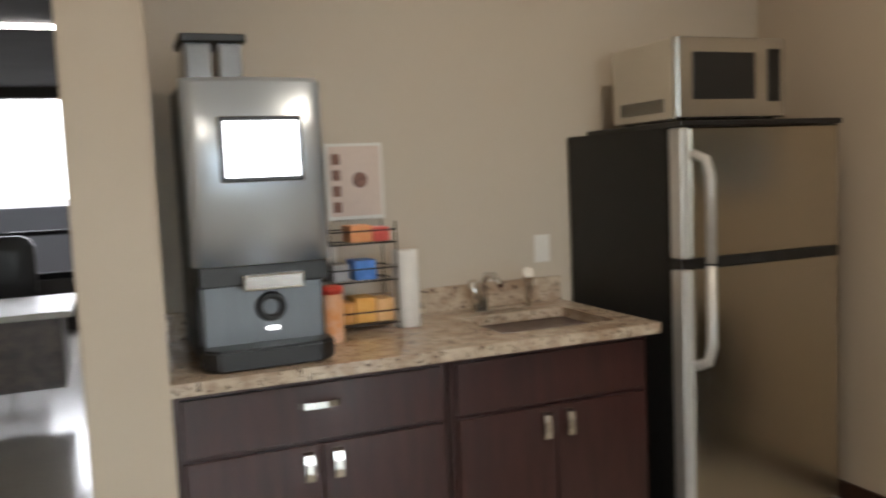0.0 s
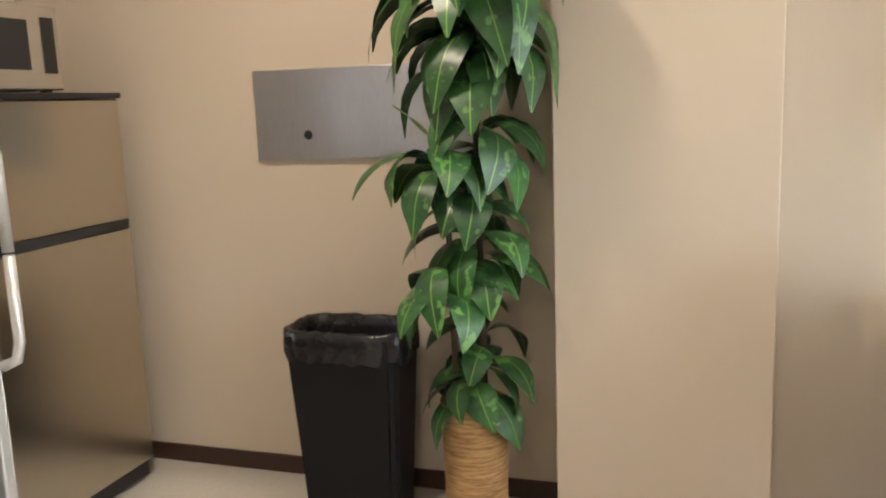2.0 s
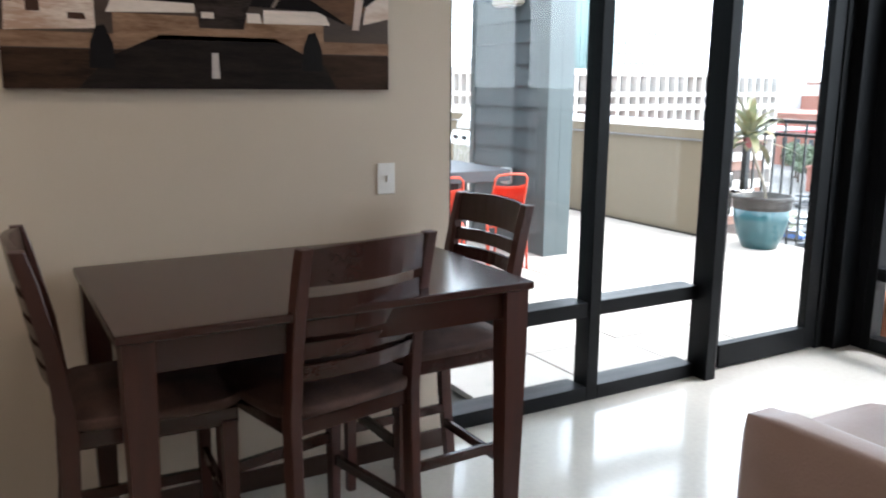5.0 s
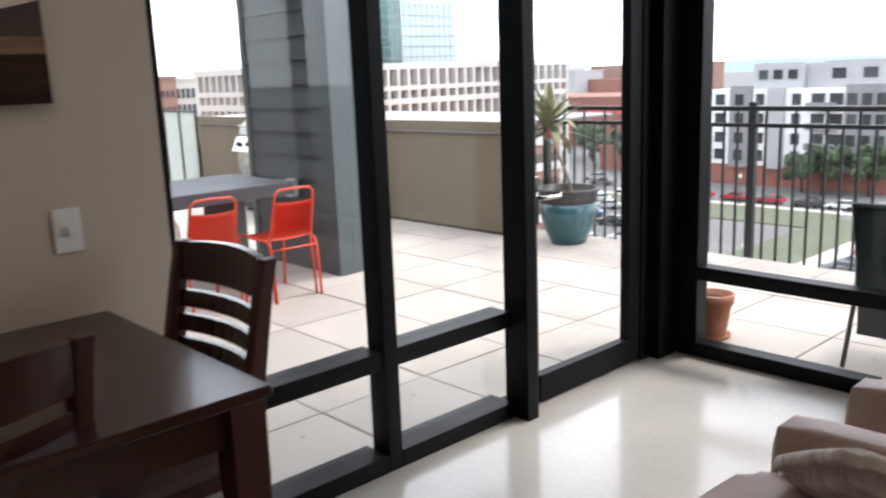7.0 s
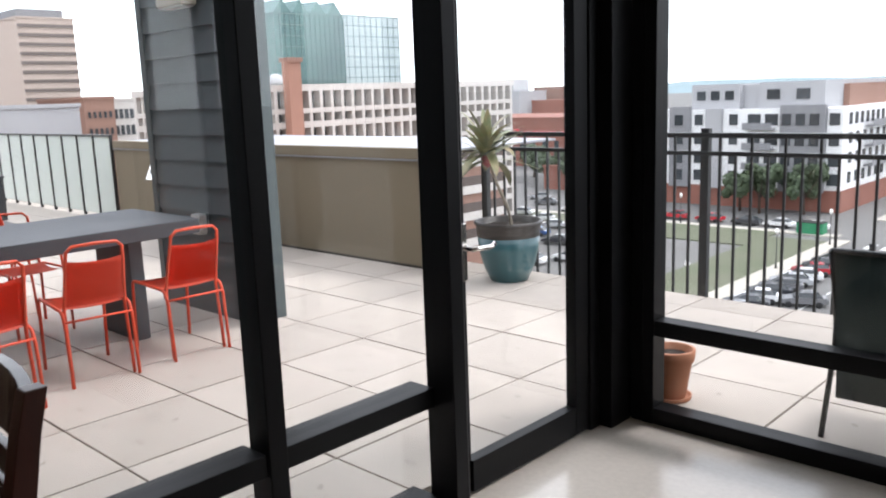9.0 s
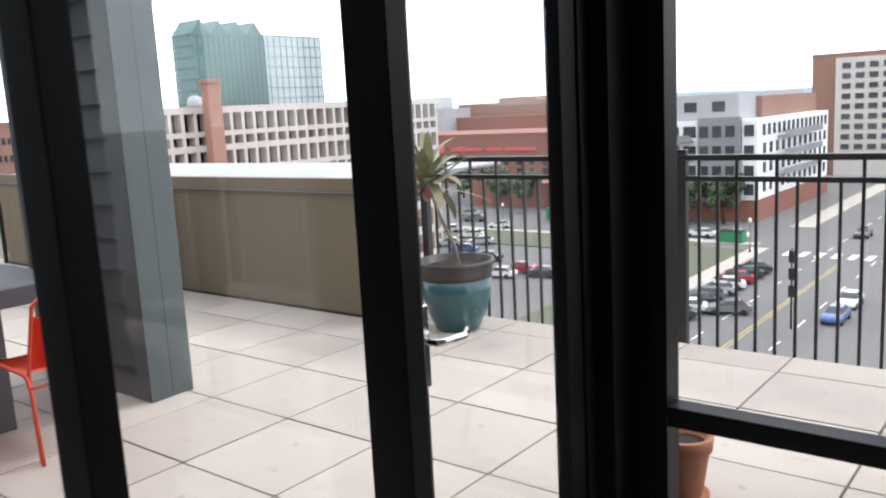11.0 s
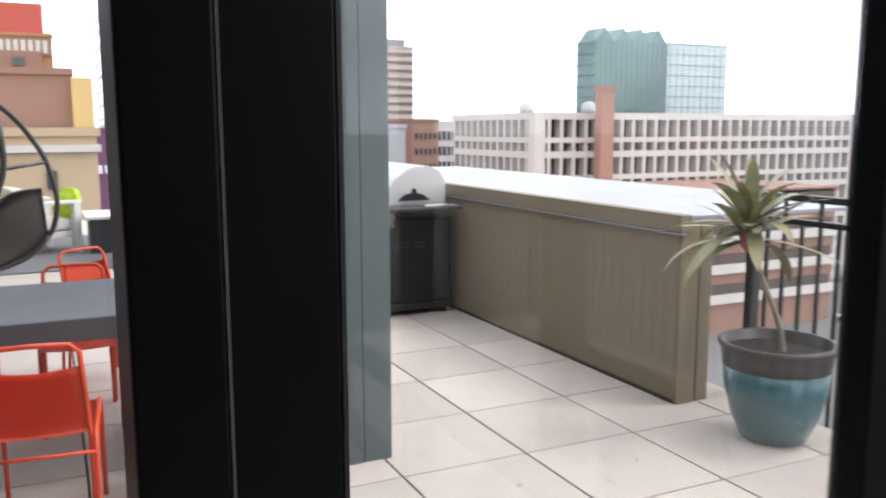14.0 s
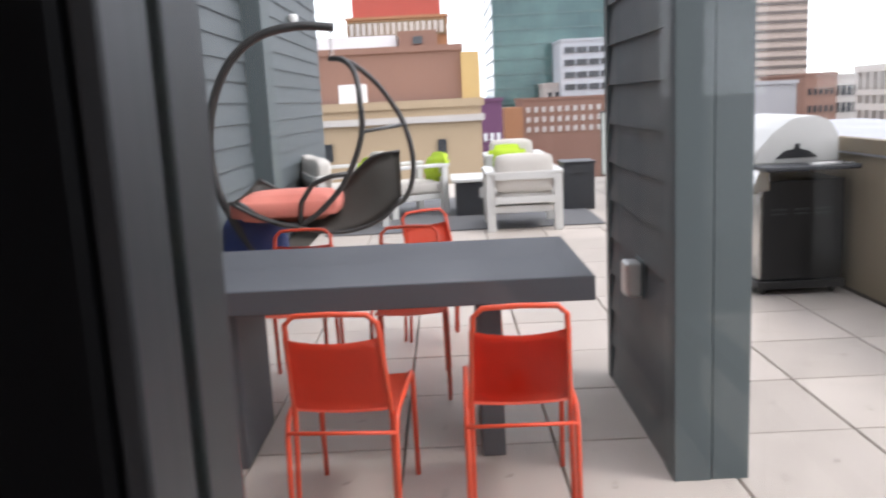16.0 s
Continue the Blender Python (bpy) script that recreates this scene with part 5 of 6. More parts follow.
def swing_chair():
    c = thing("hanging_lounger", "curved hanging lounger on a dark arched stand with a coral cushion", "hanging chair")
    dark = mat("dark bronze tube", (0.07, 0.068, 0.066), rough=0.4, metal=0.5, scale=5)
    x = 5.9
    arc = [(x + 0.1, 1.20, 0.06), (x + 0.1, 1.9, 0.05), (x + 0.1, 2.25, 0.18), (x + 0.08, 2.46, 0.45), (x + 0.06, 2.62, 0.80), (x + 0.04, 2.665, 1.15), (x + 0.02, 2.60, 1.50), (x, 2.44, 1.78), (x, 2.22, 1.94), (x, 1.95, 1.99), (x, 1.70, 1.97)]
    part("stand_arch", tube(bmesh.new(), curve(arc), 0.032, 12), dark, c)
    ring = bmesh.new()
    tube(ring, [(x + 0.35 * math.cos(a), 1.9 + 0.55 * math.sin(a), 0.05) for a in np.linspace(0, 2 * math.pi, 36, endpoint=False)], 0.024, 8, closed=True)
    part("stand_base", ring, dark, c)
    chain = bmesh.new()
    for k in range(5):
        o = 0.012
        z = 1.95 - 0.04 * k
        pts = [(x + (o * math.cos(a) if k % 2 else 0), 1.725 + (0 if k % 2 else o * math.cos(a)), z + 0.024 * math.sin(a)) for a in np.linspace(0, 2 * math.pi, 10, endpoint=False)]
        tube(chain, pts, 0.004, 5, closed=True)
    part("chain", chain, SILVER, c)
    front = [(1.74, 1.755), (1.64, 1.74), (1.55, 1.64), (1.515, 1.45), (1.52, 1.22), (1.61, 0.98), (1.74, 0.80), (1.95, 0.635), (2.15, 0.64), (2.42, 0.80)]
    rear = [(1.72, 1.76), (1.60, 1.72), (1.46, 1.60), (1.34, 1.43), (1.25, 1.25), (1.20, 0.98), (1.25, 0.74), (1.38, 0.64), (1.62, 0.58), (1.95, 0.60)]
    part("side_hoop", tube(bmesh.new(), curve([(x - 0.32 + 0.32 * max(0, 1 - i / 3), y, z) for i, (y, z) in enumerate(front)]), 0.02, 10), dark, c)
    part("side_hoop", tube(bmesh.new(), curve([(x + 0.32 - 0.32 * max(0, 1 - i / 3), y, z) for i, (y, z) in enumerate(rear)]), 0.02, 10), dark, c)
    part("arm_hoop", tube(bmesh.new(), [(x - 0.34, 1.98, 0.64), (x - 0.34, 1.96, 0.78), (x - 0.33, 1.88, 0.90), (x - 0.33, 1.74, 0.95), (x - 0.32, 1.62, 0.96)], 0.018, 8), dark, c)
    part("cross_bar", tube(bmesh.new(), [(x - 0.3, 1.53, 1.24), (x + 0.3, 1.27, 1.26)], 0.014, 8), dark, c)
    near = curve([(x - 0.34, 2.46, 0.80), (x - 0.34, 2.25, 0.68), (x - 0.34, 2.02, 0.61), (x - 0.34, 1.78, 0.56), (x - 0.34, 1.60, 0.57), (x - 0.34, 1.45, 0.62), (x - 0.34, 1.36, 0.68), (x - 0.34, 1.27, 0.78)], 3)
    far = curve([(x + 0.34, 2.40, 0.90), (x + 0.34, 2.22, 0.80), (x + 0.34, 2.0, 0.76), (x + 0.34, 1.80, 0.78), (x + 0.34, 1.72, 0.85), (x + 0.34, 1.62, 0.94), (x + 0.34, 1.50, 1.03), (x + 0.34, 1.30, 1.06)], 3)
    bm = bmesh.new()
    rows = [[bm.verts.new(p.lerp(q, u) - Vector((0, 0, 0.10 * u * (1 - u)))) for u in np.linspace(0, 1, 7)] for p, q in zip(near, far)]
    for a, b in zip(rows, rows[1:]):
        for k in range(6):
            bm.faces.new((a[k], a[k + 1], b[k + 1], b[k])).smooth = True
    bmesh.ops.solidify(bm, geom=bm.faces[:], thickness=0.012)
    part("sling", bm, MESH, c, "brown grey mesh sling")
    for edge in (near, far):
        part("sling_rim", tube(bmesh.new(), edge, 0.014, 8), dark, c)
    part("cushion", cushion(bmesh.new(), x - 0.30, 1.76, 0.66, x + 0.32, 2.46, 0.80, 0.04, 9), CORAL, c, "tufted coral cushion")


swing_chair()
pouf = thing("pouf", "round navy blue cloth pouf", "pouf", at=(6.2, 2.45, ZT))
part("pouf", lathe(bmesh.new(), [(0.20, 0), (0.23, 0.03), (0.25, 0.3), (0.24, 0.52), (0.20, 0.58), (0.1, 0.59)], 32), BLUE, pouf)
bracket = thing("wall_hook", "black metal wall hook holding two thin hanging rods", "hook")
part("backplate", boxes((5.56, 2.70, 1.30, 5.62, 2.735, 1.44), bevel=0.004), RAIL, bracket)
part("arm", tube(bmesh.new(), [(5.59, 2.705, 1.33), (5.60, 2.66, 1.27), (5.80, 2.65, 1.265), (5.95, 2.65, 1.26)], 0.014, 8), RAIL, bracket, "black horizontal arm")
for x in (5.60, 5.68):
    part("rod", tube(bmesh.new(), [(x, 2.655, 1.26), (x + 0.01, 2.66, 0.9), (x, 2.67, 0.55)], 0.005, 6), SILVER, bracket, "thin grey hanging rod")
wl_box = thing("wall_light", "beige box wall light on the siding pier", "wall light")
part("housing", boxes((3.03, 0.187, 2.12, 3.36, 0.30, 2.30), bevel=0.01), CREAM, wl_box)
part("lens", boxes((3.05, 0.20, 2.108, 3.34, 0.288, 2.119), bevel=0.002), WHITE, wl_box, "white lens")
cam_box = thing("wall_camera", "small white security camera on the siding", "camera", at=(9.9, 2.66, 2.45))
part("dome", lathe(bmesh.new(), [(0.03, -0.07), (0.055, -0.03), (0.06, 0.03), (0.045, 0.06)], 16), WHITE, cam_box)


def grill():
    g = thing("gas_grill", "gas grill with a stainless lid and black cabinet", "grill")
    x0, x1, y0, y1 = 5.24, 6.36, -1.66, -1.10
    part("cabinet", boxes((x0 + 0.06, y0, 0.13, x1, y1 - 0.02, 0.80), bevel=0.008), BLACK, g, "black cabinet")
    part("front_panel", boxes((x0 + 0.06, y1 - 0.02, 0.14, x1, y1 + 0.0, 0.80), bevel=0.006), STEEL, g, "stainless cabinet doors")
    part("base_shelf", boxes((x0 + 0.03, y0 - 0.01, ZT + 0.045, x1 + 0.03, y1 + 0.02, 0.13), bevel=0.006), BLACK, g)
    for x in (x0 + 0.1, x1 - 0.06):
        for y in (y0 + 0.05, y1 - 0.05):
            w = part("caster", lathe(bmesh.new(), [(0.024, -0.012), (0.026, 0), (0.024, 0.012)], 14), BLACK, g)
            w.matrix_basis = pose(x, y, ZT + 0.026, 90, 0, 0)
    panel = bmesh.new()
    vs = [panel.verts.new(p) for x in (x0 + 0.05, x1) for p in ((x, y1 - 0.06, 0.88), (x, y1 - 0.06, 0.74), (x, y1 + 0.07, 0.72), (x, y1 + 0.0, 0.88))]
    for q in ((0, 1, 2, 3), (7, 6, 5, 4), (0, 4, 5, 1), (1, 5, 6, 2), (2, 6, 7, 3), (3, 7, 4, 0)):
        panel.faces.new([vs[k] for k in q])
    part("control_panel", panel, STEEL, g)
    for k in range(5):
        kn = part("knob", lathe(bmesh.new(), [(0.026, 0), (0.026, 0.02), (0.018, 0.03)], 14), BLACK, g)
        kn.matrix_basis = pose(x0 + 0.2 + k * 0.2, y1 + 0.04, 0.80, -66, 0, 0)
    part("side_shelf", boxes((x0 - 0.12, y0 - 0.02, 0.875, x0 + 0.14, y1 + 0.03, 0.905), bevel=0.008), CHAR, g)
    lid = bmesh.new()
    prof = [(y0 + 0.02, 0.905), (y0 + 0.02, 1.08), (y0 + 0.07, 1.17), (y0 + 0.18, 1.215), (y0 + 0.32, 1.20), (y0 + 0.44, 1.12), (y1 + 0.0, 0.99), (y1 + 0.03, 0.905)]
    rows = [[lid.verts.new((x, y, z)) for y, z in prof] for x in (x0 + 0.12, x1 - 0.1)]
    for k in range(len(prof)):
        f = lid.faces.new((rows[0][k], rows[0][(k + 1) % len(prof)], rows[1][(k + 1) % len(prof)], rows[1][k]))
        f.smooth = False
    lid.faces.new(rows[0]), lid.faces.new(rows[1])
    bmesh.ops.bevel(lid, geom=lid.edges[:], offset=0.012, segments=2, affect="EDGES")
    part("lid", lid, mat("satin pale lid", (0.58, 0.57, 0.54), (0.50, 0.49, 0.46), rough=0.38, metal=0.35, scale=4), g, "domed pale satin lid")
    vent = bmesh.new()
    pts = [(y0 + 0.16, 0.94), (y0 + 0.44, 0.94), (y0 + 0.38, 0.99), (y0 + 0.32, 1.0), (y0 + 0.31, 1.035), (y0 + 0.285, 1.035), (y0 + 0.28, 1.0), (y0 + 0.22, 0.985)]
    sides = [[vent.verts.new((x, y, z)) for y, z in pts] for x in (x0 + 0.108, x0 + 0.119)]
    vent.faces.new(sides[0]), vent.faces.new(sides[1][::-1])
    for k in range(8):
        vent.faces.new((sides[0][k], sides[0][(k + 1) % 8], sides[1][(k + 1) % 8], sides[1][k]))
    part("lid_vent", vent, BLACK, g, "black lid vent")
    for k in range(3):
        part("louver", boxes((x0 + 0.052, y0 + 0.08 + 0.15 * k, 0.60, x0 + 0.0595, y0 + 0.18 + 0.15 * k, 0.612), (x0 + 0.052, y0 + 0.08 + 0.15 * k, 0.57, x0 + 0.0595, y0 + 0.18 + 0.15 * k, 0.582)), CHAR, g)
    part("lid_handle", tube(bmesh.new(), [(x0 + 0.2, y1 + 0.02, 1.0), (x0 + 0.22, y1 + 0.07, 1.01), (x1 - 0.2, y1 + 0.07, 1.01), (x1 - 0.18, y1 + 0.02, 1.0)], 0.012, 8), SILVER, g)
    cloth = bmesh.new()
    rows = [[cloth.verts.new((x0 - 0.11 + 0.2 * u, y0 + 0.02 + 0.26 * v, 0.908 + 0.008 * math.sin(7 * u + 4 * v))) for u in np.linspace(0, 1, 6)] for v in np.linspace(0, 1, 6)]
    for a, b in zip(rows, rows[1:]):
        for k in range(5):
            cloth.faces.new((a[k], a[k + 1], b[k + 1], b[k])).smooth = True
    bmesh.ops.solidify(cloth, geom=cloth.faces[:], thickness=0.006)
    towel = thing("dish_cloth", "white folded cloth on the grill shelf", "cloth")
    part("cloth", cloth, PAPER, towel)


grill()


def wind_screen():
    """Ribbed frosted panels that close the terrace past the parapet."""
    frost = mat("frosted ribbed panel", (0.68, 0.70, 0.68), (0.60, 0.62, 0.61), rough=0.3, scale=3, stretch=(1, 1, 10))
    fn, fl = frost.node_tree.nodes, frost.node_tree.links
    thin, blend = fn.new("ShaderNodeBsdfTranslucent"), fn.new("ShaderNodeMixShader")
    thin.inputs["Color"].default_value = (0.74, 0.77, 0.74, 1)
    blend.inputs["Fac"].default_value = 0.6
    fl.new(fn["Principled BSDF"].outputs["BSDF"], blend.inputs[1])
    fl.new(thin.outputs["BSDF"], blend.inputs[2])
    fl.new(blend.outputs["Shader"], fn["Material Output"].inputs["Surface"])
    f = thing("screen_fence", "pale ribbed panel fence with dark posts", "fence")
    first = None
    for k in range(12):
        x = 8.55 + 0.5 * k
        part("post", boxes((x - 0.015, -1.74, ZT, x + 0.015, -1.70, 1.13), bevel=0.002), RAIL, f)
        if k < 11:
            part("panel", boxes((x + 0.02, -1.73, 0.08, x + 0.48, -1.715, 1.11), bevel=0.002), frost, f)
    part("top_rail", boxes((8.53, -1.745, 1.11, 14.2, -1.70, 1.135), bevel=0.003), RAIL, f)


wind_screen()

def patio_armchair():
    c = thing("sling_armchair", "dark grey high-back sling chair on the terrace", "chair")
    x0, y0 = -1.39, -0.34
    sl = bmesh.new()
    rows = []
    for y, z in ((y0 - 0.46, 0.38), (y0 - 0.34, 0.41), (y0 - 0.12, 0.38), (y0 - 0.03, 0.30), (y0 - 0.02, 0.17), (y0 - 0.01, 0.35), (y0 + 0.02, 0.50), (y0 + 0.05, 0.67), (y0 + 0.08, 0.81)):
        rows.append([sl.verts.new((x, y, z)) for x in np.linspace(x0, x0 + 0.56, 5)])
    for a, b in zip(rows, rows[1:]):
        for k in range(4):
            sl.faces.new((a[k], a[k + 1], b[k + 1], b[k])).smooth = True
    bmesh.ops.solidify(sl, geom=sl.faces[:], thickness=0.008)
    part("sling", sl, mat("dark teal grey sling", (0.035, 0.05, 0.05), rough=0.7, bump=0.5, bump_scale=200), c)
    for x in (x0 - 0.012, x0 + 0.572):
        part("side_frame", tube(bmesh.new(), [(x, y0 - 0.46, ZT), (x, y0 - 0.46, 0.40), (x, y0 - 0.05, 0.38), (x, y0, 0.60), (x, y0 + 0.08, 0.82)], 0.013, 8), RAIL, c)
        part("back_leg", tube(bmesh.new(), [(x, y0 + 0.10, ZT), (x, y0 - 0.02, 0.40), (x, y0 - 0.02, 0.62), (x, y0 - 0.42, 0.64), (x, y0 - 0.46, 0.40)], 0.012, 8), RAIL, c)
    part("top_bar", tube(bmesh.new(), [(x0 - 0.012, y0 + 0.08, 0.82), (x0 + 0.572, y0 + 0.08, 0.82)], 0.012, 8), RAIL, c)


patio_armchair()


# ---- the city below ----
G = -20.0
ASPHALT = mat("asphalt", (0.15, 0.145, 0.14), (0.11, 0.107, 0.103), rough=0.9, scale=0.08, bump_scale=2)
GRASS = mat("mown grass", (0.085, 0.10, 0.055), (0.15, 0.14, 0.105), rough=0.95, scale=0.2, bump_scale=3)
WALK = mat("pale concrete walk", (0.42, 0.39, 0.34), (0.36, 0.33, 0.29), rough=0.9, scale=0.3)
WHITEP = mat("white road paint", (0.7, 0.7, 0.68), rough=0.8, scale=0.5)
YELLOWP = mat("yellow road paint", (0.40, 0.31, 0.13), rough=0.8, scale=0.5)
FARGLASS = mat("dark window glass", (0.045, 0.05, 0.055), (0.07, 0.08, 0.085), rough=0.12, scale=0.3, per_object=0.3)
# broad darker patches in the colour imitate reflections of other buildings
TEALGLASS = mat("green tinted curtain wall", (0.115, 0.215, 0.20), (0.045, 0.095, 0.10), rough=0.10, metal=0.15, scale=0.05, amount=1.0, bump_scale=0.3)
PALEGLASS = mat("pale banded curtain wall", (0.46, 0.54, 0.54), (0.36, 0.45, 0.46), rough=0.2, metal=0.1, scale=0.05, stretch=(1, 1, 8))
CONC = mat("pale precast concrete", (0.56, 0.52, 0.48), (0.48, 0.44, 0.41), rough=0.85, scale=0.3)
BRICK_R = mat("red brick facade", (0.27, 0.11, 0.08), (0.22, 0.09, 0.065), rough=0.9, scale=0.3, bump_scale=4)
BRICK_O = mat("orange brick facade", (0.42, 0.21, 0.11), (0.36, 0.17, 0.09), rough=0.9, scale=0.2, bump_scale=4)
BRICK_B = mat("brown brick facade", (0.29, 0.165, 0.125), (0.25, 0.14, 0.105), rough=0.9, scale=0.2, bump_scale=4)
BRICK_T = mat("tan stucco facade", (0.48, 0.36, 0.23), (0.42, 0.31, 0.20), rough=0.9, scale=0.2)
GREYP = mat("grey panel facade", (0.24, 0.24, 0.25), (0.21, 0.21, 0.22), rough=0.8, scale=0.3)
GREYL = mat("light grey panel facade", (0.40, 0.40, 0.41), (0.35, 0.35, 0.36), rough=0.8, scale=0.3)
WHITEF = mat("white panel facade", (0.78, 0.78, 0.78), (0.70, 0.70, 0.70), rough=0.8, scale=0.3)
REDP = mat("red painted metal", (0.50, 0.09, 0.06), rough=0.6, scale=0.3)

setting("ground", boxes((-3000, -3000, G - 1, 3000, 3000, G)), ASPHALT, "asphalt city ground far below the terrace")
setting("building_below", boxes((-9, -2.185, G, 14.2, 8, -0.32)), BRICK_B, "lower storeys of the building under the terrace")
for n, (x0, y0, x1, y1, m, lab) in enumerate([(36, -112, 44, -58, GRASS, "grass strip beside the parking lot"), (44, -116, 96, -104, GRASS, "grass bank along the street"), (33.6, -114, 36, -58, WALK, "pale sidewalk"),
                                              (36, -118, 96, -116, WALK, "pale sidewalk"), (34, -139, 43, -60, None, ""), (33, -200, 36.5, -134, WALK, "pale sidewalk"), (2, -200, 6, -40, GRASS, "grass verge across the road")]):
    if m:
        setting("verge", boxes((x0, y0, G, x1, y1, G + 0.15)), m, lab)
marks = bmesh.new()
for k in range(18):
    box(marks, 19.4, -190 + 8 * k, G, 19.55, -187 + 8 * k, G + 0.02)
    box(marks, 26.2, -190 + 8 * k, G, 26.35, -187 + 8 * k, G + 0.02)
box(marks, 29.2, -100, G, 29.3, -55, G + 0.02)
for k in range(9):
    box(marks, 14 + 2 * k, -113.5, G, 14.9 + 2 * k, -110, G + 0.02)
setting("road_marking", marks, WHITEP, "white lane marks")
setting("road_marking", boxes((22.7, -107, G, 22.85, -50, G + 0.02), (23.05, -107, G, 23.2, -50, G + 0.02)), YELLOWP, "yellow centre line")


def windows(parent, plane, const, a0, a1, na, z0, z1, nz, w, h, material=None):
    """Real window boxes in a grid on a face; plane is the axis that the face looks along."""
    first = None
    for i in range(na):
        for j in range(nz):
            a = a0 + (a1 - a0) * (i + 0.5) / na
            z = z0 + (z1 - z0) * (j + 0.5) / nz
            if first is None:
                d = (-0.12, -w / 2, -h / 2, 0.12, w / 2, h / 2) if plane == "x" else (-w / 2, -0.12, -h / 2, w / 2, 0.12, h / 2)
                ob = part("window", boxes(d), material or FARGLASS, parent)
                first = ob.data
            else:
                ob = new("window", first)
                ob.parent = parent
            ob.location = (const, a, z) if plane == "x" else (a, const, z)


def house(label, x0, y0, x1, y1, z1, material, name="building", z0=G):
    b = thing(name, label, "building")
    part("wall", boxes((x0, y0, z0, x1, y1, z1)), material, b)
    part("roof", boxes((x0 - 0.2, y0 - 0.2, z1, x1 + 0.2, y1 + 0.2, z1 + 0.5)), material, b)
    return b


def apartments():
    b = thing("apartment_building", "white and grey apartment block over a red brick ground floor", "building")
    part("wall", boxes((43.3, -185, G + 3.6, 78, -139.0, -2.9)), WHITEF, b, "white panel wall")
    part("ground_floor", boxes((43.1, -185, G, 78.2, -138.8, G + 3.6)), BRICK_R, b, "red brick ground floor")
    for x0, x1, m, z1 in ((43.6, 53.2, GREYP, -2.3), (63.5, 66.5, GREYL, -2.7), (69.5, 73.5, GREYP, -2.3)):
        part("bay", boxes((x0 + (2.2 if x0 < 44 else 0), -139, G + 3.2, x1, -138.2, z1)), m, b, "grey panel bay")
    part("upper_floor", boxes((47, -180, -2.9, 58, -141, 1.6)), GREYL, b, "light grey top storey")
    part("upper_floor", boxes((58, -175, -2.9, 61.5, -142.5, 1.2)), GREYL, b, "light grey top storey")
    part("upper_floor", boxes((61.5, -170, -2.9, 70.5, -141, 1.5)), GREYL, b, "light grey top storey")
    part("upper_floor", boxes((46, -186, -2.9, 52, -150, 0.9)), BRICK_B, b, "brown rear storey")
    rows = (-4.7, -8.1, -11.5, -14.6)
    for z in rows:
        windows(b, "y", -138.15, 46.4, 53.2, 3, z - 1, z + 1, 1, 1.5, 1.9)
        windows(b, "y", -138.95, 43.2, 46, 1, z - 1, z + 1, 1, 1.6, 1.9)
        windows(b, "y", -138.95, 53.4, 59.4, 2, z - 1, z + 1, 1, 2.2, 1.9)
        windows(b, "y", -138.95, 60.0, 63.2, 1, z - 1, z + 1, 1, 1.5, 1.9)
        windows(b, "y", -138.95, 66.8, 69.4, 1, z - 1, z + 1, 1, 1.5, 1.9)
        windows(b, "y", -138.15, 69.8, 73.4, 1, z - 1, z + 1, 1, 1.6, 1.9)
        windows(b, "y", -138.95, 74, 77.5, 1, z - 1, z + 1, 1, 1.8, 1.9)
    windows(b, "y", -140.95, 48, 58, 2, -1.6, 0.6, 1, 2.2, 1.7)
    windows(b, "y", -140.95, 62, 70, 3, -1.6, 0.6, 1, 1.6, 1.6)
    windows(b, "x", 43.25, -184, -141, 15, -5.6, -3.8, 1, 1.1, 1.9)
    windows(b, "x", 43.25, -184, -141, 12, -16, -6.2, 3, 1.2, 1.8)
    for z in (-9.8, -13.2, -6.4):
        part("balcony", boxes((54.2, -138.9, z, 59.3, -137.2, z + 0.2), (54.2, -137.25, z + 0.2, 59.3, -137.2, z + 1.2)), GREYP, b, "grey balcony")
        part("balcony", boxes((41.8, -175, z, 43.2, -150, z + 0.2), (41.8, -175, z + 0.2, 41.9, -150, z + 1.2)), GREYP, b, "grey balcony")


apartments()


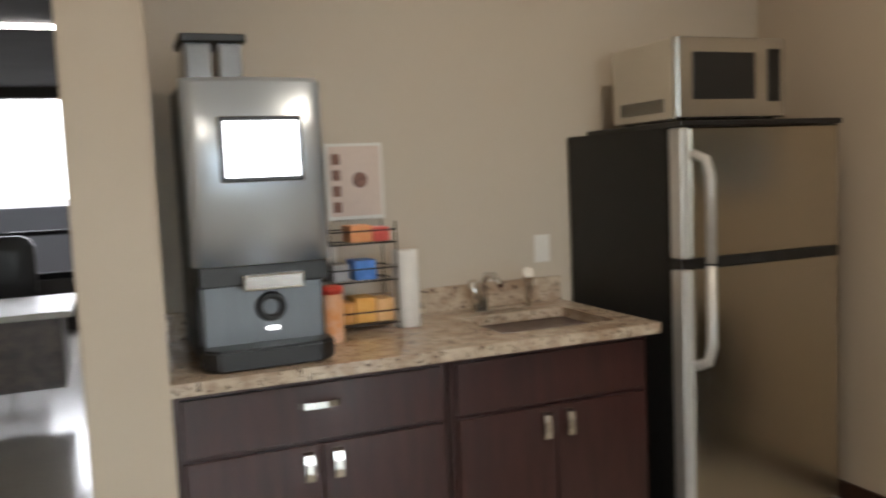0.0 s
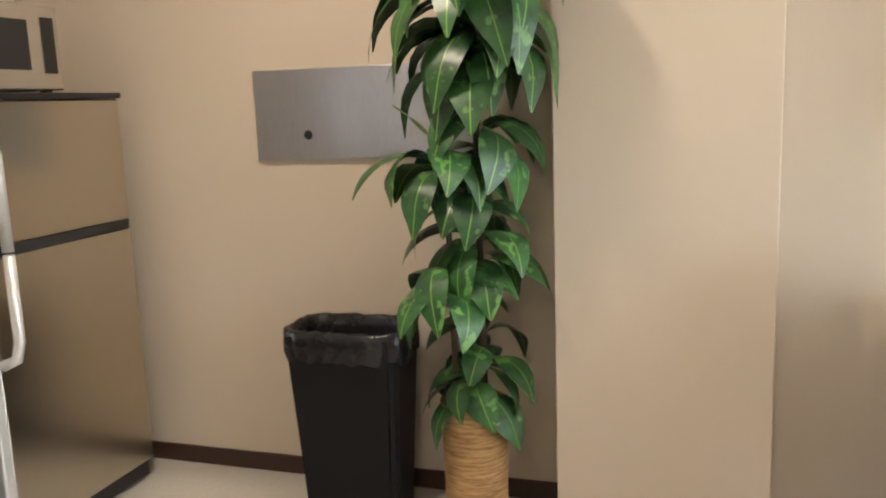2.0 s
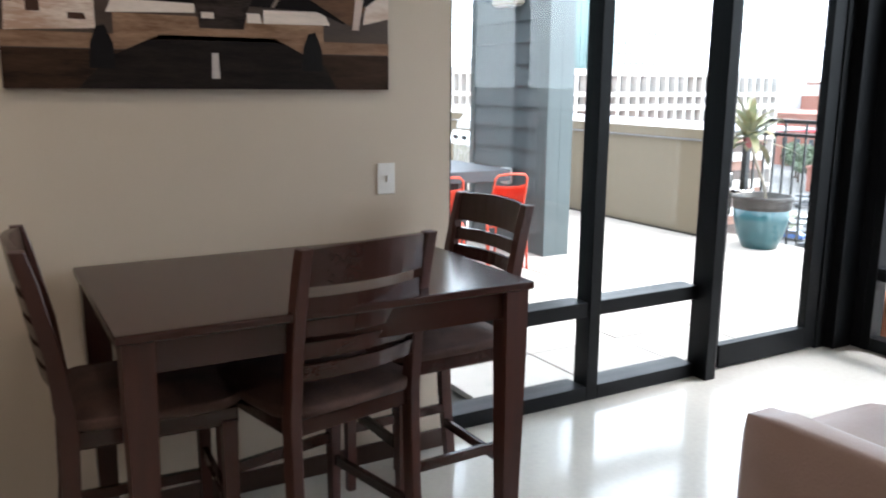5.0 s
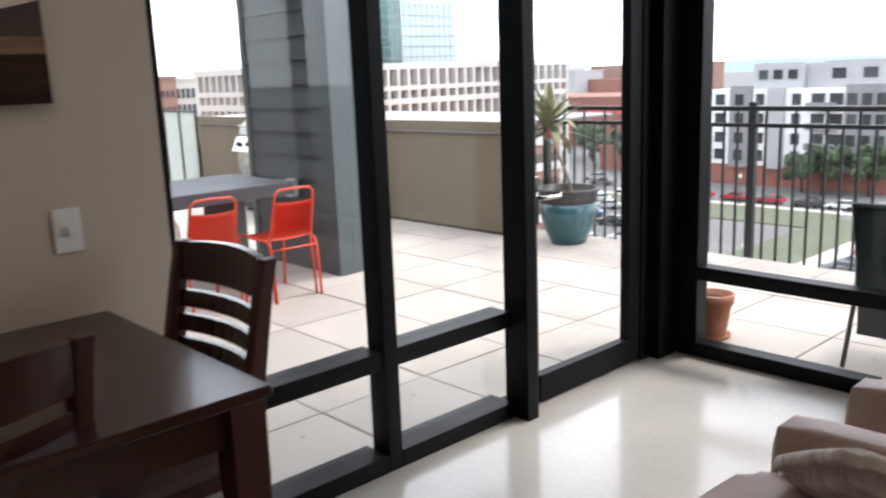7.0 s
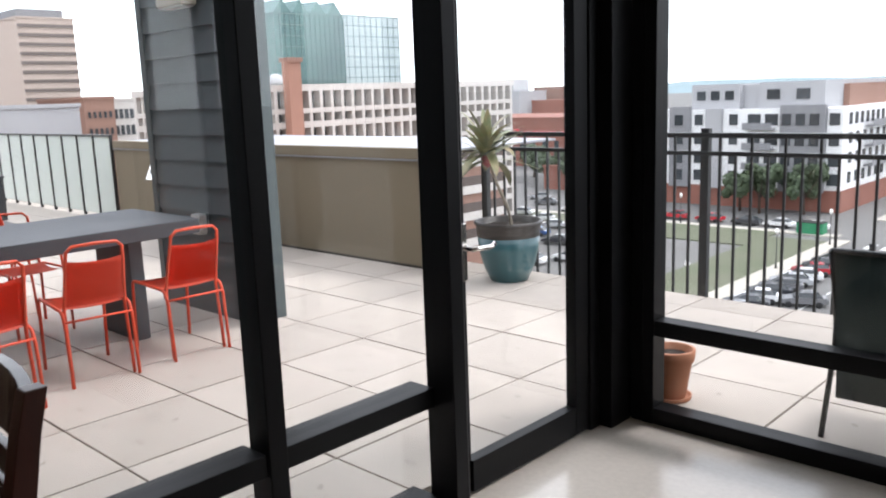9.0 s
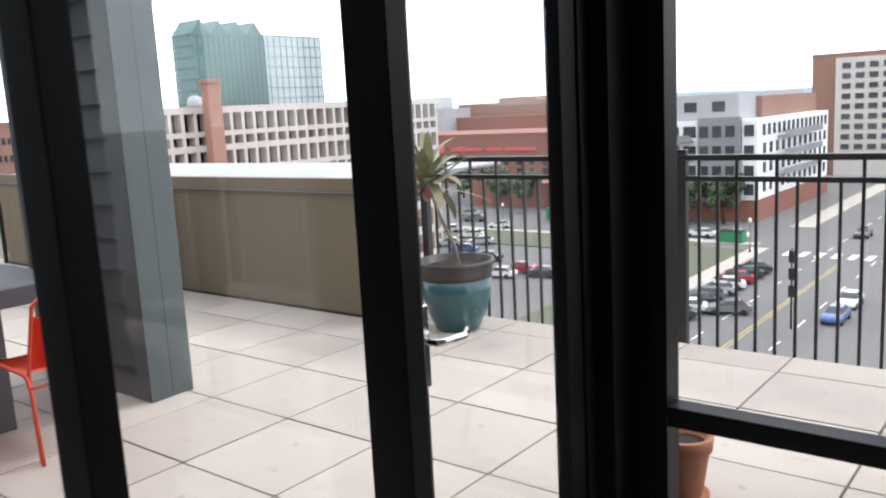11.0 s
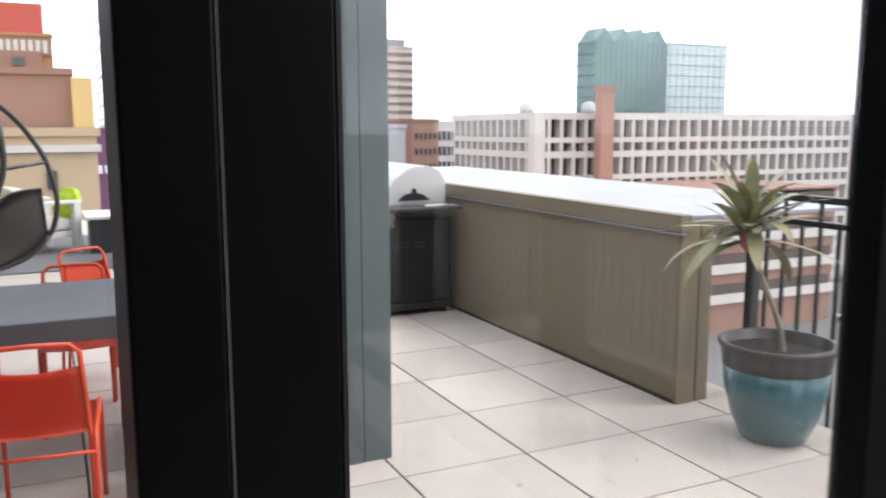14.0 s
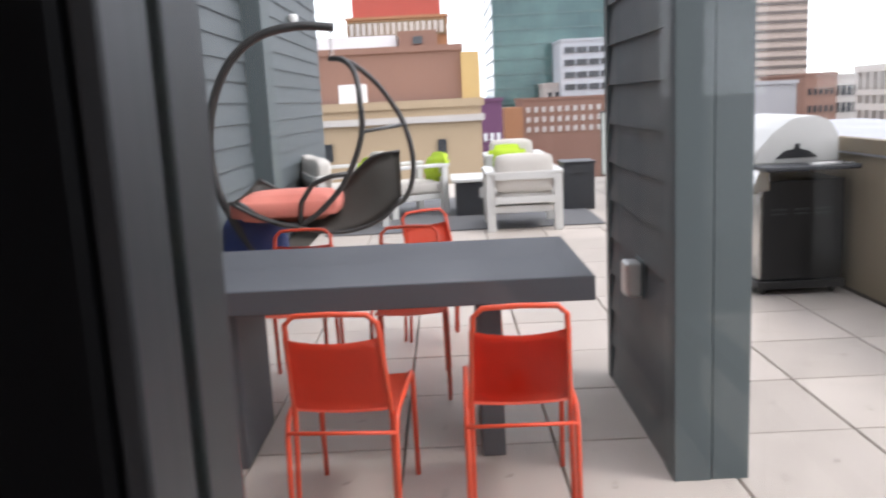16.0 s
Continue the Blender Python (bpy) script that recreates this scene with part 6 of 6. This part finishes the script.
def lattice_block():
    b = thing("parking_garage", "pale concrete office block with a deep grid of openings", "building")
    X, YN = 80.0, -48.5
    L = 21.0
    # near-black colour carries the shade deep inside the lattice openings
    part("wall", boxes((X + 1.5, -100, G, X + L, YN - 1.5, 2.6)), mat("dark recess shade", (0.035, 0.032, 0.032), (0.055, 0.05, 0.05), rough=0.35, scale=0.4), b, "recessed wall with shade put into its colour")
    part("roof", boxes((X, -100.5, 2.5, X + L + 0.5, YN, 3.3)), CONC, b)
    bm = box(bmesh.new(), X - 0.05, YN - 1.35, G, X + 1.35, YN + 0.05, 2.5)
    pitch = 1.7
    k = 0
    y = YN
    while y > -100:
        box(bm, X, y - 0.42, G, X + 1.3, y, 2.5)
        y -= pitch
    x = X
    while x < X + L:
        box(bm, x, YN - 1.3, G, x + 0.42, YN, 2.5)
        x += pitch
    z = 2.5
    while z > G:
        for a, h in ((2.05, 0.6), (3.65, 0.75)):
            box(bm, X + 0.02, -100, z - a - h, X + 1.28, YN - 0.02, z - a)
            box(bm, X + 0.02, YN - 1.28, z - a - h, X + L, YN - 0.02, z - a)
        z -= 4.4
    part("lattice", bm, CONC, b, "pale precast lattice", kind="stuff")
    for x, y in ((86, -60), (91, -54)):
        dish = part("roof_fan", lathe(bmesh.new(), [(0.9, 3.5), (1.0, 3.9), (0.8, 4.5), (0.3, 4.8)], 14, x, y), GREYL, b)
    c = thing("brick_chimney", "tall brown brick chimney shaft", "chimney")
    part("shaft", boxes((77.6, -57.6, G, 78.8, -55.8, 5.8)), mat("brown pink brick", (0.36, 0.19, 0.14), (0.31, 0.165, 0.12), rough=0.9, scale=0.6), c)
    part("cap", boxes((77.4, -57.8, 5.8, 79.0, -55.6, 6.3)), BRICK_B, c)


lattice_block()


def glass_tower(label, x0, y0, x1, y1, z1, floors, bays, material, gables=0):
    b = thing("glass_tower", label, "building")
    part("wall", boxes((x0, y0, G, x1, y1, z1)), material, b)
    bm = bmesh.new()
    for k in range(floors + 1):
        z = z1 - (z1 - G) * k / floors
        box(bm, x0 - 0.15, y0 - 0.1, z - 0.12, x0, y1 + 0.1, z + 0.12)
        box(bm, x0, y1, z - 0.12, x1, y1 + 0.15, z + 0.12)
    for k in range(bays + 1):
        y = y0 + (y1 - y0) * k / bays
        box(bm, x0 - 0.12, y - 0.06, G, x0 - 0.02, y + 0.06, z1)
    part("mullion_grid", bm, mat("green grey mullion", (0.13, 0.20, 0.195), rough=0.4), b, kind="stuff")
    if gables:
        bm = bmesh.new()
        for k in range(gables):
            a, c2 = y1 - (y1 - y0) * k / gables, y1 - (y1 - y0) * (k + 1) / gables
            vs = [bm.verts.new(p) for x in (x0, x1) for p in ((x, a, z1), (x, c2, z1), (x, (a + c2) / 2, z1 + 3.5))]
            bm.faces.new(vs[:3]), bm.faces.new(vs[3:][::-1])
            for q in ((0, 1, 4, 3), (1, 2, 5, 4), (2, 0, 3, 5)):
                bm.faces.new([vs[i] for i in q])
        part("gabled_roof", bm, material, b, "row of small gables")
    return b


glass_tower("green glass office tower with a gabled roofline", 170, -143, 178, -121, 22.5, 16, 14, TEALGLASS, 4)
glass_tower("pale banded glass wing of the office tower", 171, -164, 178, -143, 23, 16, 10, PALEGLASS)
gt = glass_tower("tall green glass tower with a white rooftop frame", 200, -48, 240, -11.5, 27.5, 14, 22, TEALGLASS)
part("roof_frame", boxes((205, -32, 27.5, 235, -16, 31.5)), WHITEF, gt, "white rooftop frame")
hb = house("pale grey and glass office block with bands of windows", 186, -37.2, 200, -25.4, 13.2, mat("pale blue grey panel", (0.50, 0.53, 0.56), (0.44, 0.47, 0.50), rough=0.7, scale=0.3))
windows(hb, "x", 185.95, -36.6, -26, 4, -6, 12.6, 7, 2.3, 1.3)
st2 = house("beige tower with dark horizontal window bands", 250, -107, 275, -91, 27, mat("pinkish beige concrete", (0.52, 0.42, 0.36), (0.46, 0.37, 0.32), rough=0.9, scale=0.2))
for k in range(14):
    part("window_band", boxes((249.7, -107, 24.6 - 2.6 * k, 250.0, -91, 25.5 - 2.6 * k)), mat("brown tinted window band", (0.17, 0.135, 0.12), rough=0.3, scale=0.3), st2)
part("roof", boxes((252, -105, 27.5, 272, -92, 29.8)), GREYP, st2)
house("low grey metal building", 110, -45.3, 130, -33, 1.6, GREYL)
wb = house("pale stone building with tall dark windows", 160, -78.5, 180, -73.2, 2.6, CONC)
windows(wb, "x", 159.95, -78, -73.6, 4, -8, 1.6, 3, 0.7, 1.9)
wc = house("brown brick building with a row of dark windows", 158, -73.0, 180, -67.0, 3.0, BRICK_B)
windows(wc, "x", 157.95, -72.6, -67.4, 5, -8, 1.6, 3, 0.5, 1.2)
ht = house("tan stone hotel tower with small windows", 230, -62.5, 250, -42, 16.5, mat("tan stone", (0.50, 0.42, 0.34), rough=0.9, scale=0.2))
part("wing", boxes((229, -64, G, 245, -55.5, 19.0)), CONC, ht)
windows(ht, "x", 229.95, -55, -42.5, 7, -6, 15.5, 9, 0.8, 1.3)
windows(ht, "x", 228.95, -63.5, -56, 4, -6, 17.5, 10, 0.8, 1.3)

rr = house("orange brick building with a red metal top storey", 150, -0.5, 175, 17.2, 16.2, BRICK_O)
part("top_storey", boxes((151, 0.6, 16.2, 174, 16.2, 21.4)), REDP, rr, "red metal top storey")
part("window_wall", boxes((149.5, -0.3, 13.2, 150.0, 17.0, 15.9)), mat("bronze glass", (0.22, 0.13, 0.06), rough=0.2, metal=0.3), rr)
windows(rr, "x", 149.4, 0.0, 16.8, 16, 13.3, 15.8, 1, 0.7, 2.0, CONC)
part("front_block", boxes((146, 1.5, G, 150, 12.5, 12.8)), mat("ochre brick", (0.52, 0.31, 0.12), (0.44, 0.26, 0.10), rough=0.9, scale=0.3), rr)
windows(rr, "x", 145.9, 3, 11.5, 3, 8.6, 10.6, 1, 0.9, 1.2)
bb = house("brown brick building with a white parapet", 70, -0.7, 90, 14.5, 5.6, BRICK_B)
part("end_bay", boxes((69.5, -2.2, G, 88, -0.7, 5.4)), mat("ochre stucco", (0.60, 0.42, 0.18), (0.54, 0.37, 0.16), rough=0.9, scale=0.3), bb, "ochre stucco end bay")
part("penthouse", boxes((71, 1.2, 5.9, 78, 4.4, 7.4)), BRICK_B, bb)
part("white_roof", boxes((72, 4.6, 6.1, 86, 12, 7.2)), WHITEF, bb, "white roof box")
windows(bb, "x", 69.95, 4.5, 10.5, 3, 0.2, 1.8, 1, 1.0, 0.8)
windows(bb, "x", 70.95, 2.2, 3.4, 1, 6.2, 7.0, 1, 0.8, 0.6)
tb = house("tan stucco building with a flat roof", 52, -1.4, 69, 13, 1.1, BRICK_T)
part("cornice", boxes((51.7, -1.6, 0.2, 69, 13, 0.6)), CONC, tb)
part("roof_unit", boxes((54, 6.0, 1.6, 56.5, 7.6, 2.8)), WHITEF, tb)
windows(tb, "x", 51.95, 0.4, 1.8, 1, -2.2, -0.6, 1, 0.55, 1.1)
windows(tb, "x", 51.95, 7.5, 12, 3, -2.2, -0.6, 1, 0.6, 1.1)
pp = house("purple painted low building", 130, -8.2, 150, -3.9, 1.2, mat("purple siding", (0.16, 0.06, 0.13), (0.13, 0.05, 0.11), rough=0.7, scale=0.5, stretch=(1, 1, 8)))
windows(pp, "x", 129.9, -8, -4, 4, -5.2, -3.4, 1, 0.6, 1.2, WHITEF)
rb = house("brown red brick shops", 170, -35, 185, -15, 0.9, BRICK_B)
part("side_block", boxes((169, -15, G, 184, -11.4, -0.4)), BRICK_O, rb)
windows(rb, "x", 169.95, -34.5, -15.5, 12, -6, 0, 3, 0.8, 1.1, CONC)
tn = house("tan stone block behind the shops", 190, -36, 210, -22, 4.0, CONC)
windows(tn, "x", 189.9, -35.5, -22.5, 8, -4, 3, 3, 0.8, 1.2)
rnd = random.Random(21)
for k in range(26):
    x, y = rnd.uniform(90, 320), rnd.uniform(-60, 24)
    if x < 140 and -20 < y < 20:
        y -= 45
    h = rnd.uniform(-16, -6)
    q = house("low rooftop among the far blocks", x, y, x + rnd.uniform(8, 20), y + rnd.uniform(5, 14), h, rnd.choice([BRICK_R, CONC, BRICK_T, GREYL, WHITEF, BRICK_B]))
    q["group"] = "far low buildings"
rl = house("long low red brick building with a pink sign", 96, -225, 190, -190, -6.4, BRICK_R)
for a, b2 in ((118, 128), (129, 134), (136, 147)):
    part("sign_bar", boxes((a, -189.9, -10.6, b2, -189.6, -9.8)), mat("pink red sign", (0.8, 0.10, 0.12), rough=0.4), rl)
part("sign_disc", boxes((149, -189.9, -11.0, 151, -189.6, -9.2), bevel=0.1), mat("pink red sign", (0.8, 0.10, 0.12), rough=0.4), rl)
windows(rl, "y", -189.9, 105, 179, 18, -18, -12, 2, 1.4, 2.0)
gb = house("grey concrete block with a rooftop tower", 205, -280, 236, -262, 1.2, GREYL)
part("penthouse", boxes((211, -276, 1.2, 219, -266, 6.5)), GREYL, gb)
windows(gb, "y", -265.9, 212, 218, 1, 3.5, 6, 1, 3, 2)
bt = house("brown brick blocks on the skyline", 168, -310, 215, -285, 2.6, BRICK_B)
part("penthouse", boxes((178, -305, 2.6, 196, -288, 5.0)), BRICK_B, bt)
part("front_block", boxes((160, -282, G, 205, -270, -2.2)), BRICK_R, bt, "red brick front block")
bw = house("beige and brick office tower with window bands", 22, -250, 56, -222, 9.5, BRICK_B)
part("front_block", boxes((24, -222, G, 50, -219.5, 8.7)), CONC, bw, "beige concrete front")
windows(bw, "y", -219.4, 25, 49, 8, -14, 8, 9, 1.9, 1.3)
pk = house("brick and white banded parking deck", 64, -78, 84, -44, -5.4, BRICK_B)
for z in (-7.2, -10.4, -13.6, -16.8):
    part("band", boxes((63.7, -78.2, z, 84, -44, z + 1.0)), CONC, pk, "white concrete band")
    # solid dark strip painted as the shade between the decks
    part("deck_opening_shade", boxes((63.8, -77.4, z + 1.0, 64.1, -44.5, z + 2.1)), mat("painted deck opening shade", (0.10, 0.075, 0.065), rough=0.9), pk)
house("low brick wall building by the parking lot", 84, -158, 108, -146, -15.2, BRICK_R)
for k in range(30):
    x, y = rnd.uniform(110, 330), rnd.uniform(-380, -232)
    q = house("low rooftop among the far blocks", x, y, x + rnd.uniform(10, 26), y + rnd.uniform(6, 16), rnd.uniform(-14, -4.5), rnd.choice([BRICK_R, CONC, BRICK_T, GREYL, BRICK_T, BRICK_B]))
    q["group"] = "far low buildings"


def ridge():
    bm = bmesh.new()
    n = 160
    lo, hi = [], []
    for k in range(n):
        a = -2.4 + 3.2 * k / n
        r = 2600
        z = G + 26 + 26 * (noise.noise(Vector((a * 3, 0, 0))) + 0.4 * noise.noise(Vector((a * 11, 3, 0))))
        lo.append(bm.verts.new((r * math.cos(a), r * math.sin(a), G)))
        hi.append(bm.verts.new(((r + 300) * math.cos(a), (r + 300) * math.sin(a), z)))
    for k in range(n - 1):
        bm.faces.new((lo[k], lo[k + 1], hi[k + 1], hi[k]))
    setting("backdrop", bm, mat("far blue green hills", (0.20, 0.27, 0.30), (0.17, 0.24, 0.24), rough=1.0, scale=0.01), "far hills on the skyline")


ridge()


def car(paint):
    c = thing("car", "parked car on the asphalt", "car", "parked cars")
    m = mat("car paint", paint, rough=0.25, coat=0.5, scale=0.5)
    bm = bmesh.new()
    prof = [(-2.2, 0.35), (-2.25, 0.75), (-2.1, 0.92), (-1.3, 0.98), (1.0, 0.95), (1.9, 0.82), (2.25, 0.62), (2.25, 0.35)]
    rows = [[bm.verts.new((x, y, z)) for x, z in prof] for y in (-0.9, 0.9)]
    for k in range(8):
        bm.faces.new((rows[0][k], rows[0][(k + 1) % 8], rows[1][(k + 1) % 8], rows[1][k]))
    bm.faces.new(rows[0]), bm.faces.new(rows[1])
    bmesh.ops.bevel(bm, geom=bm.edges[:], offset=0.06, segments=2, affect="EDGES")
    part("body", bm, m, c)
    bm = bmesh.new()
    lo = [bm.verts.new(p) for p in ((-1.75, -0.8, 0.94), (1.05, -0.8, 0.92), (1.05, 0.8, 0.92), (-1.75, 0.8, 0.94))]
    hi = [bm.verts.new(p) for p in ((-1.2, -0.62, 1.38), (0.25, -0.62, 1.40), (0.25, 0.62, 1.40), (-1.2, 0.62, 1.38))]
    for k in range(4):
        bm.faces.new((lo[k], lo[(k + 1) % 4], hi[(k + 1) % 4], hi[k]))
    bm.faces.new(lo), bm.faces.new(hi)
    part("window", bm, FARGLASS, c, "dark car windows")
    part("roof", boxes((-1.18, -0.6, 1.385, 0.23, 0.6, 1.43), bevel=0.015), m, c)
    for x in (-1.35, 1.4):
        for y in (-0.86, 0.86):
            w = part("wheel", lathe(bmesh.new(), [(0.2, -0.1), (0.32, -0.08), (0.32, 0.08), (0.2, 0.1)], 14), BLACK, c)
            w.matrix_basis = pose(x, y, 0.32, 90, 0, 0)
    return c


colors = {"white": (0.75, 0.75, 0.75), "silver": (0.42, 0.43, 0.44), "dark": (0.04, 0.042, 0.05), "red": (0.42, 0.02, 0.03), "blue": (0.04, 0.10, 0.28), "grey": (0.16, 0.16, 0.17)}
spots = [("grey", 30.6, -70.5, 20), ("dark", 30.6, -73.4, 20), ("white", 30.6, -76.3, 20), ("dark", 30.6, -79.2, 20), ("grey", 30.6, -82.1, 20), ("silver", 30.6, -85.0, 20), ("white", 30.6, -87.9, 20),
         ("red", 30.6, -91.2, 20), ("dark", 30.6, -94.5, 20), ("dark", 30.6, -97.5, 20), ("grey", 26.6, -77.5, 25), ("white", 17.2, -85.5, 90), ("blue", 17.0, -79.0, 90), ("dark", 17.4, -150, 90), ("dark", 24.6, -128, 90),
         ("white", 57.8, -83, 10), ("red", 57.2, -87, 10), ("dark", 53.0, -85.5, 10), ("silver", 79, -100, 30), ("white", 80.5, -108, 30), ("white", 82, -119, 20), ("silver", 98, -131, 20), ("blue", 73, -96, 15), ("dark", 66, -92, 10), ("white", 61, -79, 10),
         ("white", 88, -112, 20), ("silver", 75, -103, 30), ("grey", 92, -125, 20), ("red", 57, -121, 0), ("red", 63, -121, 0), ("dark", 51, -121, 0), ("white", 46, -121, 0), ("white", 41, -121, 0), ("red", 69, -121, 0),
         ("red", 120, -9, 80), ("white", 126, -14, 80), ("silver", 140, -18, 80), ("dark", 118, -16, 80)]
made = {}
for col, x, y, turn in spots:
    at = pose(x, y, G, 0, 0, turn)
    if col not in made:
        made[col] = car(colors[col])
        made[col]["label"] = col + " parked car on the asphalt"
        made[col].matrix_basis = at
    else:
        copy_thing(made[col], at)


def tree(seed, height, spread):
    t = thing("tree", "leafy green street tree", "tree", "street trees")
    rnd2 = random.Random(seed)
    trunk = bmesh.new()
    tube(trunk, [(0, 0, 0), (0.1, 0, height * 0.3), (0, 0.1, height * 0.6)], 0.28, 8, r_end=0.14)
    for k in range(6):
        a = k * 1.05
        tube(trunk, [(0, 0, height * 0.3), (math.cos(a) * spread * 0.35, math.sin(a) * spread * 0.35, height * 0.55), (math.cos(a) * spread * 0.6, math.sin(a) * spread * 0.6, height * 0.7)], 0.12, 6, r_end=0.04)
    part("trunk", trunk, STEM, t)
    blobs = [(rnd2.uniform(-.6, .6) * spread, rnd2.uniform(-.6, .6) * spread, height * rnd2.uniform(0.42, 0.88), rnd2.uniform(0.25, 0.42) * spread) for _ in range(16)]
    crown = bmesh.new()
    for bx, by, bz, br in blobs:
        for _ in range(150):
            d = Vector((rnd2.gauss(0, 1), rnd2.gauss(0, 1), rnd2.gauss(0, 1))).normalized()
            p = Vector((bx, by, bz)) + d * br * rnd2.uniform(0.6, 1.05)
            u = d.orthogonal().normalized() * 0.22
            v = (d.cross(u).normalized() + d * rnd2.uniform(-.8, .8)).normalized() * 0.2
            crown.faces.new([crown.verts.new(p + q) for q in (-u - v, u - v, u + v, v - u)])
    part("crown", crown, mat("street tree leaves", (0.085, 0.12, 0.06), (0.055, 0.08, 0.045), rough=0.7, scale=0.8, amount=1.0), t, "leafy crown", kind="stuff")
    return t


t1 = tree(1, 8.5, 4.2)
t1.matrix_basis = pose(54, -133, G)
t2 = tree(2, 7, 3.2)
t2.matrix_basis = pose(58, -134.5, G)
for src, x, y, k in ((t1, 47.5, -135, 40), (t1, 105, -150, 10), (t2, 112, -152, 200), (t1, 119, -158, 130), (t2, 100, -146, 60), (t1, 125, -165, 300), (t1, 90, -140, 77), (t1, 4, -150, 20), (t2, 4, -120, 70),
                     (t1, 140, -5, 10), (t2, 150, -12, 50)):
    copy_thing(src, pose(x, y, G, 0, 0, k))


def street_lamp():
    l = thing("street_lamp", "dark street lamp with a white globe", "street lamp", "street lamps")
    part("pole", lathe(bmesh.new(), [(0.16, 0), (0.12, 0.5), (0.06, 0.8), (0.05, 4.2)], 10), RAIL, l)
    part("globe", lathe(bmesh.new(), [(0.08, 4.2), (0.22, 4.4), (0.24, 4.6), (0.15, 4.85), (0.02, 4.9)], 12), WHITE, l, "white globe")
    return l


sl = street_lamp()
sl.matrix_basis = pose(35, -92, G)
for x, y in ((35, -70), (35, -110), (60, -117), (80, -117)):
    copy_thing(sl, pose(x, y, G))
sig = thing("traffic_light", "dark traffic signal on a pole", "traffic light", at=(19.8, -74.5, G))
part("pole", lathe(bmesh.new(), [(0.1, 0), (0.08, 7.5)], 8), RAIL, sig)
for z in (3.0, 4.6, 6.2):
    part("signal_head", boxes((-0.25, -0.2, z, 0.25, 0.2, z + 1.1), bevel=0.04), BLACK, sig)
skip = thing("dumpster", "green dumpster on the lot", "dumpster", at=(40, -117.5, G))
part("bin", boxes((-1.8, -1, 0.15, 1.8, 1, 1.7), bevel=0.05), mat("green paint", (0.02, 0.22, 0.10), rough=0.6), skip)
part("lid", boxes((-1.85, -1.05, 1.7, 1.85, 1.05, 1.8), bevel=0.03), BLACK, skip)
lift = thing("boom_lift", "green construction lift by the street", "construction lift", at=(77, -131, G))
part("base", boxes((-2, -1.2, 0.4, 2, 1.2, 2.4), bevel=0.08), mat("green paint", (0.02, 0.22, 0.10), rough=0.6), lift)
part("boom", boxes((-0.4, -0.3, 2.4, 0.4, 0.3, 4.6), bevel=0.05), mat("green paint", (0.02, 0.22, 0.10), rough=0.6), lift)


# ---- lamps of the rooms ----
for x, y in ((-1.4, 6.1), (-3.6, 5.2), (-3.2, 2.6), (-1.4, 4.2)):
    lamp = thing("ceiling_light", "round recessed ceiling light", "ceiling light", "ceiling lights", at=(x, y, H))
    part("trim", lathe(bmesh.new(), [(0.095, -0.006), (0.1, 0.0), (0.08, 0.0)], 24), WHITE, lamp)
    part("diffuser", lathe(bmesh.new(), [(0.075, -0.004), (0.075, 0.0)], 24), glowing("warm diffuser", (1.0, 0.86, 0.68), 6.0), lamp, "warm lit diffuser")
    area("downlight", (x, y, H - 0.02), (x, y, 0), 0.16, 0.16, 3.8 if y > 6 else 2.6 if y > 5 else 1.9, (1.0, 0.83, 0.62))
